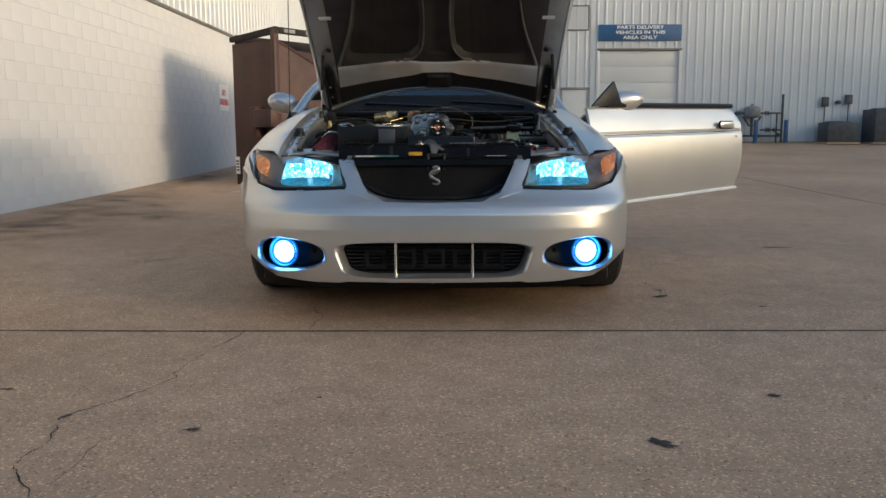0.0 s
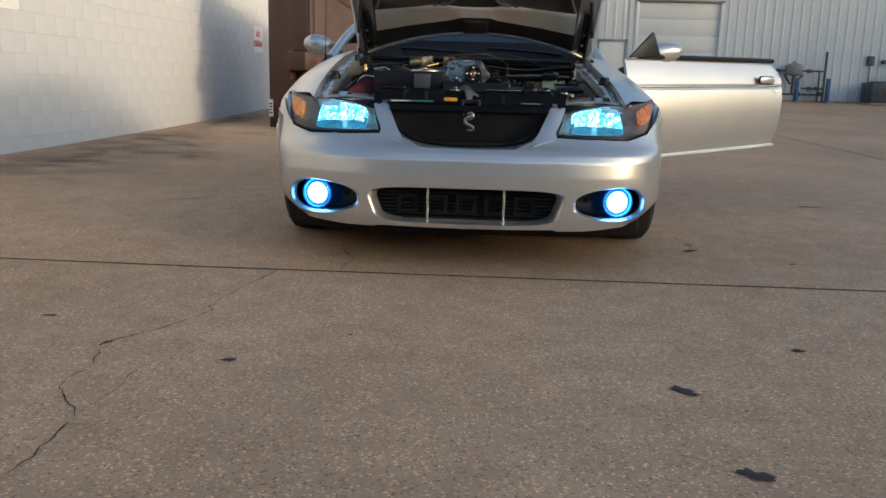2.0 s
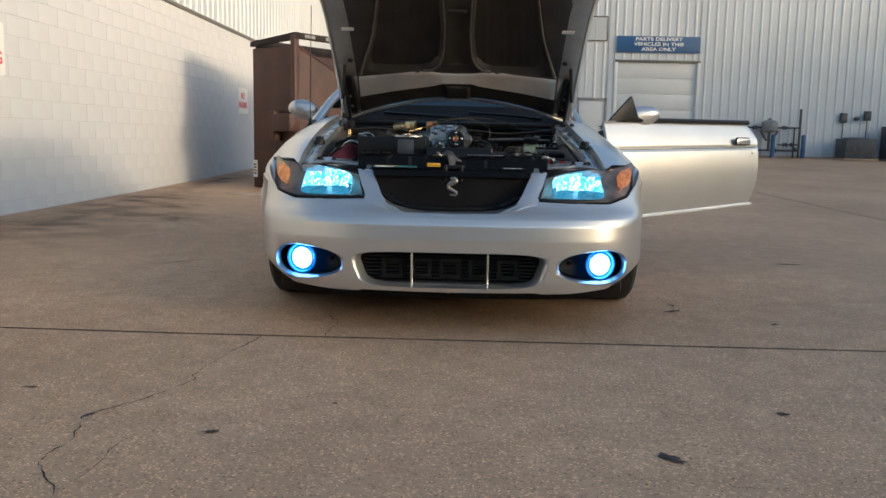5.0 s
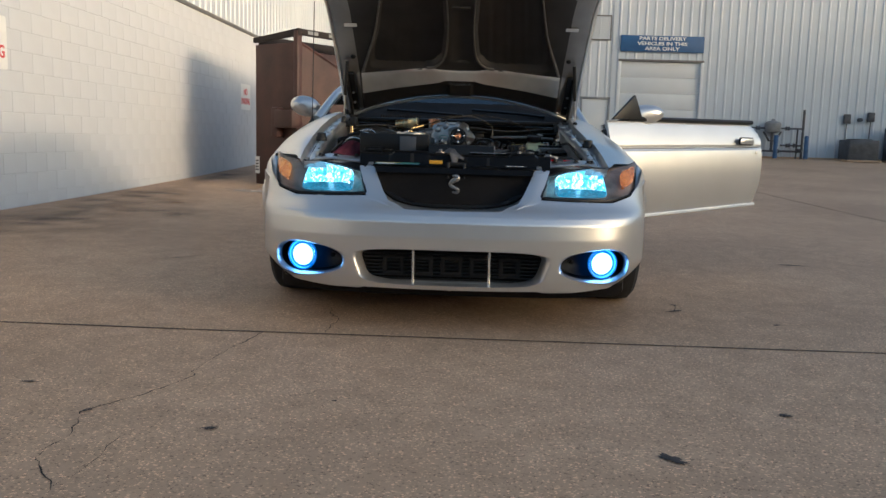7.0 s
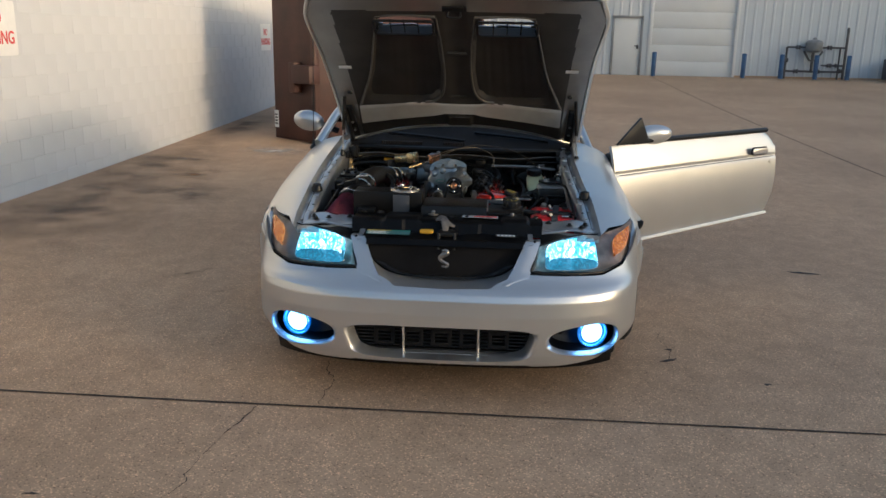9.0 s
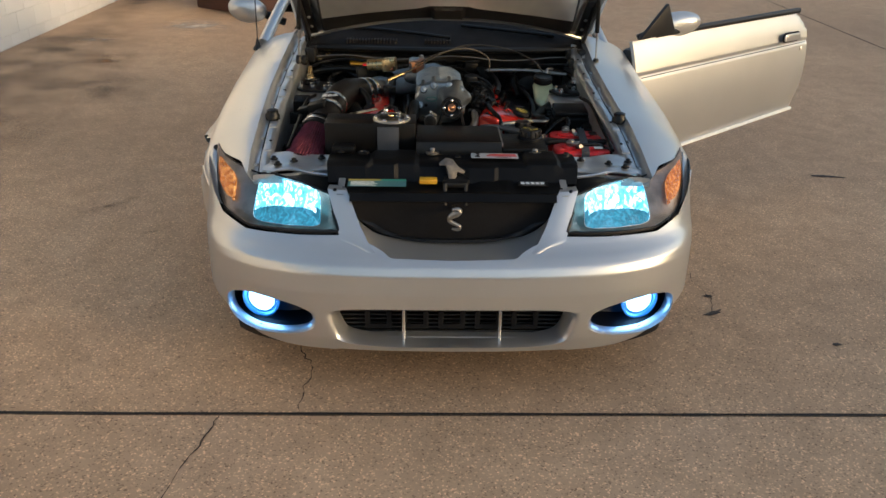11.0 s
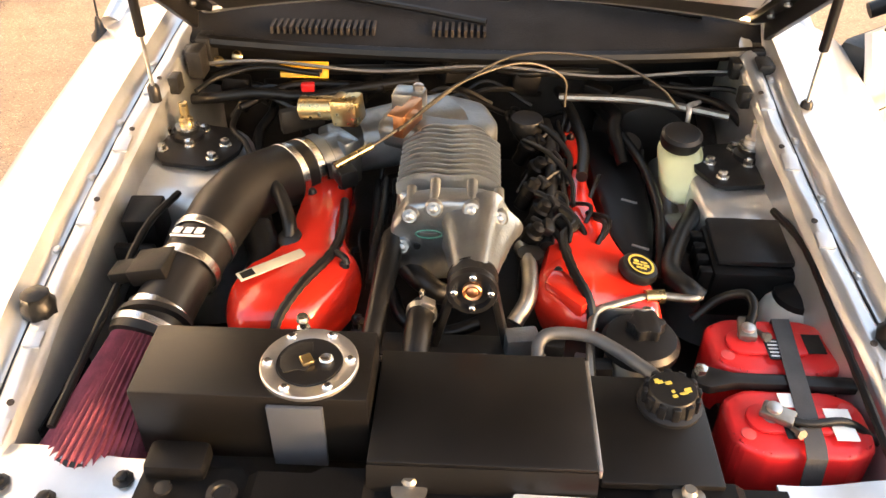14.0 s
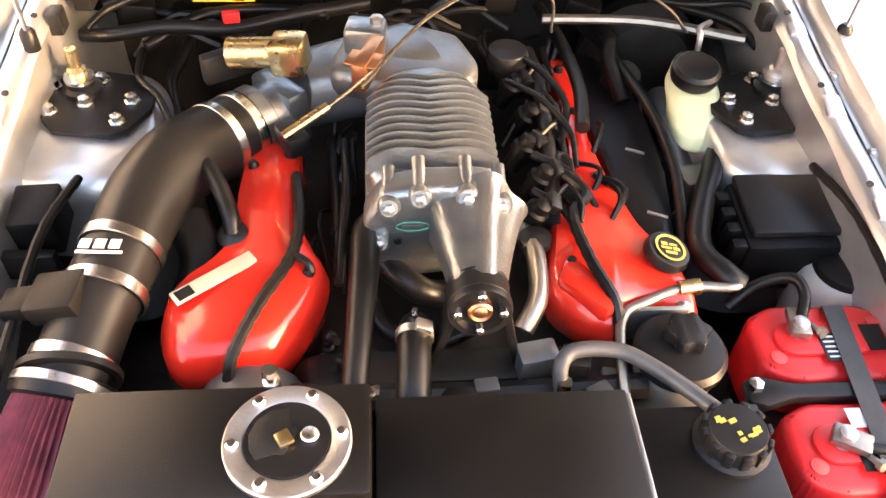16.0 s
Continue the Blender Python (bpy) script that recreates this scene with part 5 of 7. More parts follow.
part("roof", sheet(24, 20, roof_pt, 0.01), SILVER, car)
ws = part("windscreen", sheet(24, 12, lambda u, v: ((u * 2 - 1) * (0.79 - 0.155 * v) - 0.11 * (1 - u), 1.90 + 0.54 * v + 0.10 * (u * 2 - 1) ** 2 * (1 - v), 1.10 + 0.23 * v), 0.004), WINDOW, car, "tinted raked windscreen")
ws.visible_shadow = False
rw = part("rear_window", sheet(12, 8, lambda u, v: ((u * 2 - 1) * (0.56 + 0.05 * v), 3.76 + 0.55 * v, 1.29 - 0.27 * v), 0.004), WINDOW, car)
for s in (-1, 1):
    q = 0.12 if s < 0 else 0.0
    part("pillar", tube([(s * (0.815 + q), 1.68, 0.985), (s * (0.735 + q), 2.06, 1.18), (s * (0.645 + q * 0.6), 2.44, 1.335)], 0.030, 10), SILVER, car, "slim silver windscreen pillar")
    part("roof_rail", tube([(s * 0.645, 2.44, 1.335), (s * 0.635, 3.1, 1.33), (s * 0.63, 3.75, 1.25), (s * 0.68, 4.25, 1.0)], 0.03, 8), SILVER, car)
    part("quarter_panel", sheet(30, 16, lambda u, v: (s * (0.70 + 0.255 * math.sin(min(1, v * 1.8) * math.pi / 2) - 0.05 * max(0, v - 0.56) ** 2), 3.10 + 1.50 * u - 0.2 * u * v * 0, 1.0 - 0.02 * u - 0.78 * v ** 1.15), keep=lambda u, v: math.hypot((3.10 + 1.5 * u) - 3.55, (1.0 - 0.78 * v ** 1.15) - 0.335) > 0.36 or v < 0.3), SILVER, car)
    part("sill", box(s * 0.80 - 0.12, s * 0.80 + 0.12, 1.70, 3.15, 0.20, 0.34, 0.03), SILVER, car)
    seat = part("seat", box(s * 0.37 - 0.25, s * 0.37 + 0.25, 2.45, 2.95, 0.42, 0.62, 0.06), SEAT, car, "black leather front seat")
    part("seat_back", box(-0.24, 0.24, -0.08, 0.08, 0, 0.60, 0.06, pose(s * 0.37, 2.98, 0.60, -14)), SEAT, seat)
part("trunk_lid", sheet(16, 8, lambda u, v: ((u * 2 - 1) * 0.72, 4.25 + 0.45 * v, 1.0 - 0.02 * v - 0.03 * abs(u * 2 - 1) ** 3), 0.01), SILVER, car)
part("rear_bumper", box(-0.90, 0.90, 4.45, 4.68, 0.25, 0.98, 0.08), SILVER, car)
dash = part("dashboard", sheet(20, 6, lambda u, v: ((u * 2 - 1) * 0.70, 1.80 + 0.32 * v, 0.96 + 0.05 * math.sin(v * 2.5)), 0.15), SEAT, car, "black dashboard")
part("steering_wheel", tube([(0.37 + 0.18 * math.cos(a), 2.28 - 0.08 * math.sin(a), 0.92 + 0.16 * math.sin(a)) for a in [k * math.pi / 8 for k in range(17)]], 0.014, 8, 2), SEAT, car)
part("cabin_floor", box(-0.75, 0.75, 1.75, 4.2, 0.26, 0.32), SEAT, car)
part("rear_seat", box(-0.60, 0.60, 3.45, 3.75, 0.4, 0.92, 0.08), SEAT, car)
# closed passenger door
pd = part("passenger_door", sheet(30, 16, lambda u, v: (-(0.78 + 0.20 * math.sin(min(1, v * 1.9) * math.pi / 2) - 0.05 * max(0, v - 0.6) ** 2), 1.705 + 1.39 * u, 1.035 - 0.03 * u - 0.72 * v ** 1.2), 0.01), SILVER, car, "closed silver passenger door")
wd = part("side_window", sheet(10, 6, lambda u, v: (-(0.80 - 0.15 * v), 1.85 + 0.35 * v * (1 - u) + 1.2 * u, 1.03 + 0.27 * v), 0.004), WINDOW, pd)


def mirror(parent, s, m, wide, high):
    def shell(u, v):
        a, b = u * 2 * math.pi, v * math.pi
        return m @ Vector((wide * math.sin(b) ** 0.8 * math.cos(a), 0.06 * -math.cos(b) * (1.0 if b < math.pi / 2 else 0.25), high * math.sin(b) ** 0.8 * math.sin(a) + 0.012 * math.cos(a) * s))
    mi = part("mirror", sheet(28, 16, shell), SILVER, parent, "rounded silver door mirror")
    part("mirror_glass", lathe([(0.055, 0), (0.05, 0.002)], 20, m @ pose(0, 0.017, 0, -90) @ Matrix.Diagonal((1.9, 1, 1, 1))), CHROME, mi)
    part("mirror_foot", rod(m @ Vector((-s * 0.10, 0.0, -0.03)), m @ Vector((-s * 0.20, 0.03, -0.075)), 0.022), BLACK, mi)
    return mi


mirror(pd, -1, pose(-1.10, 2.14, 1.085, 0, 0, 8), 0.105, 0.072)

# open driver's door: hinged at the front edge, swung out towards the nose's side
DH = Vector((0.955, 1.60, 0))
door_dir = Vector((2.235 - 0.955, 2.56 - 1.60, 0)).normalized()
DOOR = frame_to(DH, door_dir, (0, 0, 1))      # x along the door, y inwards, z up
DL = 1.57


def door_skin(u, v):
    x = DL * u + 0.045 * v * u - 0.035 * max(0, 1 - v / 0.25) * u ** 6
    top = 1.03 + 0.02 * u
    z = 0.385 + 0.065 * u + (top - 0.385 - 0.065 * u) * v
    if u > 0.92:
        z = min(z, top - 0.10 * ((u - 0.92) / 0.08) ** 2)
    y = -0.055 * math.sin(math.pi * min(1, v * 0.8 + 0.12)) + 0.035 * v ** 3
    if 0.70 < v < 0.735:
        y += 0.006
    return DOOR @ Vector((x, y, z))


door = part("driver_door", sheet(50, 60, door_skin, 0.02), SILVER, car, "open silver driver's door seen from outside", smooth=50)
part("door_inner", box(0.03, DL - 0.04, 0.03, 0.12, 0.46, 0.98, 0.03, DOOR), SEAT, door, "black inner door trim")
part("belt_moulding", tube([DOOR @ Vector((x, 0.012, 1.045 + 0.02 * x / DL)) for x in (0.18, 0.6, 1.0, 1.4, 1.52)], 0.017, 8), BLACK, door, "black weather strip along the sill of the window")
# the shade in the door's crease, drawn as a thin black tube
part("crease_shade", tube([DOOR @ Vector((x, -0.050 + 0.002, 0.385 + 0.065 * x / DL + (0.645 - 0.045 * x / DL) * 0.722)) for x in (0.02, 0.4, 0.8, 1.2, 1.55)], 0.0025, 6), BLACK, door, "crease shade drawn as a thin black line")
part("lower_moulding", tube([DOOR @ Vector((x, -0.032, 0.398 + 0.065 * x / DL)) for x in (0.02, 0.4, 0.8, 1.2, 1.555)], 0.011, 8), WHITE_PRINT, door, "pale lower edge")
part("door_handle", join(prism(rounded(0.165, 0.044, 0.018), 0, 0.010, 0.004, DOOR @ pose(DL - 0.175, -0.046, 0.925, 90))), SILVER, door, "silver pull handle")
part("handle_recess", prism(rounded(0.178, 0.058, 0.024), 0, 0.004, 0, DOOR @ pose(DL - 0.175, -0.040, 0.925, 90)), BLACK, door)
part("key_lock", lathe([(0.014, 0), (0.014, 0.004), (0.009, 0.006)], 14, DOOR @ pose(DL - 0.055, -0.05, 0.845, 90)), STEEL, door)
part("sail", prism([(0.02, 1.035), (0.30, 1.05), (0.22, 1.20)], -0.01, 0.012, 0.003, DOOR @ pose(0, 0.0, 0, 90)), BLACK, door, "black triangular mirror sail")
mirror(door, 1, frame_to((1.225, 1.86, 1.078), (0.97, 0.24, 0.0), (0, 0, 1)), 0.142, 0.066)
# ---- engine bay: shell ----
bay_floor = part("bay_floor", box(-0.66, 0.66, 0.30, 1.70, 0.40, 0.48), DARK, car, "grimy dark bottom of the engine bay")
wallf = part("firewall", sheet(30, 12, lambda u, v: ((u * 2 - 1) * 0.68, 1.66 - 0.03 * math.sin(u * 12) * (1 - v) + 0.02 * v, 0.45 + 0.52 * v)), DARK, car, "dark firewall behind the engine")
part("firewall_ledge", sheet(24, 6, lambda u, v: ((u * 2 - 1) * 0.66, 1.63 - 0.10 * v, 0.90 + 0.055 * v + 0.01 * math.sin(u * 15)), 0.006), LEDGE, wallf, "grey painted ledge under the cowl")
part("brace_bar", tube([(0.20, 1.50, 0.90), (0.40, 1.48, 0.905), (0.585, 1.42, 0.90)], 0.010, 8), ZINC, wallf, "bright metal brace bar")
cowl = part("cowl", sheet(60, 8, lambda u, v: ((u * 2 - 1) * (0.70 + 0.06 * v), 1.51 + 0.40 * v + 0.10 * (u * 2 - 1) ** 2 * (0.6 - v), 0.985 + 0.07 * v + 0.06 * v * v), 0.008), COWL, car, "black plastic cowl with slotted vents below the windscreen")
part("cowl_seal", tube([((u * 2 - 1) * 0.68, 1.515 + 0.06 * (u * 2 - 1) ** 2, 0.992) for u in [k / 12 for k in range(13)]], 0.016, 8, 3), RUBBER, cowl, "black rubber seal strip")
for k in range(26):
    x = -0.50 + 0.0155 * k + (0.13 if k > 16 else 0)
    part("vent_slot", box(x - 0.0035, x + 0.0035, 1.585, 1.640, 1.008, 1.026), JOINT, cowl)
part("wiper_arm", tube([(0.02, 1.62, 1.035), (-0.20, 1.68, 1.05), (-0.48, 1.74, 1.065)], 0.009, 8), BLACK, cowl, "black wiper arm")
part("wiper_arm", tube([(0.55, 1.68, 1.04), (0.33, 1.70, 1.06), (0.08, 1.76, 1.075)], 0.009, 8), BLACK, cowl)

# strut towers with camber plates
for s in (-1, 1):
    cx, cy = (-0.640, 1.290) if s < 0 else (0.597, 1.270)

    def dome(u, v):
        a = u * 2 * math.pi
        r = lerp([(0, 0.02), (0.45, 0.128), (0.58, 0.150), (0.68, 0.163), (0.76, 0.170), (1, 0.190)], v)
        z = lerp([(0, 0.848), (0.45, 0.848), (0.58, 0.843), (0.68, 0.826), (0.76, 0.800), (1, 0.52)], v)
        c, q = math.cos(a), math.sin(a)
        return (cx + r * math.copysign(abs(c) ** 0.62, c) * 0.80, cy - 0.03 + r * math.copysign(abs(q) ** 0.62, q) * 1.02, z)

    tower = part("strut_tower", sheet(48, 20, dome), SILVER_DULL, car, "pale silver painted strut tower")
    plate = part("camber_plate", prism([(cx + s * px, cy + py) for px, py in ((0.10, 0.05), (0.092, 0.0), (0.062, -0.05), (0.042, -0.075), (-0.06, -0.092), (-0.085, -0.080), (-0.115, -0.02), (-0.116, 0.02), (-0.07, 0.085), (0.0, 0.10), (0.065, 0.088))][::-s], 0.850, 0.862, 0.002), BLACK, tower, "black camber plate with zinc bolts")
    for px, py in ((0.066, 0.048), (0.055, -0.027), (0.0, -0.004), (-0.066, -0.057), (-0.080, 0.002), (-0.015, 0.066), (0.04, 0.075)):
        part("bolt", lathe([(0.015, 0), (0.015, 0.003), (0.0105, 0.004), (0.0105, 0.015), (0.005, 0.018)], 6, pose(cx + s * px, cy + py, 0.862)), CHROME, plate, smooth=20)
    part("bearing", lathe([(0.034, 0), (0.034, 0.010), (0.026, 0.016), (0.026, 0.028), (0.018, 0.030)], 20, pose(cx + s * 0.012, cy + 0.036, 0.862)), BLACK, plate)
    part("bearing_washer", lathe([(0.024, 0.024), (0.027, 0.026), (0.027, 0.032), (0.016, 0.034)], 20, pose(cx + s * 0.012, cy + 0.036, 0.862)), CHROME, plate)
    part("strut_rod", lathe([(0.017, 0.03), (0.017, 0.045), (0.011, 0.05), (0.010, 0.085)], 10, pose(cx + s * 0.014, cy + 0.04, 0.862)), BRASS if s < 0 else STEEL, plate)

# front crossmember brackets beside the cover
for s in (-1, 1):
    br = part("lamp_bracket", sheet(16, 10, lambda u, v: (s * (0.46 + 0.25 * u), 0.475 - 0.13 * v - 0.03 * u * v + 0.02 * u, 0.790 - 0.005 * math.sin(u * 7) - 0.02 * v + 0.004 * math.sin(v * 9)), 0.004), SILVER_DULL, car, "crumpled-edged silver front panel by the headlamp")
    part("bracket_flange", sheet(16, 3, lambda u, v: (s * (0.45 + 0.29 * u), 0.348 - 0.045 * u + 0.008 * math.sin(u * 8), 0.772 - 0.035 * v - 0.012 * u), 0.004), SILVER_DULL, br)
    part("lower_flange", tube([(s * 0.44, 0.30, 0.762), (s * 0.53, 0.31, 0.770), (s * 0.60, 0.335, 0.775), (s * 0.69, 0.315, 0.772)], 0.006, 6), SILVER_DULL, br)
    part("headlamp_top", sheet(12, 6, lambda u, v: lens_point(s, 0.02 + 0.60 * u, 1.0, 0.0).lerp(Vector((s * (0.45 + 0.27 * u), 0.325, 0.755)), v) + Vector((0, 0, 0.004 * math.sin(u * 9))), 0.004), PLASTIC, br)
    for x, y in ((0.60, 0.40), (0.68, 0.425), (0.50, 0.44), (0.655, 0.36)):
        part("bolt", lathe([(0.016, 0), (0.016, 0.003), (0.009, 0.005), (0.009, 0.012), (0.005, 0.014)], 8, pose(s * x, y, 0.784)), BLACK, br)
    part("tie_strap", box(-0.012, 0.012, -0.06, 0.06, 0, 0.004, 0, frame_to((s * 0.405, 0.235, 0.750), (1, 0, 0), (0, -0.3, 1))), SILVER_DULL, br)

# radiator cover
rc = part("radiator_cover", sheet(60, 16, lambda u, v: ((u * 2 - 1) * (0.465 - 0.02 * max(0, v - 0.6)), lerp([(0, 0.452), (0.55, 0.335), (0.68, 0.300), (0.86, 0.272), (1, 0.262)], v) - (0.012 if 0.14 < abs(u - 0.42) < 0.26 else 0), lerp([(0, 0.806), (0.55, 0.812), (0.66, 0.806), (0.86, 0.766), (1, 0.752)], v) + (0.012 if (abs(u - 0.27) < 0.09 or abs(u - 0.86) < 0.06) and v < 0.8 else 0)), 0.006), PLASTIC, car, "black moulded radiator cover", smooth=25)
part("lower_panel", sheet(50, 8, lambda u, v: ((u * 2 - 1) * (0.405 - 0.03 * v), 0.268 - 0.10 * v, 0.756 - 0.008 * v + (0.006 if 0.60 < u < 0.78 else 0)), 0.006), PLASTIC, rc, "black lower cover panel with stickers", smooth=25)
part("panel_lip", sheet(40, 4, lambda u, v: ((u * 2 - 1) * 0.37, 0.166 - 0.022 * v, 0.746 - 0.022 * v), 0.004), PLASTIC, rc)
part("clip_hole", lathe([(0.022, 0), (0.022, 0.004), (0.014, 0.005), (0.012, 0.001)], 16, pose(-0.335, 0.395, 0.822)), BLACK, rc)
part("cap_mount", box(-0.46, -0.37, 0.425, 0.48, 0.80, 0.835, 0.01), PLASTIC, rc)
for x in (-0.075, 0.318):
    cl = part("clip", join(lathe([(0.026, 0), (0.026, 0.005), (0.020, 0.006)], 18, pose(x, 0.420, 0.814)), lathe([(0.010, 0), (0.010, 0.008), (0.012, 0.010), (0.008, 0.016)], 12, pose(x, 0.428, 0.818))), ZINC, rc, "round metal mounting stud")
for x, y in ((0.02, 0.385), (0.285, 0.39), (-0.42, 0.40), (0.435, 0.40), (0.43, 0.375)):
    part("push_pin", lathe([(0.013, 0), (0.012, 0.003), (0.005, 0.004)], 12, pose(x, y, 0.813 + (0.010 if x < -0.4 or x > 0.4 else 0))), BLACK, rc)
dm = pose(0.160, 0.381, 0.8185, -5, 0, -1)
part("decal", prism(rounded(0.178, 0.076, 0.006), 0, 0.0015, 0, dm), LABEL_ALU, rc, "silver sticker with red and grey print")
for a, b, c, d, mtl in ((-0.02, 0.08, 0.008, 0.024, RED_PRINT), (-0.03, 0.082, -0.012, 0.003, RED_PRINT), (-0.005, 0.06, -0.024, -0.020, GREY_PANEL), (0.0, 0.05, -0.031, -0.028, GREY_PANEL)):
    part("print_bar", box(a, b, c, d, 0.0015, 0.0022, 0, dm), mtl, rc)
part("decal_figure", tube([dm @ Vector(p) for p in ((-0.075, -0.026, 0.002), (-0.060, -0.024, 0.002), (-0.066, -0.008, 0.002), (-0.062, 0.008, 0.002), (-0.058, 0.022, 0.002), (-0.068, 0.026, 0.002))], 0.0035, 6), BLACK, rc)
wm = pose(-0.275, 0.227, 0.7625, 5)
part("warning_sticker", box(-0.105, 0.105, -0.030, 0.030, 0, 0.001, 0, wm), TEAL_PRINT, rc, "warning sticker with a yellow band")
part("sticker_band", box(-0.105, 0.012, 0.018, 0.030, 0.001, 0.0018, 0, wm), YELLOW_PRINT, rc)
part("sticker_band", box(0.014, 0.105, 0.018, 0.030, 0.001, 0.0018, 0, wm), GREEN_PRINT, rc)
for k in range(5):
    part("print_line", box(-0.095, random.uniform(-0.02, 0.005), 0.008 - k * 0.008, 0.011 - k * 0.008, 0.001, 0.0016, 0, wm), WHITE_PRINT, rc)
bmx = pose(0.292, 0.232, 0.7625, 5)
part("dark_sticker", box(-0.055, 0.055, -0.022, 0.022, 0, 0.001, 0, bmx), BLACK, rc, "black sticker with white print")
for k in range(5):
    part("print_block", box(-0.045 + k * 0.018, -0.031 + k * 0.018, -0.006, 0.012, 0.001, 0.0016, 0, bmx), WHITE_PRINT, rc)
part("print_line", box(-0.04, 0.045, -0.016, -0.012, 0.001, 0.0016, 0, bmx), GREY_METAL, rc)
latch = part("hood_latch", prism([(-0.03, 0.195), (0.045, 0.195), (0.06, 0.235), (0.045, 0.26), (0.03, 0.285), (0.01, 0.27), (-0.015, 0.29), (-0.035, 0.27), (-0.02, 0.245), (-0.04, 0.22)], 0.757, 0.775, 0.003), DARK, car, "worn metal hood latch")
part("latch_hook", prism([(0, 0), (0.022, 0.0), (0.03, 0.02), (0.05, 0.012), (0.055, 0.02), (0.032, 0.036), (0.018, 0.056), (-0.004, 0.062), (-0.028, 0.048), (-0.026, 0.04), (-0.006, 0.040)], -0.004, 0.004, 0.001, pose(-0.015, 0.245, 0.772, 62, 0, 12) @ Matrix.Diagonal((1.15, 1.3, 1, 1))), TARNISH, latch)
part("latch_release", join(box(-0.122, -0.058, 0.208, 0.243, 0.765, 0.783, 0.004)), YELLOW, latch, "yellow hood release tab")
for x in (-0.03, 0.045):
    part("latch_post", rod((x, 0.20, 0.77), (x, 0.17, 0.70), 0.008), DARK, latch)

# ---- boxes along the front of the bay ----
t1 = part("tank", box(-0.493, -0.140, 0.503, 0.650, 0.765, 0.905, 0.005), BLACK_BOX, car, "black powder-coated steel tank with a bolted filler plate")
fm = pose(-0.235, 0.570, 0.905)
ring = part("filler_ring", lathe([(0.050, 0), (0.050, 0.006), (0.053, 0.008), (0.072, 0.008), (0.074, 0.006), (0.074, 0)], 48, fm), STEEL, t1, "brushed metal filler ring")
part("filler_cap", lathe([(0.051, 0.002), (0.049, 0.009), (0.0, 0.009)], 40, fm), BLACK, t1)
blade = [(0.02 * math.cos(a), 0.02 * math.sin(a)) for a in (0.4, 1.2)] + [(0.040 * math.cos(a), 0.040 * math.sin(a)) for a in (1.5, 2.0, 2.5, 3.0, 3.5, 3.9)] + [(0.022 * math.cos(a), 0.022 * math.sin(a)) for a in (4.3, 4.8)] + [(0.010, -0.004)]
part("cap_recess", prism([(x - 0.004, y) for x, y in blade], 0.009, 0.0115, 0.0008, fm), DARK, t1)
part("cap_latch", box(-0.012, 0.006, -0.010, 0.010, 0.0115, 0.018, 0.002, fm @ pose(0.0, -0.002, 0, 0, 0, 30)), BRASS, t1)
part("cap_lock", lathe([(0.011, 0.009), (0.011, 0.014), (0.009, 0.016), (0.004, 0.014)], 18, fm @ pose(0.026, 0.002, 0)), CHROME, t1)
for k in range(6):
    a = radians(60 * k + 5)
    part("ring_bolt", lathe([(0.008, 0.008), (0.008, 0.011), (0.005, 0.014)], 12, fm @ pose(0.062 * math.cos(a), 0.062 * math.sin(a), 0)), CHROME, t1)
part("grey_plate", box(-0.288, -0.205, 0.494, 0.502, 0.765, 0.892, 0.002), GREY_PANEL, t1, "grey plate on the tank's front")
part("vent_fitting", lathe([(0.011, 0), (0.011, 0.012), (0.007, 0.014), (0.007, 0.026), (0.011, 0.028), (0.009, 0.036)], 10, pose(-0.262, 0.662, 0.885)), CHROME, t1)
sh = part("radiator_shroud", join(box(-0.136, 0.190, 0.435, 0.660, 0.842, 0.856, 0.004)), BLACK_BOX, car, "black sheet-metal radiator shroud")
part("shroud_front", sheet(4, 8, lambda u, v: (-0.136 + 0.326 * u, 0.436 - 0.012 * math.sin(v * math.pi / 2), 0.850 - 0.045 * v), 0.003), BLACK_BOX, sh)
pl = part("tank_plate", join(box(0.196, 0.372, 0.438, 0.648, 0.812, 0.828, 0.004)), BLACK_BOX, car, "black coolant tank top with a screw cap")
part("plate_seam", box(0.190, 0.196, 0.438, 0.655, 0.835, 0.852, 0.001), STEEL, pl)
part("tank_side", box(0.20, 0.368, 0.445, 0.640, 0.62, 0.811, 0.01), BLACK, pl)
em = pose(0.317, 0.590, 0.828)
capx = part("coolant_cap", lathe([(0.050, 0), (0.050, 0.006), (0.042, 0.010), (0.040, 0.030), (0.036, 0.036), (0.0, 0.037)], 40, em), BLACK, pl, "ribbed black coolant cap with yellow print")
for k in range(12):
    part("cap_rib", box(0.037, 0.045, -0.006, 0.006, 0.008, 0.034, 0.002, em @ pose(0, 0, 0, 0, 0, 30 * k)), BLACK, capx)
for k in range(16):
    a, b = random.uniform(-0.026, 0.018), random.uniform(-0.022, 0.020)
    w, d = random.uniform(0.004, 0.012), random.uniform(0.0025, 0.006)
    part("cap_print", box(a, a + w, b, b + d, 0.037, 0.0376 + 0.00004 * k, 0, em @ pose(0, 0, 0, 0, 0, 20)), YELLOW_PRINT, capx)

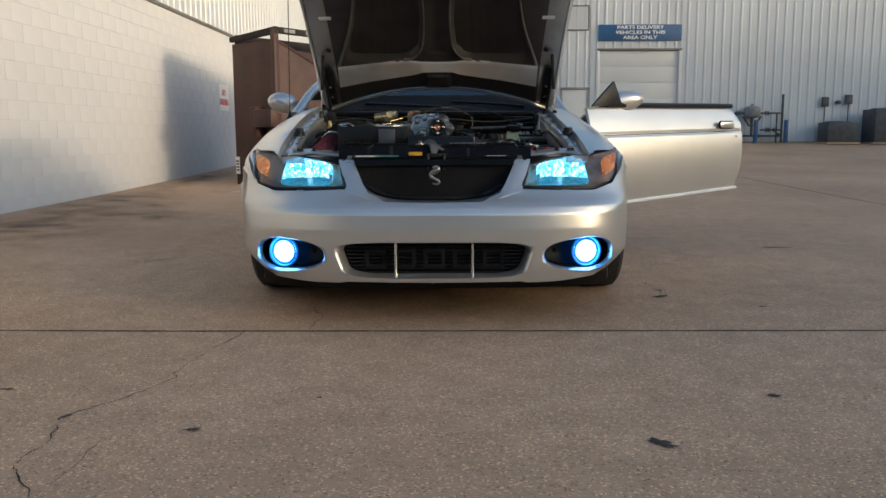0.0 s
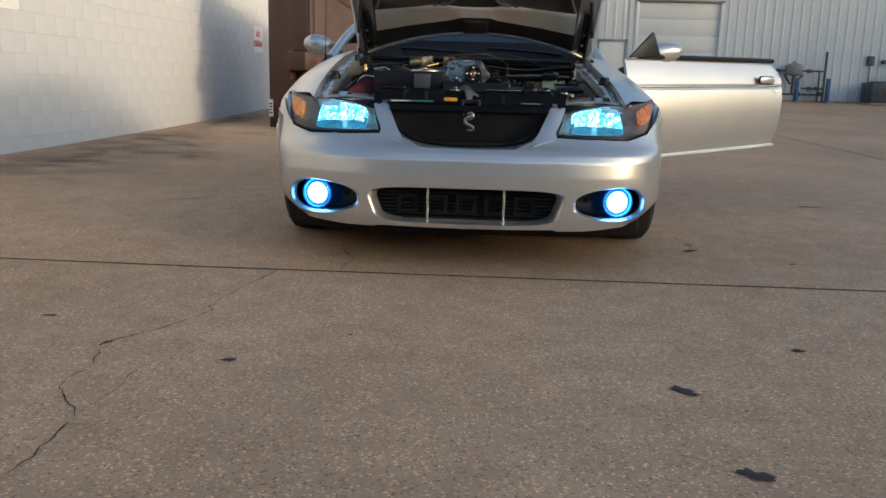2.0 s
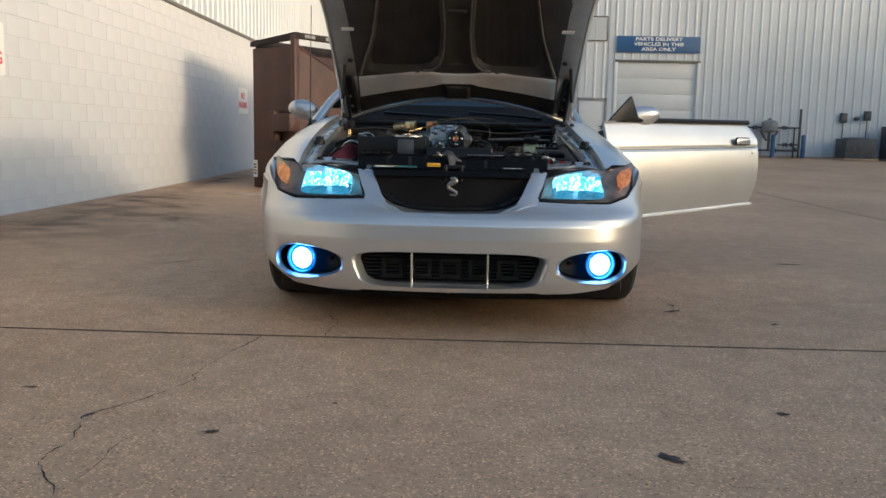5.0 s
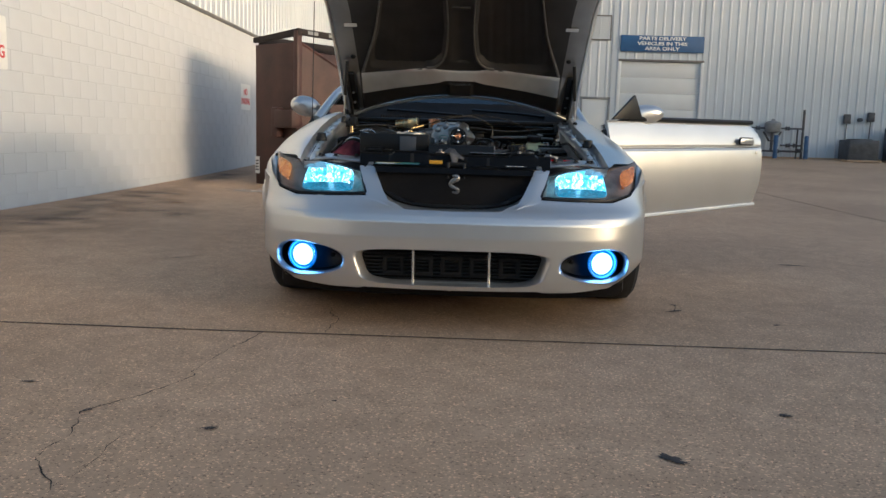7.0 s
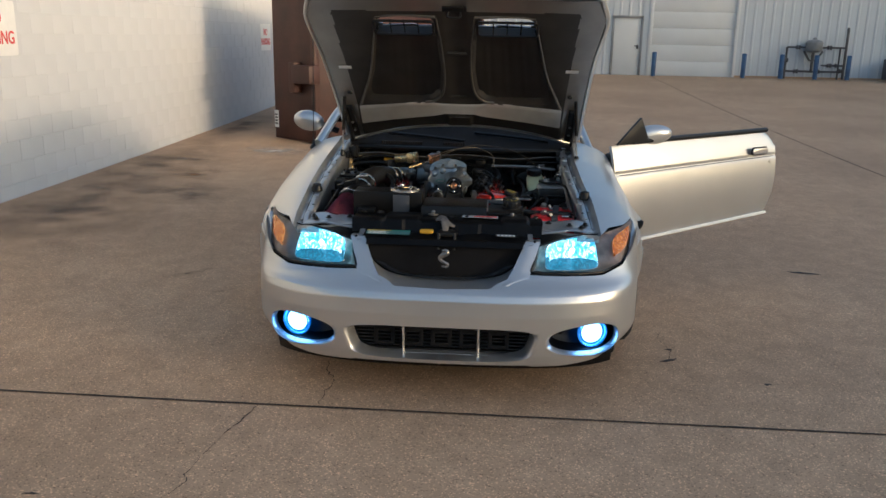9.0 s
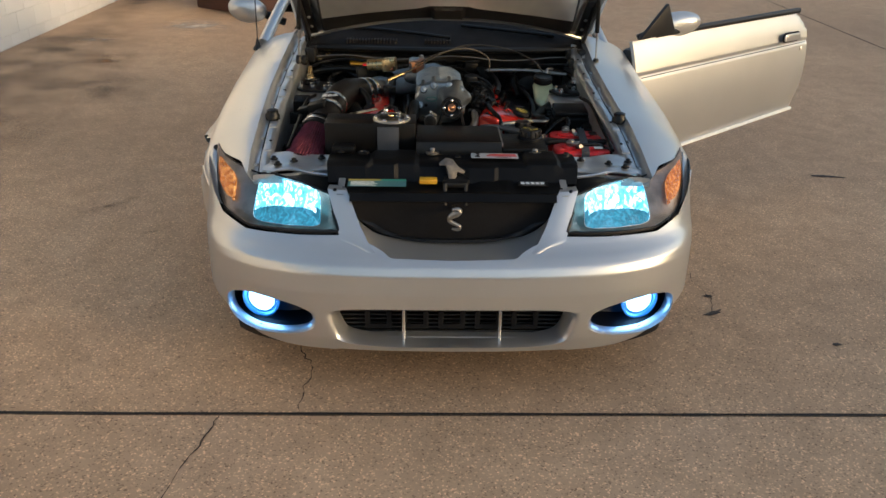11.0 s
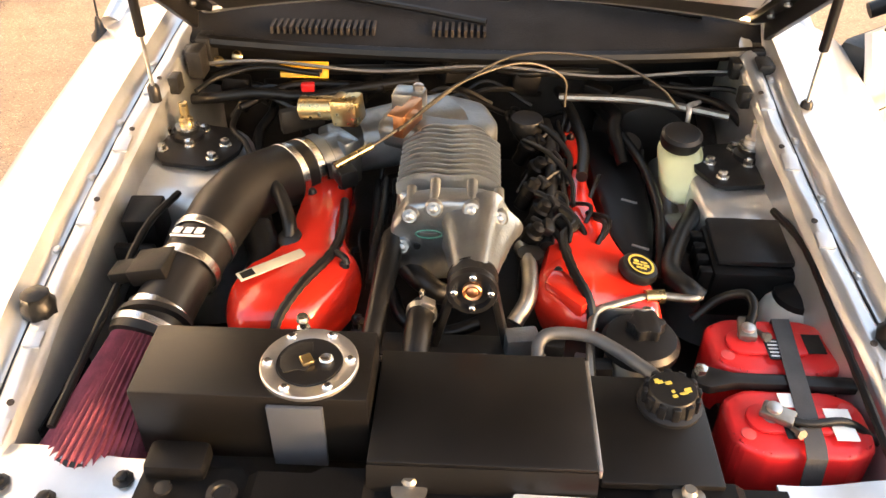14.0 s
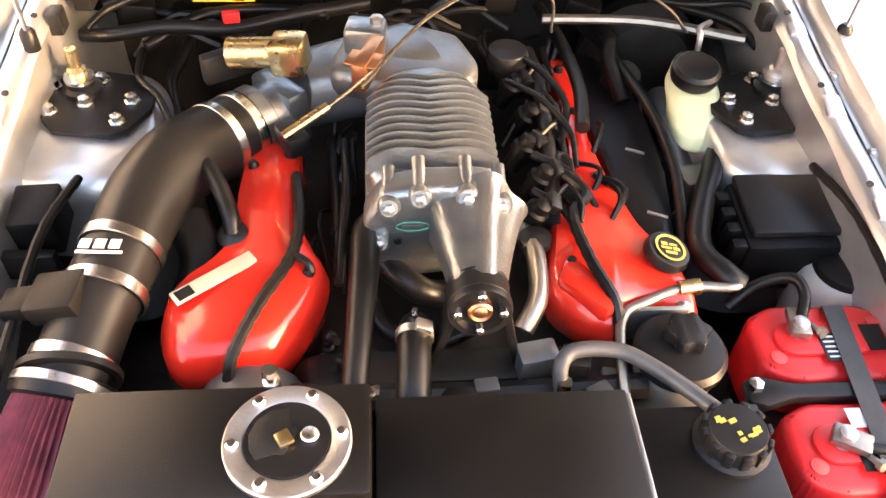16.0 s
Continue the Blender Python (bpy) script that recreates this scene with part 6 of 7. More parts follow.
# ---- air intake ----
fa, fb = Vector((-0.548, 0.708, 0.815)), Vector((-0.592, 0.495, 0.715))
fd = (fb - fa).normalized()
FM = frame_to(fa, fd.orthogonal(), fd)
pleats = bmesh.new()
N, rings = 96, []
for r, z in ((0.056, 0.0), (0.060, 0.012), (0.090, 0.235), (0.088, 0.245)):
    rings.append([pleats.verts.new(FM @ Vector(((r - (0.006 if k % 2 else 0)) * math.cos(2 * math.pi * k / N), (r - (0.006 if k % 2 else 0)) * math.sin(2 * math.pi * k / N), z))) for k in range(N)])
for a, b in zip(rings, rings[1:]):
    for k in range(N):
        pleats.faces.new((a[k], a[(k + 1) % N], b[(k + 1) % N], b[k]))
intake = part("air_filter", pleats, MAROON, car, "maroon pleated conical air filter", smooth=10)
part("filter_collar", lathe([(0.058, -0.02), (0.066, -0.018), (0.066, 0.006), (0.058, 0.010)], 36, FM, caps=False), RUBBER, intake)
part("filter_end", lathe([(0.088, 0.235), (0.086, 0.255), (0.03, 0.262)], 36, FM), RUBBER, intake)


def band(name, c, d, r, w, material, parent, label=""):
    m = frame_to(c, Vector(d).orthogonal(), d)
    b = part(name, lathe([(r, -w / 2), (r + 0.002, -w / 2 + 0.001), (r + 0.002, w / 2 - 0.001), (r, w / 2)], 36, m, caps=False), material, parent, label)
    part("clamp_screw", join(box(-0.009, 0.009, -0.012, 0.012, 0, 0.010, 0.002, m @ pose(0, 0, 0, 0, 0, 200) @ pose(r, 0, 0, 0, 90, 0))), STEEL, b)
    return b


path = [(-0.548, 0.708, 0.815), (-0.536, 0.765, 0.830), (-0.524, 0.82, 0.846), (-0.514, 0.855, 0.854), (-0.500, 0.918, 0.868), (-0.482, 1.01, 0.878), (-0.452, 1.095, 0.876), (-0.412, 1.165, 0.862), (-0.365, 1.225, 0.850), (-0.335, 1.255, 0.848)]
maf = part("mass_air_housing", tube(path[:4], 0.054, 32), BLACK, car, "black air meter housing")
part("sensor", join(box(-0.037, 0.037, -0.034, 0.034, 0.0, 0.035, 0.005, frame_to((-0.553, 0.815, 0.872), (1, -0.1, 0.25), (-0.25, 0, 1))), box(-0.085, -0.037, -0.022, 0.022, 0.0, 0.026, 0.004, frame_to((-0.553, 0.815, 0.872), (1, -0.1, 0.25), (-0.25, 0, 1)))), PLASTIC, maf, "boxy brown-black sensor")
part("flange", lathe([(0.054, -0.006), (0.068, -0.005), (0.068, 0.005), (0.054, 0.006)], 32, frame_to((-0.543, 0.735, 0.822), (1, 0, 0), (0.2, 1, 0.22)), caps=False), BLACK, maf)
elbow = part("intake_elbow", tube(path[4:], [0.057, 0.063, 0.067, 0.067, 0.065, 0.062], 36, 10), BLACK, car, "satin black curved intake pipe")
coup = part("coupler", tube([path[3], (-0.507, 0.887, 0.861), path[4]], 0.0575, 36), BLACK, elbow, "black silicone coupler with white print")
d1, d2 = (0.16, 1, 0.14), (0.2, 1, 0.1)
band("clamp", (-0.515, 0.850, 0.853), d1, 0.059, 0.020, CHROME, maf, "polished hose clamp")
band("clamp", (-0.501, 0.918, 0.868), d2, 0.060, 0.018, CHROME, elbow, "polished hose clamp")
band("clamp", (-0.541, 0.748, 0.826), (0.2, 1, 0.2), 0.057, 0.018, CHROME, maf)
band("clamp", (-0.548, 0.712, 0.816), (0.2, 1, 0.25), 0.0665, 0.014, CHROME, intake)
band("clamp", (-0.398, 1.184, 0.858), (0.62, 0.78, -0.1), 0.0668, 0.018, CHROME, elbow, "polished hose clamp")
band("clamp", (-0.366, 1.222, 0.851), (0.68, 0.73, -0.1), 0.0660, 0.018, CHROME, elbow, "polished hose clamp")
cm = frame_to((-0.508, 0.878, 0.9205), (1, -0.16, 0.10), (0, -0.1, 1))
for k in range(3):
    part("print_block", box(-0.033 + k * 0.022, -0.017 + k * 0.022, -0.004, 0.012, 0, 0.001, 0, cm), WHITE_PRINT, elbow)
part("print_line", box(-0.034, 0.034, -0.013, -0.008, 0, 0.001, 0, cm), WHITE_PRINT, elbow)
part("breather_hose", tube([(-0.440, 1.105, 0.885), (-0.405, 1.085, 0.895), (-0.372, 1.03, 0.890), (-0.353, 0.985, 0.870), (-0.350, 0.968, 0.850)], 0.014, 10), RUBBER, elbow)
part("drop_hose", tube([(-0.43, 1.02, 0.83), (-0.40, 0.95, 0.80), (-0.42, 0.88, 0.77)], 0.035, 12), RUBBER, elbow)
tb = part("throttle_body", join(lathe([(0.064, -0.02), (0.064, 0.004), (0.056, 0.006), (0.056, 0.05)], 32, frame_to((-0.338, 1.252, 0.850), (0, 0, 1), (0.72, 0.68, -0.02))), box(-0.055, 0.055, -0.055, 0.055, 0.03, 0.075, 0.010, frame_to((-0.338, 1.252, 0.850), (0, 0, 1), (0.72, 0.68, -0.02)))), ALU, car, "cast aluminium throttle body")
idle = part("idle_valve", rod((-0.375, 1.29, 0.962), (-0.295, 1.275, 0.972), 0.026, 20), BRASS, tb, "gold-coloured idle valve")
part("idle_valve_end", box(-0.03, 0.03, -0.03, 0.03, -0.03, 0.03, 0.008, frame_to((-0.272, 1.270, 0.972), (1, -0.2, 0.1), (0, 0, 1))), BRASS, idle)
part("throttle_lever", box(-0.05, 0.05, -0.012, 0.012, -0.035, 0.02, 0.006, pose(-0.385, 1.32, 0.93, 0, 0, 30)), DARK, tb)
part("sensor_plug", box(-0.02, 0.02, -0.03, 0.03, -0.02, 0.02, 0.006, pose(-0.27, 1.165, 0.875, 0, 0, 30)), BLACK, tb)


def plenum(u, v):
    a = u * 2 * math.pi
    c = Vector((-0.275, 1.315, 0.865)).lerp(Vector((-0.055, 1.345, 0.905)), v)
    w, h = 0.060 + 0.055 * v, 0.058 - 0.004 * v
    dx, dz = math.copysign(abs(math.cos(a)) ** 0.6, math.cos(a)), math.copysign(abs(math.sin(a)) ** 0.6, math.sin(a))
    return c + Vector((-0.5, 0.86, 0)) * dx * w * (1 - 0.3 * v) + Vector((0.15, 0.1, 1)) * dz * h


pln = part("inlet_plenum", sheet(28, 10, plenum), ALU_DULL, car, "cast aluminium inlet duct")
part("plenum_top", prism([(-0.215, 1.27), (-0.10, 1.225), (0.035, 1.225), (0.055, 1.29), (0.025, 1.385), (-0.06, 1.425), (-0.19, 1.385)], 0.88, 0.944, 0.022, None, 3), ALU_DULL, pln)
part("boss", box(-0.035, 0.035, -0.028, 0.028, 0, 0.05, 0.008, pose(-0.145, 1.335, 0.94, 0, 0, -10)), ALU, pln)
part("boss_bolt", lathe([(0.012, 0), (0.012, 0.012), (0.006, 0.015)], 6, pose(-0.125, 1.335, 0.99)), STEEL, pln)
part("cable_bracket", join(box(-0.012, 0.012, -0.05, 0.05, 0, 0.05, 0.003, pose(-0.140, 1.235, 0.95, 0, 0, -20)), box(-0.035, 0.02, -0.022, 0.022, 0.05, 0.056, 0.002, pose(-0.140, 1.215, 0.94, 0, 0, -20))), COPPER, pln, "copper-coloured cable bracket")

# ---- supercharger ----
sc = part("supercharger", prism([(-0.143, 0.985), (0.052, 0.985), (0.055, 1.12), (0.045, 1.20), (0.02, 1.26), (-0.03, 1.285), (-0.10, 1.27), (-0.143, 1.20)], 0.78, 0.946, 0.022, None, 3), ALU, car, "cast aluminium supercharger with cooling fins")
for k in range(11):
    y = 1.003 + 0.0195 * k
    half = 0.099 - max(0, k - 8) * 0.012

    def fin(u, v, y=y, half=half):
        x = -0.045 + (u * 2 - 1) * half
        wave = 0.009 * abs(math.sin(u * math.pi * 1.5 + 0.8)) - 0.004
        top = 0.978 - 0.024 * abs(u * 2 - 1) ** 4
        return (x, y + wave + 0.006 * v, 0.935 + (top - 0.935) * v)

    part("fin", sheet(18, 2, fin, 0.0065), ALU, sc, smooth=30)
part("fin_side", box(-0.148, -0.14, 1.0, 1.20, 0.80, 0.90, 0.004), ALU, sc)
part("front_plate", prism([(-0.150, 0.800), (-0.150, 0.905), (-0.120, 0.955), (-0.06, 0.968), (0.02, 0.968), (0.058, 0.950), (0.072, 0.90), (0.070, 0.83), (0.02, 0.79), (-0.09, 0.78)], -0.985, -0.930, 0.012, Matrix.Rotation(radians(90), 4, "X"), 3), ALU, sc)
for x, z in ((-0.112, 0.935), (-0.068, 0.952), (0.0, 0.952), (0.050, 0.935), (-0.128, 0.865), (0.056, 0.865)):
    part("plate_boss", join(lathe([(0.017, 0.0), (0.017, 0.012), (0.013, 0.018)], 16, pose(x, 0.935, z, 68)), lathe([(0.008, 0.018), (0.008, 0.026), (0.004, 0.028)], 6, pose(x, 0.935, z, 68))), ALU, sc)
    part("plate_rib", rod((x, 0.99, z + 0.022), (x, 0.94, z + 0.006), 0.010, 10), ALU, sc)


def snout(u, v):
    a = u * 2 * math.pi
    c = Vector((0.012, 0.955, 0.895)).lerp(Vector((0.006, 0.792, 0.903)), v)
    r = 0.078 - 0.040 * v ** 0.7
    flute = 1 + 0.10 * math.cos(a * 5) * (1 - v * 0.6)
    return c + Vector((math.cos(a) * r * flute, 0, math.sin(a) * r * flute))


part("snout", sheet(60, 16, snout), ALU, sc, "tapered ribbed drive snout", smooth=60)
PM = frame_to((0.006, 0.756, 0.902), (1, 0, 0), (0, -0.98, 0.10))
pul = part("pulley", lathe([(0.030, -0.052), (0.043, -0.050), (0.043, -0.012), (0.044, -0.002), (0.042, 0.002), (0.034, 0.002), (0.031, -0.008), (0.020, -0.008)], 40, PM), BLACK, sc, "black drive pulley with four bright bolts")
for k in (0, 8):
    part("pulley_groove", lathe([(0.0435, -0.046 + k * 0.0042), (0.0445, -0.044 + k * 0.0042), (0.0435, -0.042 + k * 0.0042)], 32, PM, caps=False), RUBBER, pul)
for k in range(4):
    a = radians(90 * k)
    part("pulley_bolt", lathe([(0.0065, -0.006), (0.0065, 0.006), (0.004, 0.008)], 12, PM @ pose(0.031 * math.cos(a), 0.031 * math.sin(a), 0)), CHROME, pul)
part("pulley_hub", lathe([(0.017, -0.008), (0.017, 0.0), (0.014, 0.003), (0.010, 0.001), (0.006, 0.004), (0.0, 0.004)], 24, PM), COPPER, pul, "copper-coloured hub")
part("stud_mark", lathe([(0.007, 0), (0.006, 0.004)], 12, pose(-0.100, 0.928, 0.868, 90)), BLACK, sc)
bm_ = frame_to((-0.078, 0.9285, 0.895), (1, 0, 0), (0, -1, 0))
part("cast_logo", tube([bm_ @ Vector((0.024 * math.cos(a), 0.009 * math.sin(a), 0)) for a in [k * math.pi / 8 for k in range(17)]], 0.0012, 6, 2), GREEN_PRINT, sc)
part("cast_line", box(-0.016, 0.016, -0.003, 0.003, 0, 0.001, 0, bm_), STEEL, sc)

# ---- engine ----
block = part("engine_block", box(-0.30, 0.30, 0.80, 1.58, 0.46, 0.69, 0.03), DARK, car, "dark grimy engine block below the covers")
part("front_cover", prism(rounded(0.52, 0.26, 0.05), 0, 0.06, 0.01, pose(0.0, 0.80, 0.64, 90)), DARK, block)


def dome_cover(outline, z_edge, z_top, inset, tilt, cx):
    """A rounded cover on an outline: skirt, shoulder and crown, leaning sideways."""
    n = len(outline)
    mx, my = sum(p[0] for p in outline) / n, sum(p[1] for p in outline) / n
    line = smooth_line([(*p, 0) for p in outline] + [(*outline[0], 0)], 4)[:-1]
    bm = bmesh.new()
    rings = []
    for k, z in ((0.90, z_edge - 0.05), (1.0, z_edge), (0.985, z_edge + (z_top - z_edge) * 0.45), (1 - inset * 0.45, z_edge + (z_top - z_edge) * 0.85), (1 - inset, z_top), (0.35, z_top + 0.006)):
        rings.append([bm.verts.new((mx + (p.x - mx) * k, my + (p.y - my) * (k if k > 0.5 else 0.6), z + tilt * (p.x - cx) * (1 if z > z_edge - 0.05 else 0))) for p in line])
    for a, b in zip(rings, rings[1:]):
        for i in range(len(line)):
            j = (i + 1) % len(line)
            bm.faces.new((a[i], a[j], b[j], b[i]))
    bm.faces.new(rings[-1])
    return bm


CL = [(-0.352, 1.235), (-0.264, 1.225), (-0.250, 1.03), (-0.224, 0.945), (-0.204, 0.905), (-0.211, 0.862), (-0.240, 0.800), (-0.282, 0.748), (-0.340, 0.738), (-0.408, 0.740), (-0.438, 0.786), (-0.444, 0.835), (-0.430, 0.884), (-0.390, 0.924), (-0.356, 0.99), (-0.360, 1.10)]
cl = part("cam_cover", dome_cover(CL, 0.785, 0.846, 0.20, 0.06, -0.33), RED, car, "glossy red painted cam cover")
part("cover_plate", box(-0.066, 0.066, -0.014, 0.014, 0, 0.0025, 0.001, frame_to((-0.366, 0.876, 0.851), (0.80, 0.60, 0.02), (-0.06, 0, 1))), PLATE, cl, "cream label plate with dark print")
part("plate_print", box(-0.060, -0.035, -0.010, 0.010, 0.0025, 0.003, 0, frame_to((-0.366, 0.876, 0.851), (0.80, 0.60, 0.02), (-0.06, 0, 1))), BLACK, cl)
part("plug_harness", tube([(-0.262, 1.10, 0.850), (-0.250, 0.985, 0.862), (-0.257, 0.904, 0.864), (-0.299, 0.813, 0.858), (-0.329, 0.745, 0.835), (-0.335, 0.72, 0.80)], 0.0085, 8, 8, 0.0015), RUBBER, cl, "corrugated black loom across the cover")
part("harness_clip", tube([(-0.252, 0.905, 0.866), (-0.232, 0.888, 0.866), (-0.226, 0.880, 0.855)], 0.006, 8), RUBBER, cl)
for x, y in ((-0.334, 1.126), (-0.275, 1.15), (-0.232, 0.882)):
    part("cover_bolt", lathe([(0.010, 0), (0.010, 0.004), (0.006, 0.012)], 8, pose(x, y, 0.848)), BLACK, cl)
part("filler_pocket", lathe([(0.024, -0.02), (0.024, 0.006), (0.016, 0.012)], 20, pose(-0.350, 0.968, 0.846, 20, -15, 0)), BLACK, cl)
CR = [(0.212, 1.52), (0.246, 1.50), (0.252, 1.40), (0.252, 1.25), (0.264, 1.13), (0.280, 1.06), (0.302, 0.975), (0.338, 0.900), (0.354, 0.852), (0.345, 0.816), (0.276, 0.834), (0.232, 0.814), (0.202, 0.788), (0.128, 0.857), (0.126, 0.913), (0.148, 1.01), (0.168, 1.075), (0.198, 1.16), (0.208, 1.36)]
cr = part("cam_cover", dome_cover(CR, 0.772, 0.830, 0.18, -0.05, 0.24), RED, car, "glossy red painted cam cover")
part("plug_harness", tube([(0.165, 1.10, 0.86), (0.205, 1.03, 0.862), (0.178, 0.985, 0.856), (0.190, 0.892, 0.852), (0.214, 0.826, 0.838), (0.222, 0.79, 0.80)], 0.009, 8, 8, 0.0015), RUBBER, cr)
for x, y in ((0.228, 1.42), (0.232, 1.28), (0.242, 1.10), (0.165, 0.905)):
    part("cover_bolt", lathe([(0.010, 0), (0.010, 0.004), (0.006, 0.012)], 8, pose(x, y, 0.832)), BLACK, cr)
part("cover_shelf", prism([(0.135, 0.87), (0.20, 0.80), (0.226, 0.822), (0.205, 0.875), (0.160, 0.925)], 0.80, 0.842, 0.012), RED, cr)
coil = part("coil_cover", prism([(0.268, 1.56), (0.370, 1.55), (0.398, 1.32), (0.394, 1.17), (0.376, 1.04), (0.350, 0.962), (0.318, 0.985), (0.288, 1.10), (0.272, 1.30)], 0.66, 0.790, 0.020), BLACK, car, "satin black coil cover")
for y in (1.05, 1.22):
    part("cover_slot", box(-0.018, 0.018, -0.003, 0.003, 0, 0.002, 0, pose(0.345, y, 0.790, 0, 0, -25)), STEEL, coil)
oc = part("oil_filler_cap", lathe([(0.036, 0), (0.038, 0.008), (0.034, 0.018), (0.0, 0.020)], 28, pose(0.312, 0.916, 0.832, 4, 16, 0)), BLACK, cr, "black oil cap with a yellow ring")
part("cap_ring", lathe([(0.022, 0.0202), (0.026, 0.0208), (0.026, 0.0215), (0.022, 0.0212)], 28, pose(0.312, 0.916, 0.832, 4, 16, 0), caps=False), YELLOW_PRINT, oc)
for a, b, c, d in ((-0.014, -0.004, 0.004, 0.010), (0.0, 0.013, 0.005, 0.009), (-0.016, 0.002, -0.003, 0.001), (0.005, 0.016, -0.004, 0.002), (-0.010, 0.010, -0.012, -0.007)):
    part("cap_mark", box(a, b, c, d, 0.020, 0.021, 0, pose(0.312, 0.916, 0.832, 4, 16, 0)), YELLOW_PRINT, oc)

# fuel rail, injectors and looms between the supercharger and the covers
rail = part("fuel_rail", tube([(0.150, 0.99, 0.83), (0.165, 1.15, 0.85), (0.175, 1.35, 0.855), (0.17, 1.46, 0.85)], 0.014, 10), DARK, car, "dark fuel rail with injector plugs")
for k, y in enumerate((1.0, 1.08, 1.16, 1.25, 1.34)):
    inj = part("injector_plug", lathe([(0.012, -0.05), (0.017, -0.045), (0.017, -0.012), (0.021, -0.010), (0.021, 0.006), (0.015, 0.010), (0.013, 0.024), (0.006, 0.028)], 18, pose(0.122 + 0.018 * (k % 2), y, 0.852, 14 - 9 * (k % 3), 24, 0)), PLASTIC, rail)
    part("plug_clip", box(-0.011, 0.011, -0.016, 0.016, -0.008, 0.012, 0.003, pose(0.148 + 0.018 * (k % 2), y + 0.008, 0.862, 10, 30, 20 * (k % 3))), BLACK, inj)
    part("pigtail", tube([(0.150 + 0.018 * (k % 2), y + 0.012, 0.866), (0.175, y + 0.035, 0.874), (0.192, y + 0.02 * (k % 3), 0.868), (0.188, y - 0.03, 0.856)], 0.0042, 8, 8, 0.0008), RUBBER, inj)
    part("connector", box(-0.010, 0.010, -0.016, 0.016, -0.014, 0.010, 0.003, pose(0.182, y + 0.035, 0.848, 0, -20, 30)), PLASTIC, rail)
part("damper_can", lathe([(0.038, 0), (0.040, 0.02), (0.036, 0.03), (0.0, 0.032)], 24, pose(0.120, 1.40, 0.865)), DARK, rail)
for pts, r, rb in (
    ([(0.10, 1.45, 0.86), (0.16, 1.36, 0.89), (0.21, 1.27, 0.87), (0.20, 1.20, 0.84)], 0.006, 0.001),
    ([(0.11, 1.32, 0.88), (0.16, 1.25, 0.89), (0.205, 1.18, 0.87), (0.21, 1.12, 0.84)], 0.005, 0.001),
    ([(0.13, 1.12, 0.87), (0.19, 1.08, 0.86), (0.225, 1.02, 0.83), (0.20, 0.955, 0.81), (0.165, 0.97, 0.81)], 0.007, 0.001),
    ([(0.12, 1.04, 0.86), (0.17, 1.0, 0.85), (0.20, 0.93, 0.82), (0.21, 0.85, 0.77)], 0.008, 0.0),
    ([(0.205, 1.58, 0.88), (0.235, 1.45, 0.872), (0.246, 1.32, 0.865), (0.232, 1.20, 0.862)], 0.013, 0.0),
    ([(0.30, 1.58, 0.84), (0.335, 1.48, 0.84), (0.380, 1.32, 0.83), (0.395, 1.17, 0.815), (0.385, 1.05, 0.80), (0.375, 0.97, 0.77)], 0.010, 0.001),
    ([(0.56, 1.56, 0.86), (0.54, 1.36, 0.83), (0.48, 1.18, 0.81), (0.418, 1.05, 0.81), (0.385, 0.95, 0.81), (0.405, 0.885, 0.82), (0.425, 0.87, 0.81)], 0.020, 0.0),
    ([(-0.70, 1.50, 0.87), (-0.62, 1.45, 0.90), (-0.52, 1.46, 0.91), (-0.40, 1.47, 0.90), (-0.28, 1.50, 0.91), (-0.14, 1.53, 0.92)], 0.014, 0.0),
    ([(-0.66, 1.56, 0.90), (-0.55, 1.60, 0.92), (-0.40, 1.58, 0.92), (-0.20, 1.57, 0.93), (0.0, 1.58, 0.93)], 0.012, 0.0),
    ([(-0.56, 1.44, 0.88), (-0.46, 1.52, 0.90), (-0.33, 1.54, 0.90), (-0.22, 1.50, 0.91)], 0.010, 0.001),
    ([(-0.58, 1.50, 0.85), (-0.56, 1.36, 0.87), (-0.52, 1.31, 0.86), (-0.49, 1.25, 0.84)], 0.007, 0.0),
    ([(-0.60, 1.58, 0.88), (-0.48, 1.56, 0.86), (-0.42, 1.48, 0.84), (-0.40, 1.40, 0.84)], 0.011, 0.001),
    ([(-0.185, 1.20, 0.84), (-0.18, 1.08, 0.84), (-0.185, 0.98, 0.83), (-0.19, 0.90, 0.80)], 0.008, 0.001),
    ([(-0.21, 1.25, 0.80), (-0.20, 1.12, 0.80), (-0.195, 1.02, 0.79)], 0.012, 0.0),
    ([(0.05, 1.60, 0.92), (0.12, 1.56, 0.93), (0.20, 1.58, 0.93), (0.30, 1.60, 0.92)], 0.010, 0.0),
    ([(0.62, 1.42, 0.88), (0.58, 1.48, 0.90), (0.50, 1.54, 0.90), (0.42, 1.60, 0.90)], 0.010, 0.0),
    ([(0.70, 0.50, 0.80), (0.655, 0.62, 0.74), (0.645, 0.80, 0.74), (0.66, 0.95, 0.78), (0.64, 1.1, 0.84)], 0.008, 0.0),
):
    part("hose", tube(pts, r, 10, 8, rb), RUBBER, block)
for x, y, z, a in ((-0.60, 1.56, 0.88, 10), (-0.50, 1.58, 0.86, 30), (-0.20, 1.60, 0.90, 0), (0.12, 1.58, 0.90, 12), (0.30, 1.58, 0.87, -20), (-0.66, 1.60, 0.90, 5), (0.50, 1.60, 0.88, 8), (-0.06, 1.60, 0.92, 40)):
    part("connector", box(-0.035, 0.035, -0.022, 0.022, -0.03, 0.028, 0.008, pose(x, y, z, 0, 10, a)), PLASTIC, block)
part("red_connector", box(-0.016, 0.016, -0.010, 0.010, -0.010, 0.010, 0.003, pose(-0.40, 1.475, 0.922, 0, 0, 10)), RED_PLASTIC, block, "small red plug")
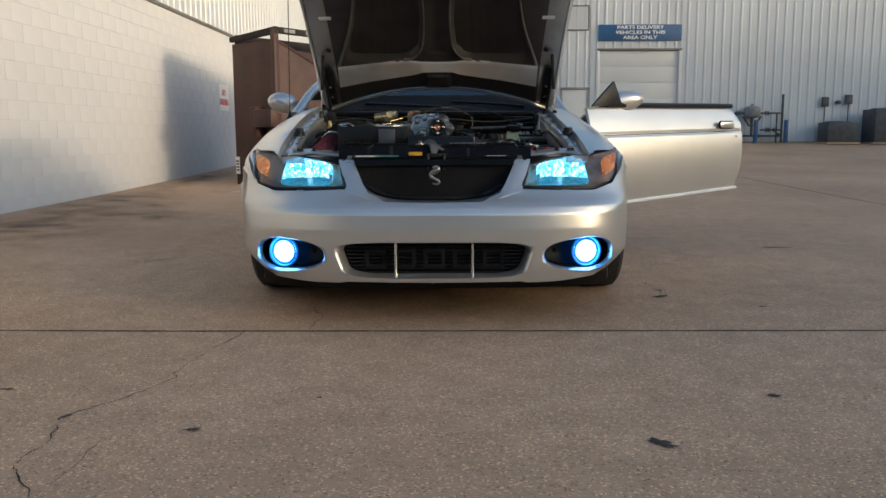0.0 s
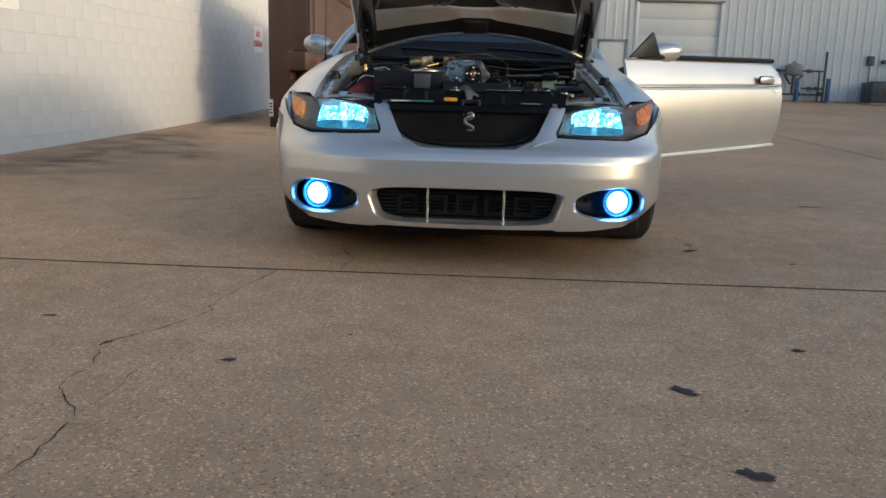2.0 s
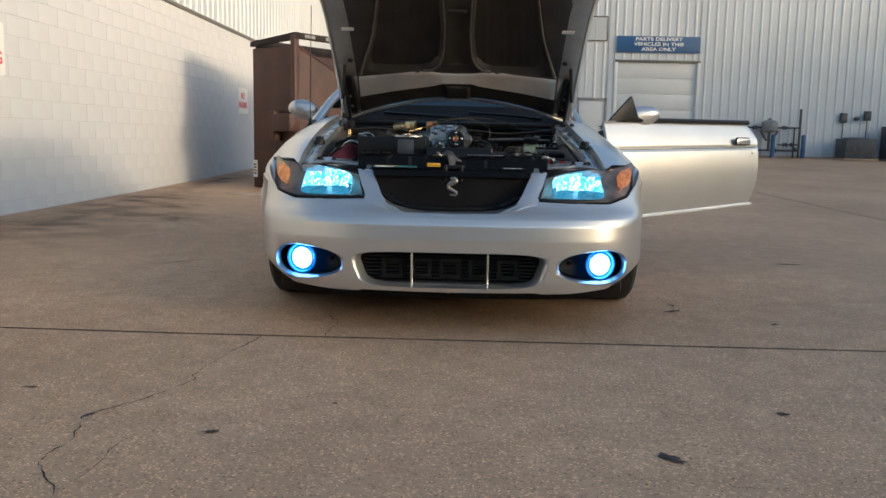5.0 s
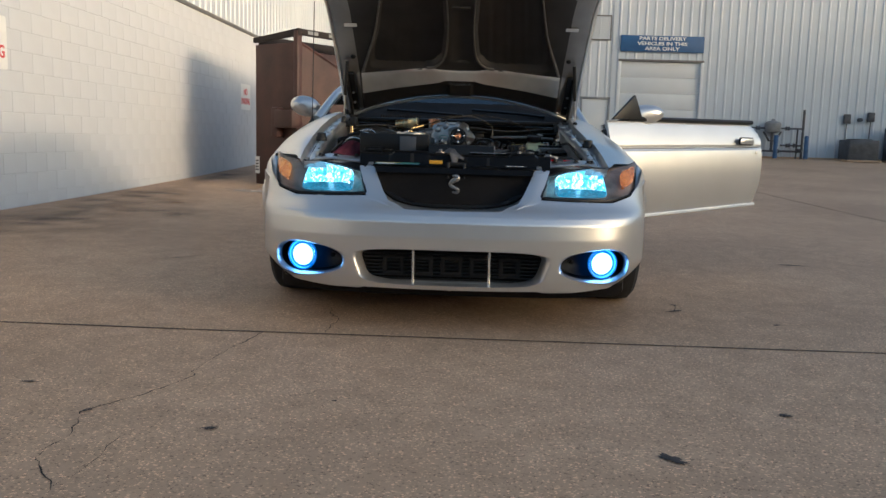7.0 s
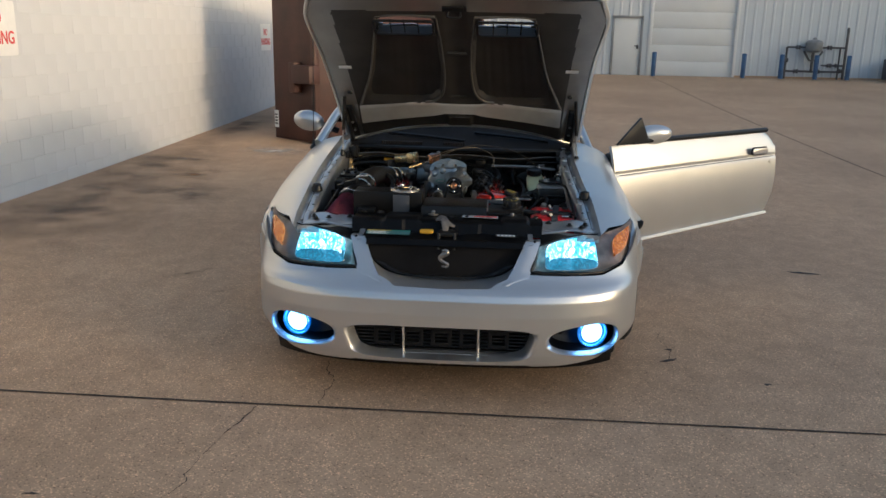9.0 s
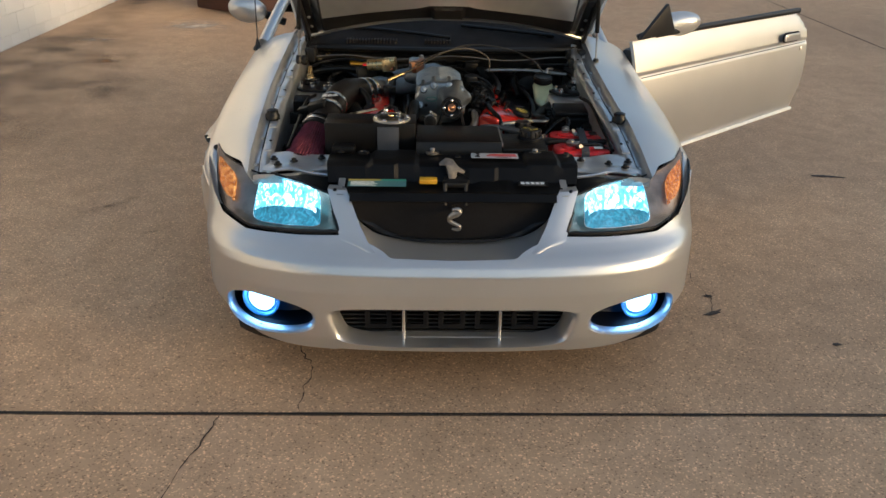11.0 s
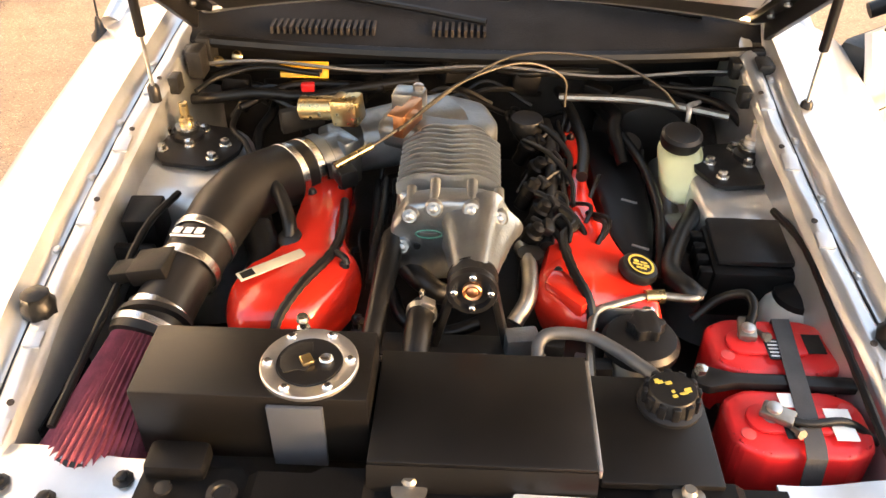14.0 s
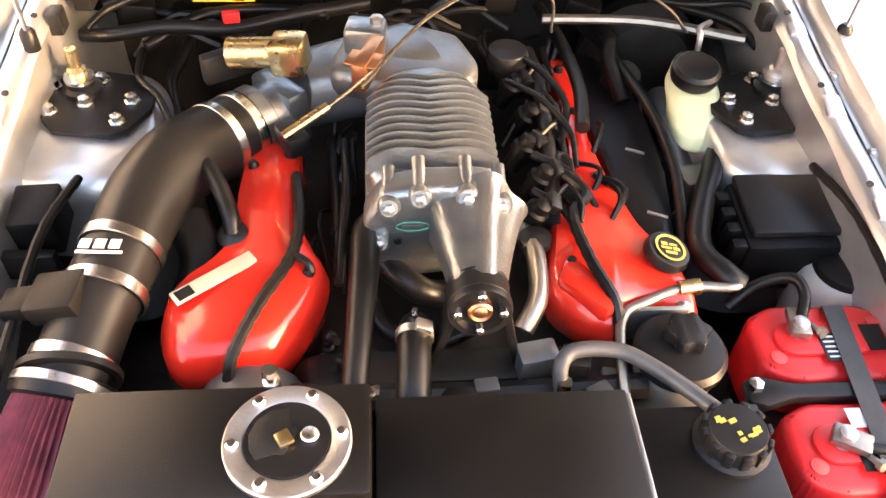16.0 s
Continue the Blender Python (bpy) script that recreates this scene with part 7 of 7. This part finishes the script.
for x, y, z in ((-0.64, 1.575, 0.935), (-0.60, 1.60, 0.94)):
    part("brass_terminal", lathe([(0.014, 0), (0.014, 0.014), (0.007, 0.018)], 8, pose(x, y, z, 60, 0, 20)), BRASS, block)
part("brass_label", box(-0.06, 0.06, -0.003, 0.003, -0.02, 0.02, 0.001, pose(-0.425, 1.565, 0.925, -30)), YELLOW, block, "yellow label plate with dark print")
part("label_print", box(-0.010, 0.045, -0.004, -0.0032, -0.008, 0.002, 0, pose(-0.425, 1.565, 0.925, -30)), BLACK, block)
part("throttle_cable", tube([(-0.268, 1.095, 0.940), (-0.20, 1.142, 0.960), (-0.130, 1.205, 0.985), (0.0, 1.36, 1.02), (0.12, 1.44, 1.035), (0.30, 1.47, 1.01), (0.42, 1.44, 0.96), (0.47, 1.43, 0.91)], 0.0032, 8), CABLE, block)
part("throttle_cable", tube([(-0.15, 1.13, 1.0), (-0.04, 1.30, 1.02), (0.10, 1.42, 1.02), (0.20, 1.46, 0.97), (0.21, 1.45, 0.90)], 0.0032, 8), CABLE, block)
part("cable_end", rod((-0.274, 1.090, 0.938), (-0.205, 1.140, 0.958), 0.008), BRASS, block, "brass cable end")
# front accessories
part("coolant_hose", tube([(-0.128, 1.00, 0.84), (-0.146, 0.95, 0.868), (-0.150, 0.87, 0.864), (-0.157, 0.768, 0.848), (-0.164, 0.69, 0.82)], [0.018, 0.022, 0.022, 0.019, 0.019], 14, 8), RUBBER, block, "black coolant hose")
part("bypass_hose", tube([(-0.145, 0.98, 0.80), (-0.10, 0.92, 0.80), (-0.06, 0.90, 0.78), (-0.02, 0.92, 0.75)], 0.022, 12), RUBBER, block)
rh = part("upper_hose", tube([(-0.076, 0.80, 0.80), (-0.079, 0.785, 0.835), (-0.082, 0.755, 0.846), (-0.085, 0.70, 0.832), (-0.086, 0.64, 0.80)], 0.024, 16), RUBBER, block, "thick black radiator hose")
band("clamp", (-0.081, 0.765, 0.844), (-0.05, -1, -0.1), 0.025, 0.014, STEEL, block, "worm-drive hose clamp")
part("hose_valve", lathe([(0.006, 0), (0.006, 0.015), (0.004, 0.02)], 10, pose(-0.08, 0.782, 0.862)), CHROME, block)
part("crossbar", tube([(-0.28, 0.715, 0.78), (0.0, 0.72, 0.76), (0.25, 0.72, 0.77)], 0.02, 8), DARK, block)
part("alternator", lathe([(0.07, -0.05), (0.075, -0.03), (0.075, 0.03), (0.06, 0.05), (0.03, 0.055)], 24, pose(-0.31, 0.70, 0.745, 90)), LEDGE, block)
part("drive_belt", join(box(-0.006, 0.006, -0.02, 0.02, -0.16, 0.0, 0.002, pose(0.045, 0.78, 0.88, 0, -12, 0)), box(-0.006, 0.006, -0.02, 0.02, -0.16, 0.0, 0.002, pose(-0.03, 0.78, 0.88, 0, 14, 0))), RUBBER, block)
part("idler_pulley", lathe([(0.045, -0.02), (0.048, 0), (0.045, 0.02)], 24, pose(-0.02, 0.70, 0.74, 90)), DARK, block)
part("side_pipe", tube([(0.100, 1.0, 0.82), (0.112, 0.93, 0.83), (0.110, 0.86, 0.81), (0.085, 0.82, 0.78)], 0.016, 12), ZINC, block, "bent metal coolant pipe")
part("bracket", box(-0.03, 0.03, -0.02, 0.02, -0.06, 0.02, 0.006, pose(0.095, 0.76, 0.79, 0, 0, 10)), ALU, block)
part("bracket", box(-0.02, 0.02, -0.02, 0.02, -0.03, 0.02, 0.005, pose(0.15, 0.75, 0.79, 0, 0, -10)), DARK, block)
part("water_outlet", lathe([(0.02, -0.05), (0.02, 0.02), (0.026, 0.025), (0.026, 0.04), (0.012, 0.045)], 14, pose(0.115, 0.955, 0.80)), DARK, block)
# power steering reservoir and pipes
ps = part("steering_reservoir", lathe([(0.048, -0.14), (0.056, -0.10), (0.058, -0.02), (0.062, -0.012)], 28, pose(0.299, 0.750, 0.812)), MILKY, car, "milky fluid reservoir with a black lid")
part("lid", lathe([(0.066, -0.014), (0.067, 0.0), (0.060, 0.010), (0.036, 0.014)], 32, pose(0.299, 0.750, 0.812)), BLACK, ps)
lid_cap = part("filler_cap", prism([(0.030 * (1 + 0.14 * math.cos(6 * a)) * math.cos(a), 0.030 * (1 + 0.14 * math.cos(6 * a)) * math.sin(a)) for a in [k * math.pi / 18 for k in range(36)]], 0.012, 0.036, 0.004, pose(0.306, 0.762, 0.812)), BLACK, ps, "black fluted filler cap")
part("back_plate", box(-0.055, 0.055, -0.004, 0.004, -0.06, 0.01, 0.002, pose(0.275, 0.822, 0.81)), ALU, ps)
gp = part("fluid_pipe", tube([(0.425, 0.866, 0.82), (0.402, 0.858, 0.82), (0.335, 0.861, 0.82), (0.262, 0.832, 0.82), (0.232, 0.815, 0.82), (0.218, 0.785, 0.815), (0.212, 0.73, 0.80), (0.212, 0.685, 0.78)], 0.0078, 10), ZINC, car, "bent bronze-grey metal fluid pipe")
part("pipe_sleeve", rod((0.322, 0.858, 0.82), (0.356, 0.862, 0.82), 0.013), BRASS, gp)
part("pipe_stud", lathe([(0.008, -0.03), (0.008, 0.0), (0.012, 0.003), (0.012, 0.012), (0.006, 0.016)], 10, pose(0.326, 0.838, 0.80)), CHROME, gp)
hp = part("return_hose", tube([(0.122, 0.700, 0.79), (0.122, 0.728, 0.815), (0.145, 0.746, 0.825), (0.205, 0.743, 0.825), (0.247, 0.714, 0.825), (0.285, 0.672, 0.828), (0.312, 0.636, 0.832)], 0.0115, 12), LEDGE, car, "dark grey hose looping to the coolant tank")
part("hose_fitting", lathe([(0.014, -0.03), (0.014, 0.0), (0.010, 0.01)], 10, pose(0.125, 0.705, 0.80)), CHROME, hp)

# brake reservoir and master cylinder
def reservoir(u, v):
    """A pinched, rounded bottle that leans forward from its filler neck."""
    a = u * 2 * math.pi
    w, l, y, z = (lerp(t, v) for t in ([(0, 0.010), (0.06, 0.034), (0.2, 0.048), (0.7, 0.052), (0.88, 0.040), (1, 0.030)], [(0, 0.012), (0.06, 0.050), (0.2, 0.062), (0.7, 0.066), (0.88, 0.056), (1, 0.040)], [(0, 1.258), (0.5, 1.280), (0.8, 1.312), (1, 1.340)], [(0, 0.800), (0.06, 0.803), (0.2, 0.814), (0.7, 0.856), (0.88, 0.878), (1, 0.890)]))
    c, q = math.cos(a), math.sin(a)
    return (0.462 + w * math.copysign(abs(c) ** 0.7, c), y + l * math.copysign(abs(q) ** 0.7, q), z + 0.25 * l * math.copysign(abs(q) ** 0.7, q))


br_ = part("brake_reservoir", sheet(36, 24, reservoir), CREAM, car, "cream brake fluid reservoir with a black cap", smooth=60)
part("cap", lathe([(0.042, -0.004), (0.045, 0.004), (0.045, 0.022), (0.038, 0.028), (0.034, 0.026), (0.0, 0.026)], 28, pose(0.456, 1.312, 0.890, 10, 0, 0)), BLACK, br_, "black screw cap")
mc = part("master_cylinder", rod((0.455, 1.17, 0.735), (0.455, 1.45, 0.745), 0.028, 18), ALU, br_, "cast master cylinder")
part("proportion_valve", box(-0.035, 0.035, -0.028, 0.028, -0.03, 0.03, 0.008, pose(0.450, 1.165, 0.755, 0, 0, 15)), ALU, br_)
part("valve_end", lathe([(0.026, -0.02), (0.026, 0.01), (0.018, 0.015)], 16, pose(0.463, 1.13, 0.765, 70)), ALU, br_)
part("booster", lathe([(0.125, 0), (0.13, 0.04), (0.10, 0.08), (0.05, 0.09)], 32, pose(0.43, 1.60, 0.77, 90)), DARK, br_, "round dark brake booster")
part("booster_valve", lathe([(0.035, -0.06), (0.035, 0.0), (0.028, 0.01)], 18, pose(0.365, 1.42, 0.82, 30, 10, 0)), DARK, br_)
part("bent_tube", tube([(0.485, 1.39, 0.86), (0.487, 1.40, 0.915), (0.49, 1.42, 0.925), (0.52, 1.45, 0.92)], 0.006, 8), STEEL, br_)

# fuse box, relay, washer bottle
fb_ = part("fuse_box", box(-0.088, 0.088, -0.075, 0.075, -0.12, 0.0, 0.012, pose(0.555, 1.020, 0.818, 6, 0, 0)), PLASTIC, car, "black fuse box with a ribbed lid")
part("lid", box(-0.084, 0.084, -0.060, 0.072, 0.0, 0.016, 0.007, pose(0.558, 1.024, 0.820, 6, 0, 0)), BLACK, fb_)
for k in range(4):
    part("lid_clip", box(-0.112, -0.088, -0.07 + k * 0.034, -0.05 + k * 0.034, -0.05, 0.0, 0.004, pose(0.555, 1.020, 0.818, 6, 0, 0)), PLASTIC, fb_)
rl = part("relay_box", box(-0.034, 0.034, -0.042, 0.042, -0.075, 0.0, 0.005, pose(-0.654, 1.020, 0.872, 6, 0, 3)), PLASTIC, car, "small black relay on the inner wing")
part("relay_bracket", box(-0.045, 0.045, -0.01, 0.01, -0.07, -0.02, 0.004, pose(-0.668, 0.965, 0.84)), DARK, rl)
wb = part("washer_bottle", lathe([(0.07, -0.16), (0.072, -0.03), (0.062, 0.0), (0.05, 0.012)], 24, pose(0.635, 0.930, 0.760)), MILKY, car, "milky washer bottle with a black cap")
part("cap", lathe([(0.052, 0.010), (0.050, 0.022), (0.030, 0.032), (0.0, 0.034)], 24, pose(0.635, 0.930, 0.760)), BLACK, wb)

# battery: two rows of round cells under a red lid
bt = part("battery", box(0.44, 0.64, 0.55, 0.83, 0.60, 0.70, 0.02), BLACK, car, "red six-cell battery with a hold-down and a strap")
for y, x in ((0.780, 0.538), (0.604, 0.530)):
    lobes = [(0.113 * math.copysign(abs(math.cos(a)) ** 0.55, math.cos(a)), (0.073 - 0.004 * (1 + math.cos(math.cos(a) * 9.4)) * 0.5) * math.copysign(abs(math.sin(a)) ** 0.55, math.sin(a))) for a in [k * math.pi / 24 for k in range(48)]]
    blk = part("cell_block", prism(lobes, -0.12, 0.0, 0.012, pose(x, y, 0.785), 3), RED_PLASTIC, bt, "glossy red moulded row of battery cells")
    part("lid_deck", prism(rounded(0.150, 0.060, 0.028), 0, 0.008, 0.004, pose(x - 0.008, y, 0.785)), RED_PLASTIC, blk)
    for k in (-1, 1):
        part("vent_plug", lathe([(0.012, 0), (0.012, 0.002), (0.008, 0.003)], 14, pose(x + k * 0.085, y + 0.03 * k, 0.785)), RED_PRINT, blk)
for x, y in ((0.493, 0.792), (0.487, 0.606)):
    tm = part("terminal", lathe([(0.020, 0), (0.018, 0.006), (0.013, 0.008), (0.012, 0.03), (0.007, 0.032)], 16, pose(x, y, 0.786)), STEEL, bt, "lead battery post with a clamp")
    part("terminal_clamp", join(box(-0.018, 0.034, -0.016, 0.016, 0.010, 0.024, 0.004, pose(x, y, 0.786, 0, 0, -30 if y < 0.7 else 80)), lathe([(0.005, 0), (0.005, 0.03), (0.009, 0.031), (0.009, 0.039)], 6, pose(x + 0.02, y + (0.02 if y > 0.7 else -0.012), 0.79, 70, 0, 20))), ZINC, tm)
part("hold_down", prism([(0.382, 0.672), (0.405, 0.664), (0.450, 0.676), (0.655, 0.674), (0.672, 0.664), (0.680, 0.70), (0.655, 0.700), (0.450, 0.702), (0.405, 0.716), (0.382, 0.708)], 0.774, 0.794, 0.005), BLACK, bt, "black hold-down bar with flared ends")
for x in (0.391, 0.668):
    part("hold_bolt", lathe([(0.006, -0.02), (0.006, 0.010), (0.011, 0.012), (0.011, 0.022), (0.005, 0.024)], 6, pose(x, 0.690, 0.790)), CHROME, bt)
part("strap", sheet(4, 18, lambda u, v: (0.517 + 0.032 * v + 0.032 * u, 0.505 + 0.35 * v, 0.798 - 0.10 * max(0, (0.06 - v) / 0.06) - 0.10 * max(0, (v - 0.95) / 0.05)), 0.002), STRAP, bt, "dark webbing strap")
for a, b, c, d, mtl in ((0.520, 0.553, 0.735, 0.785, BLACK), (0.590, 0.622, 0.752, 0.800, BLACK), (0.508, 0.530, 0.625, 0.655, WHITE_PRINT), (0.575, 0.610, 0.560, 0.588, WHITE_PRINT), (0.572, 0.612, 0.600, 0.625, WHITE_PRINT), (0.500, 0.524, 0.560, 0.590, BLACK)):
    part("battery_label", box(a, b, c, d, 0.7935, 0.7945 if mtl is BLACK else 0.795), mtl, bt)
for k in range(5):
    part("label_line", box(0.524, 0.548, 0.741 + k * 0.009, 0.744 + k * 0.009, 0.7945, 0.7951), LABEL_ALU, bt)
part("cable", tube([(0.497, 0.800, 0.805), (0.510, 0.835, 0.825), (0.500, 0.865, 0.83), (0.46, 0.880, 0.80), (0.42, 0.87, 0.76)], 0.009, 10), RUBBER, bt, "black battery cable")
part("cable", tube([(0.492, 0.600, 0.803), (0.535, 0.585, 0.802), (0.60, 0.592, 0.800), (0.66, 0.585, 0.76)], 0.007, 10), RUBBER, bt)
part("battery_tray", box(0.40, 0.66, 0.52, 0.86, 0.56, 0.61, 0.01), DARK, bt)

# no hole is cut: a matte black oval sheet carries the opening's shade
for pts in ([(-0.690, 0.50), (-0.688, 0.60), (-0.684, 0.70)],):
    part("wing_opening_shade", sheet(16, 10, lambda u, v: (-0.676 - 0.008 * v, 0.47 + 0.30 * u, 0.56 + 0.20 * v), 0.003, lambda u, v: abs(u * 2 - 1) ** 2.4 + abs(v * 2 - 1) ** 2.4 < 1), MATTE, car, "dark sheet standing in for the shaded opening beside the filter")
# looms along the inner wings and small brackets
for s in (-1, 1):
    part("wing_loom", tube([(s * 0.640, 0.52, 0.80), (s * 0.628, 0.75, 0.845), (s * 0.622, 0.95, 0.875), (s * 0.60, 1.08, 0.87)], 0.007, 8, 8, 0.001), RUBBER, car)
    for y in (1.40, 1.52):
        z = lerp(INNER_Z, y) - 0.034
        part("wing_bracket", box(-0.012, 0.012, -0.02, 0.02, -0.03, 0.012, 0.004, pose(s * (lerp(INNER[s], y) - 0.088), y, z)), DARK if y > 1.3 else SILVER_DULL, car)
for k in range(14):
    x, y = random.uniform(0.08, 0.24), random.uniform(0.98, 1.5)
    part("wire", tube([(x, y, 0.80), (x + random.uniform(-0.05, 0.05), y + 0.04, 0.86), (x + random.uniform(-0.06, 0.06), y + random.uniform(0.06, 0.14), 0.82)], random.uniform(0.003, 0.006), 6), RUBBER, car)
for k in range(16):
    x, y = random.uniform(-0.62, -0.05), random.uniform(1.44, 1.6)
    part("wire", tube([(x, y, 0.84), (x + random.uniform(0.02, 0.10), y + random.uniform(-0.04, 0.04), 0.90), (x + random.uniform(0.1, 0.22), y + random.uniform(-0.04, 0.04), 0.86)], random.uniform(0.003, 0.008), 6), RUBBER, car)
for k in range(10):
    x, y = random.uniform(-0.24, -0.15), random.uniform(0.86, 1.25)
    part("wire", tube([(x, y, 0.74), (x + random.uniform(-0.02, 0.02), y + 0.05, 0.82), (x + random.uniform(-0.03, 0.03), y + random.uniform(0.08, 0.16), 0.78)], random.uniform(0.003, 0.007), 6), RUBBER, car)
for k in range(18):
    x, y, z = random.uniform(-0.26, 0.24), random.uniform(0.70, 0.83), random.uniform(0.70, 0.78)
    part("fitting", lathe([(0.010, 0), (0.010, 0.01), (0.006, 0.013), (0.006, 0.03)], 8, pose(x, y, z, random.uniform(-50, 50), random.uniform(-50, 50), 0)), ZINC if k % 2 else DARK, car)

# heater hoses, brake lines and bracketry round the back of the bay
for pts, r, mtl in (
    ([(-0.56, 1.62, 0.82), (-0.50, 1.52, 0.84), (-0.52, 1.42, 0.82), (-0.50, 1.33, 0.78)], 0.012, RUBBER),
    ([(0.30, 1.62, 0.84), (0.34, 1.50, 0.86), (0.33, 1.44, 0.85), (0.35, 1.36, 0.80)], 0.016, RUBBER),
    ([(0.45, 1.17, 0.72), (0.40, 1.14, 0.70), (0.40, 1.30, 0.72), (0.42, 1.50, 0.76)], 0.004, ZINC),
    ([(0.47, 1.17, 0.72), (0.53, 1.12, 0.70), (0.56, 1.10, 0.66)], 0.004, ZINC),
    ([(0.64, 1.46, 0.92), (0.60, 1.50, 0.93), (0.50, 1.50, 0.93), (0.42, 1.54, 0.92)], 0.007, RUBBER),
    ([(-0.66, 1.44, 0.92), (-0.62, 1.50, 0.93), (-0.52, 1.54, 0.94), (-0.38, 1.53, 0.93)], 0.007, RUBBER),
    ([(0.69, 1.42, 0.90), (0.675, 1.30, 0.89), (0.675, 1.15, 0.86), (0.665, 1.0, 0.82)], 0.008, RUBBER),
    ([(-0.155, 0.93, 0.76), (-0.12, 0.86, 0.74), (-0.05, 0.84, 0.73), (0.02, 0.86, 0.74)], 0.014, RUBBER),
    ([(0.05, 0.80, 0.72), (0.10, 0.77, 0.74), (0.16, 0.79, 0.73), (0.20, 0.82, 0.70)], 0.010, RUBBER),
):
    part("hose", tube(pts, r, 10, 8), mtl, car)
for x, y, z, turn in ((-0.245, 0.70, 0.79, 10), (-0.205, 0.685, 0.80, -15), (0.02, 0.725, 0.77, 5), (0.175, 0.70, 0.785, 25), (0.205, 0.735, 0.77, -10)):
    part("bracket", box(-0.018, 0.018, -0.012, 0.012, -0.03, 0.012, 0.004, pose(x, y, z, 0, 0, turn)), LEDGE, car)
for s, y in ((-1, 1.50), (1, 1.50), (-1, 1.58), (1, 1.58)):
    part("hinge_base", box(-0.018, 0.018, -0.03, 0.03, -0.05, 0.02, 0.006, pose(s * 0.665, y, 0.985)), DARK, car)
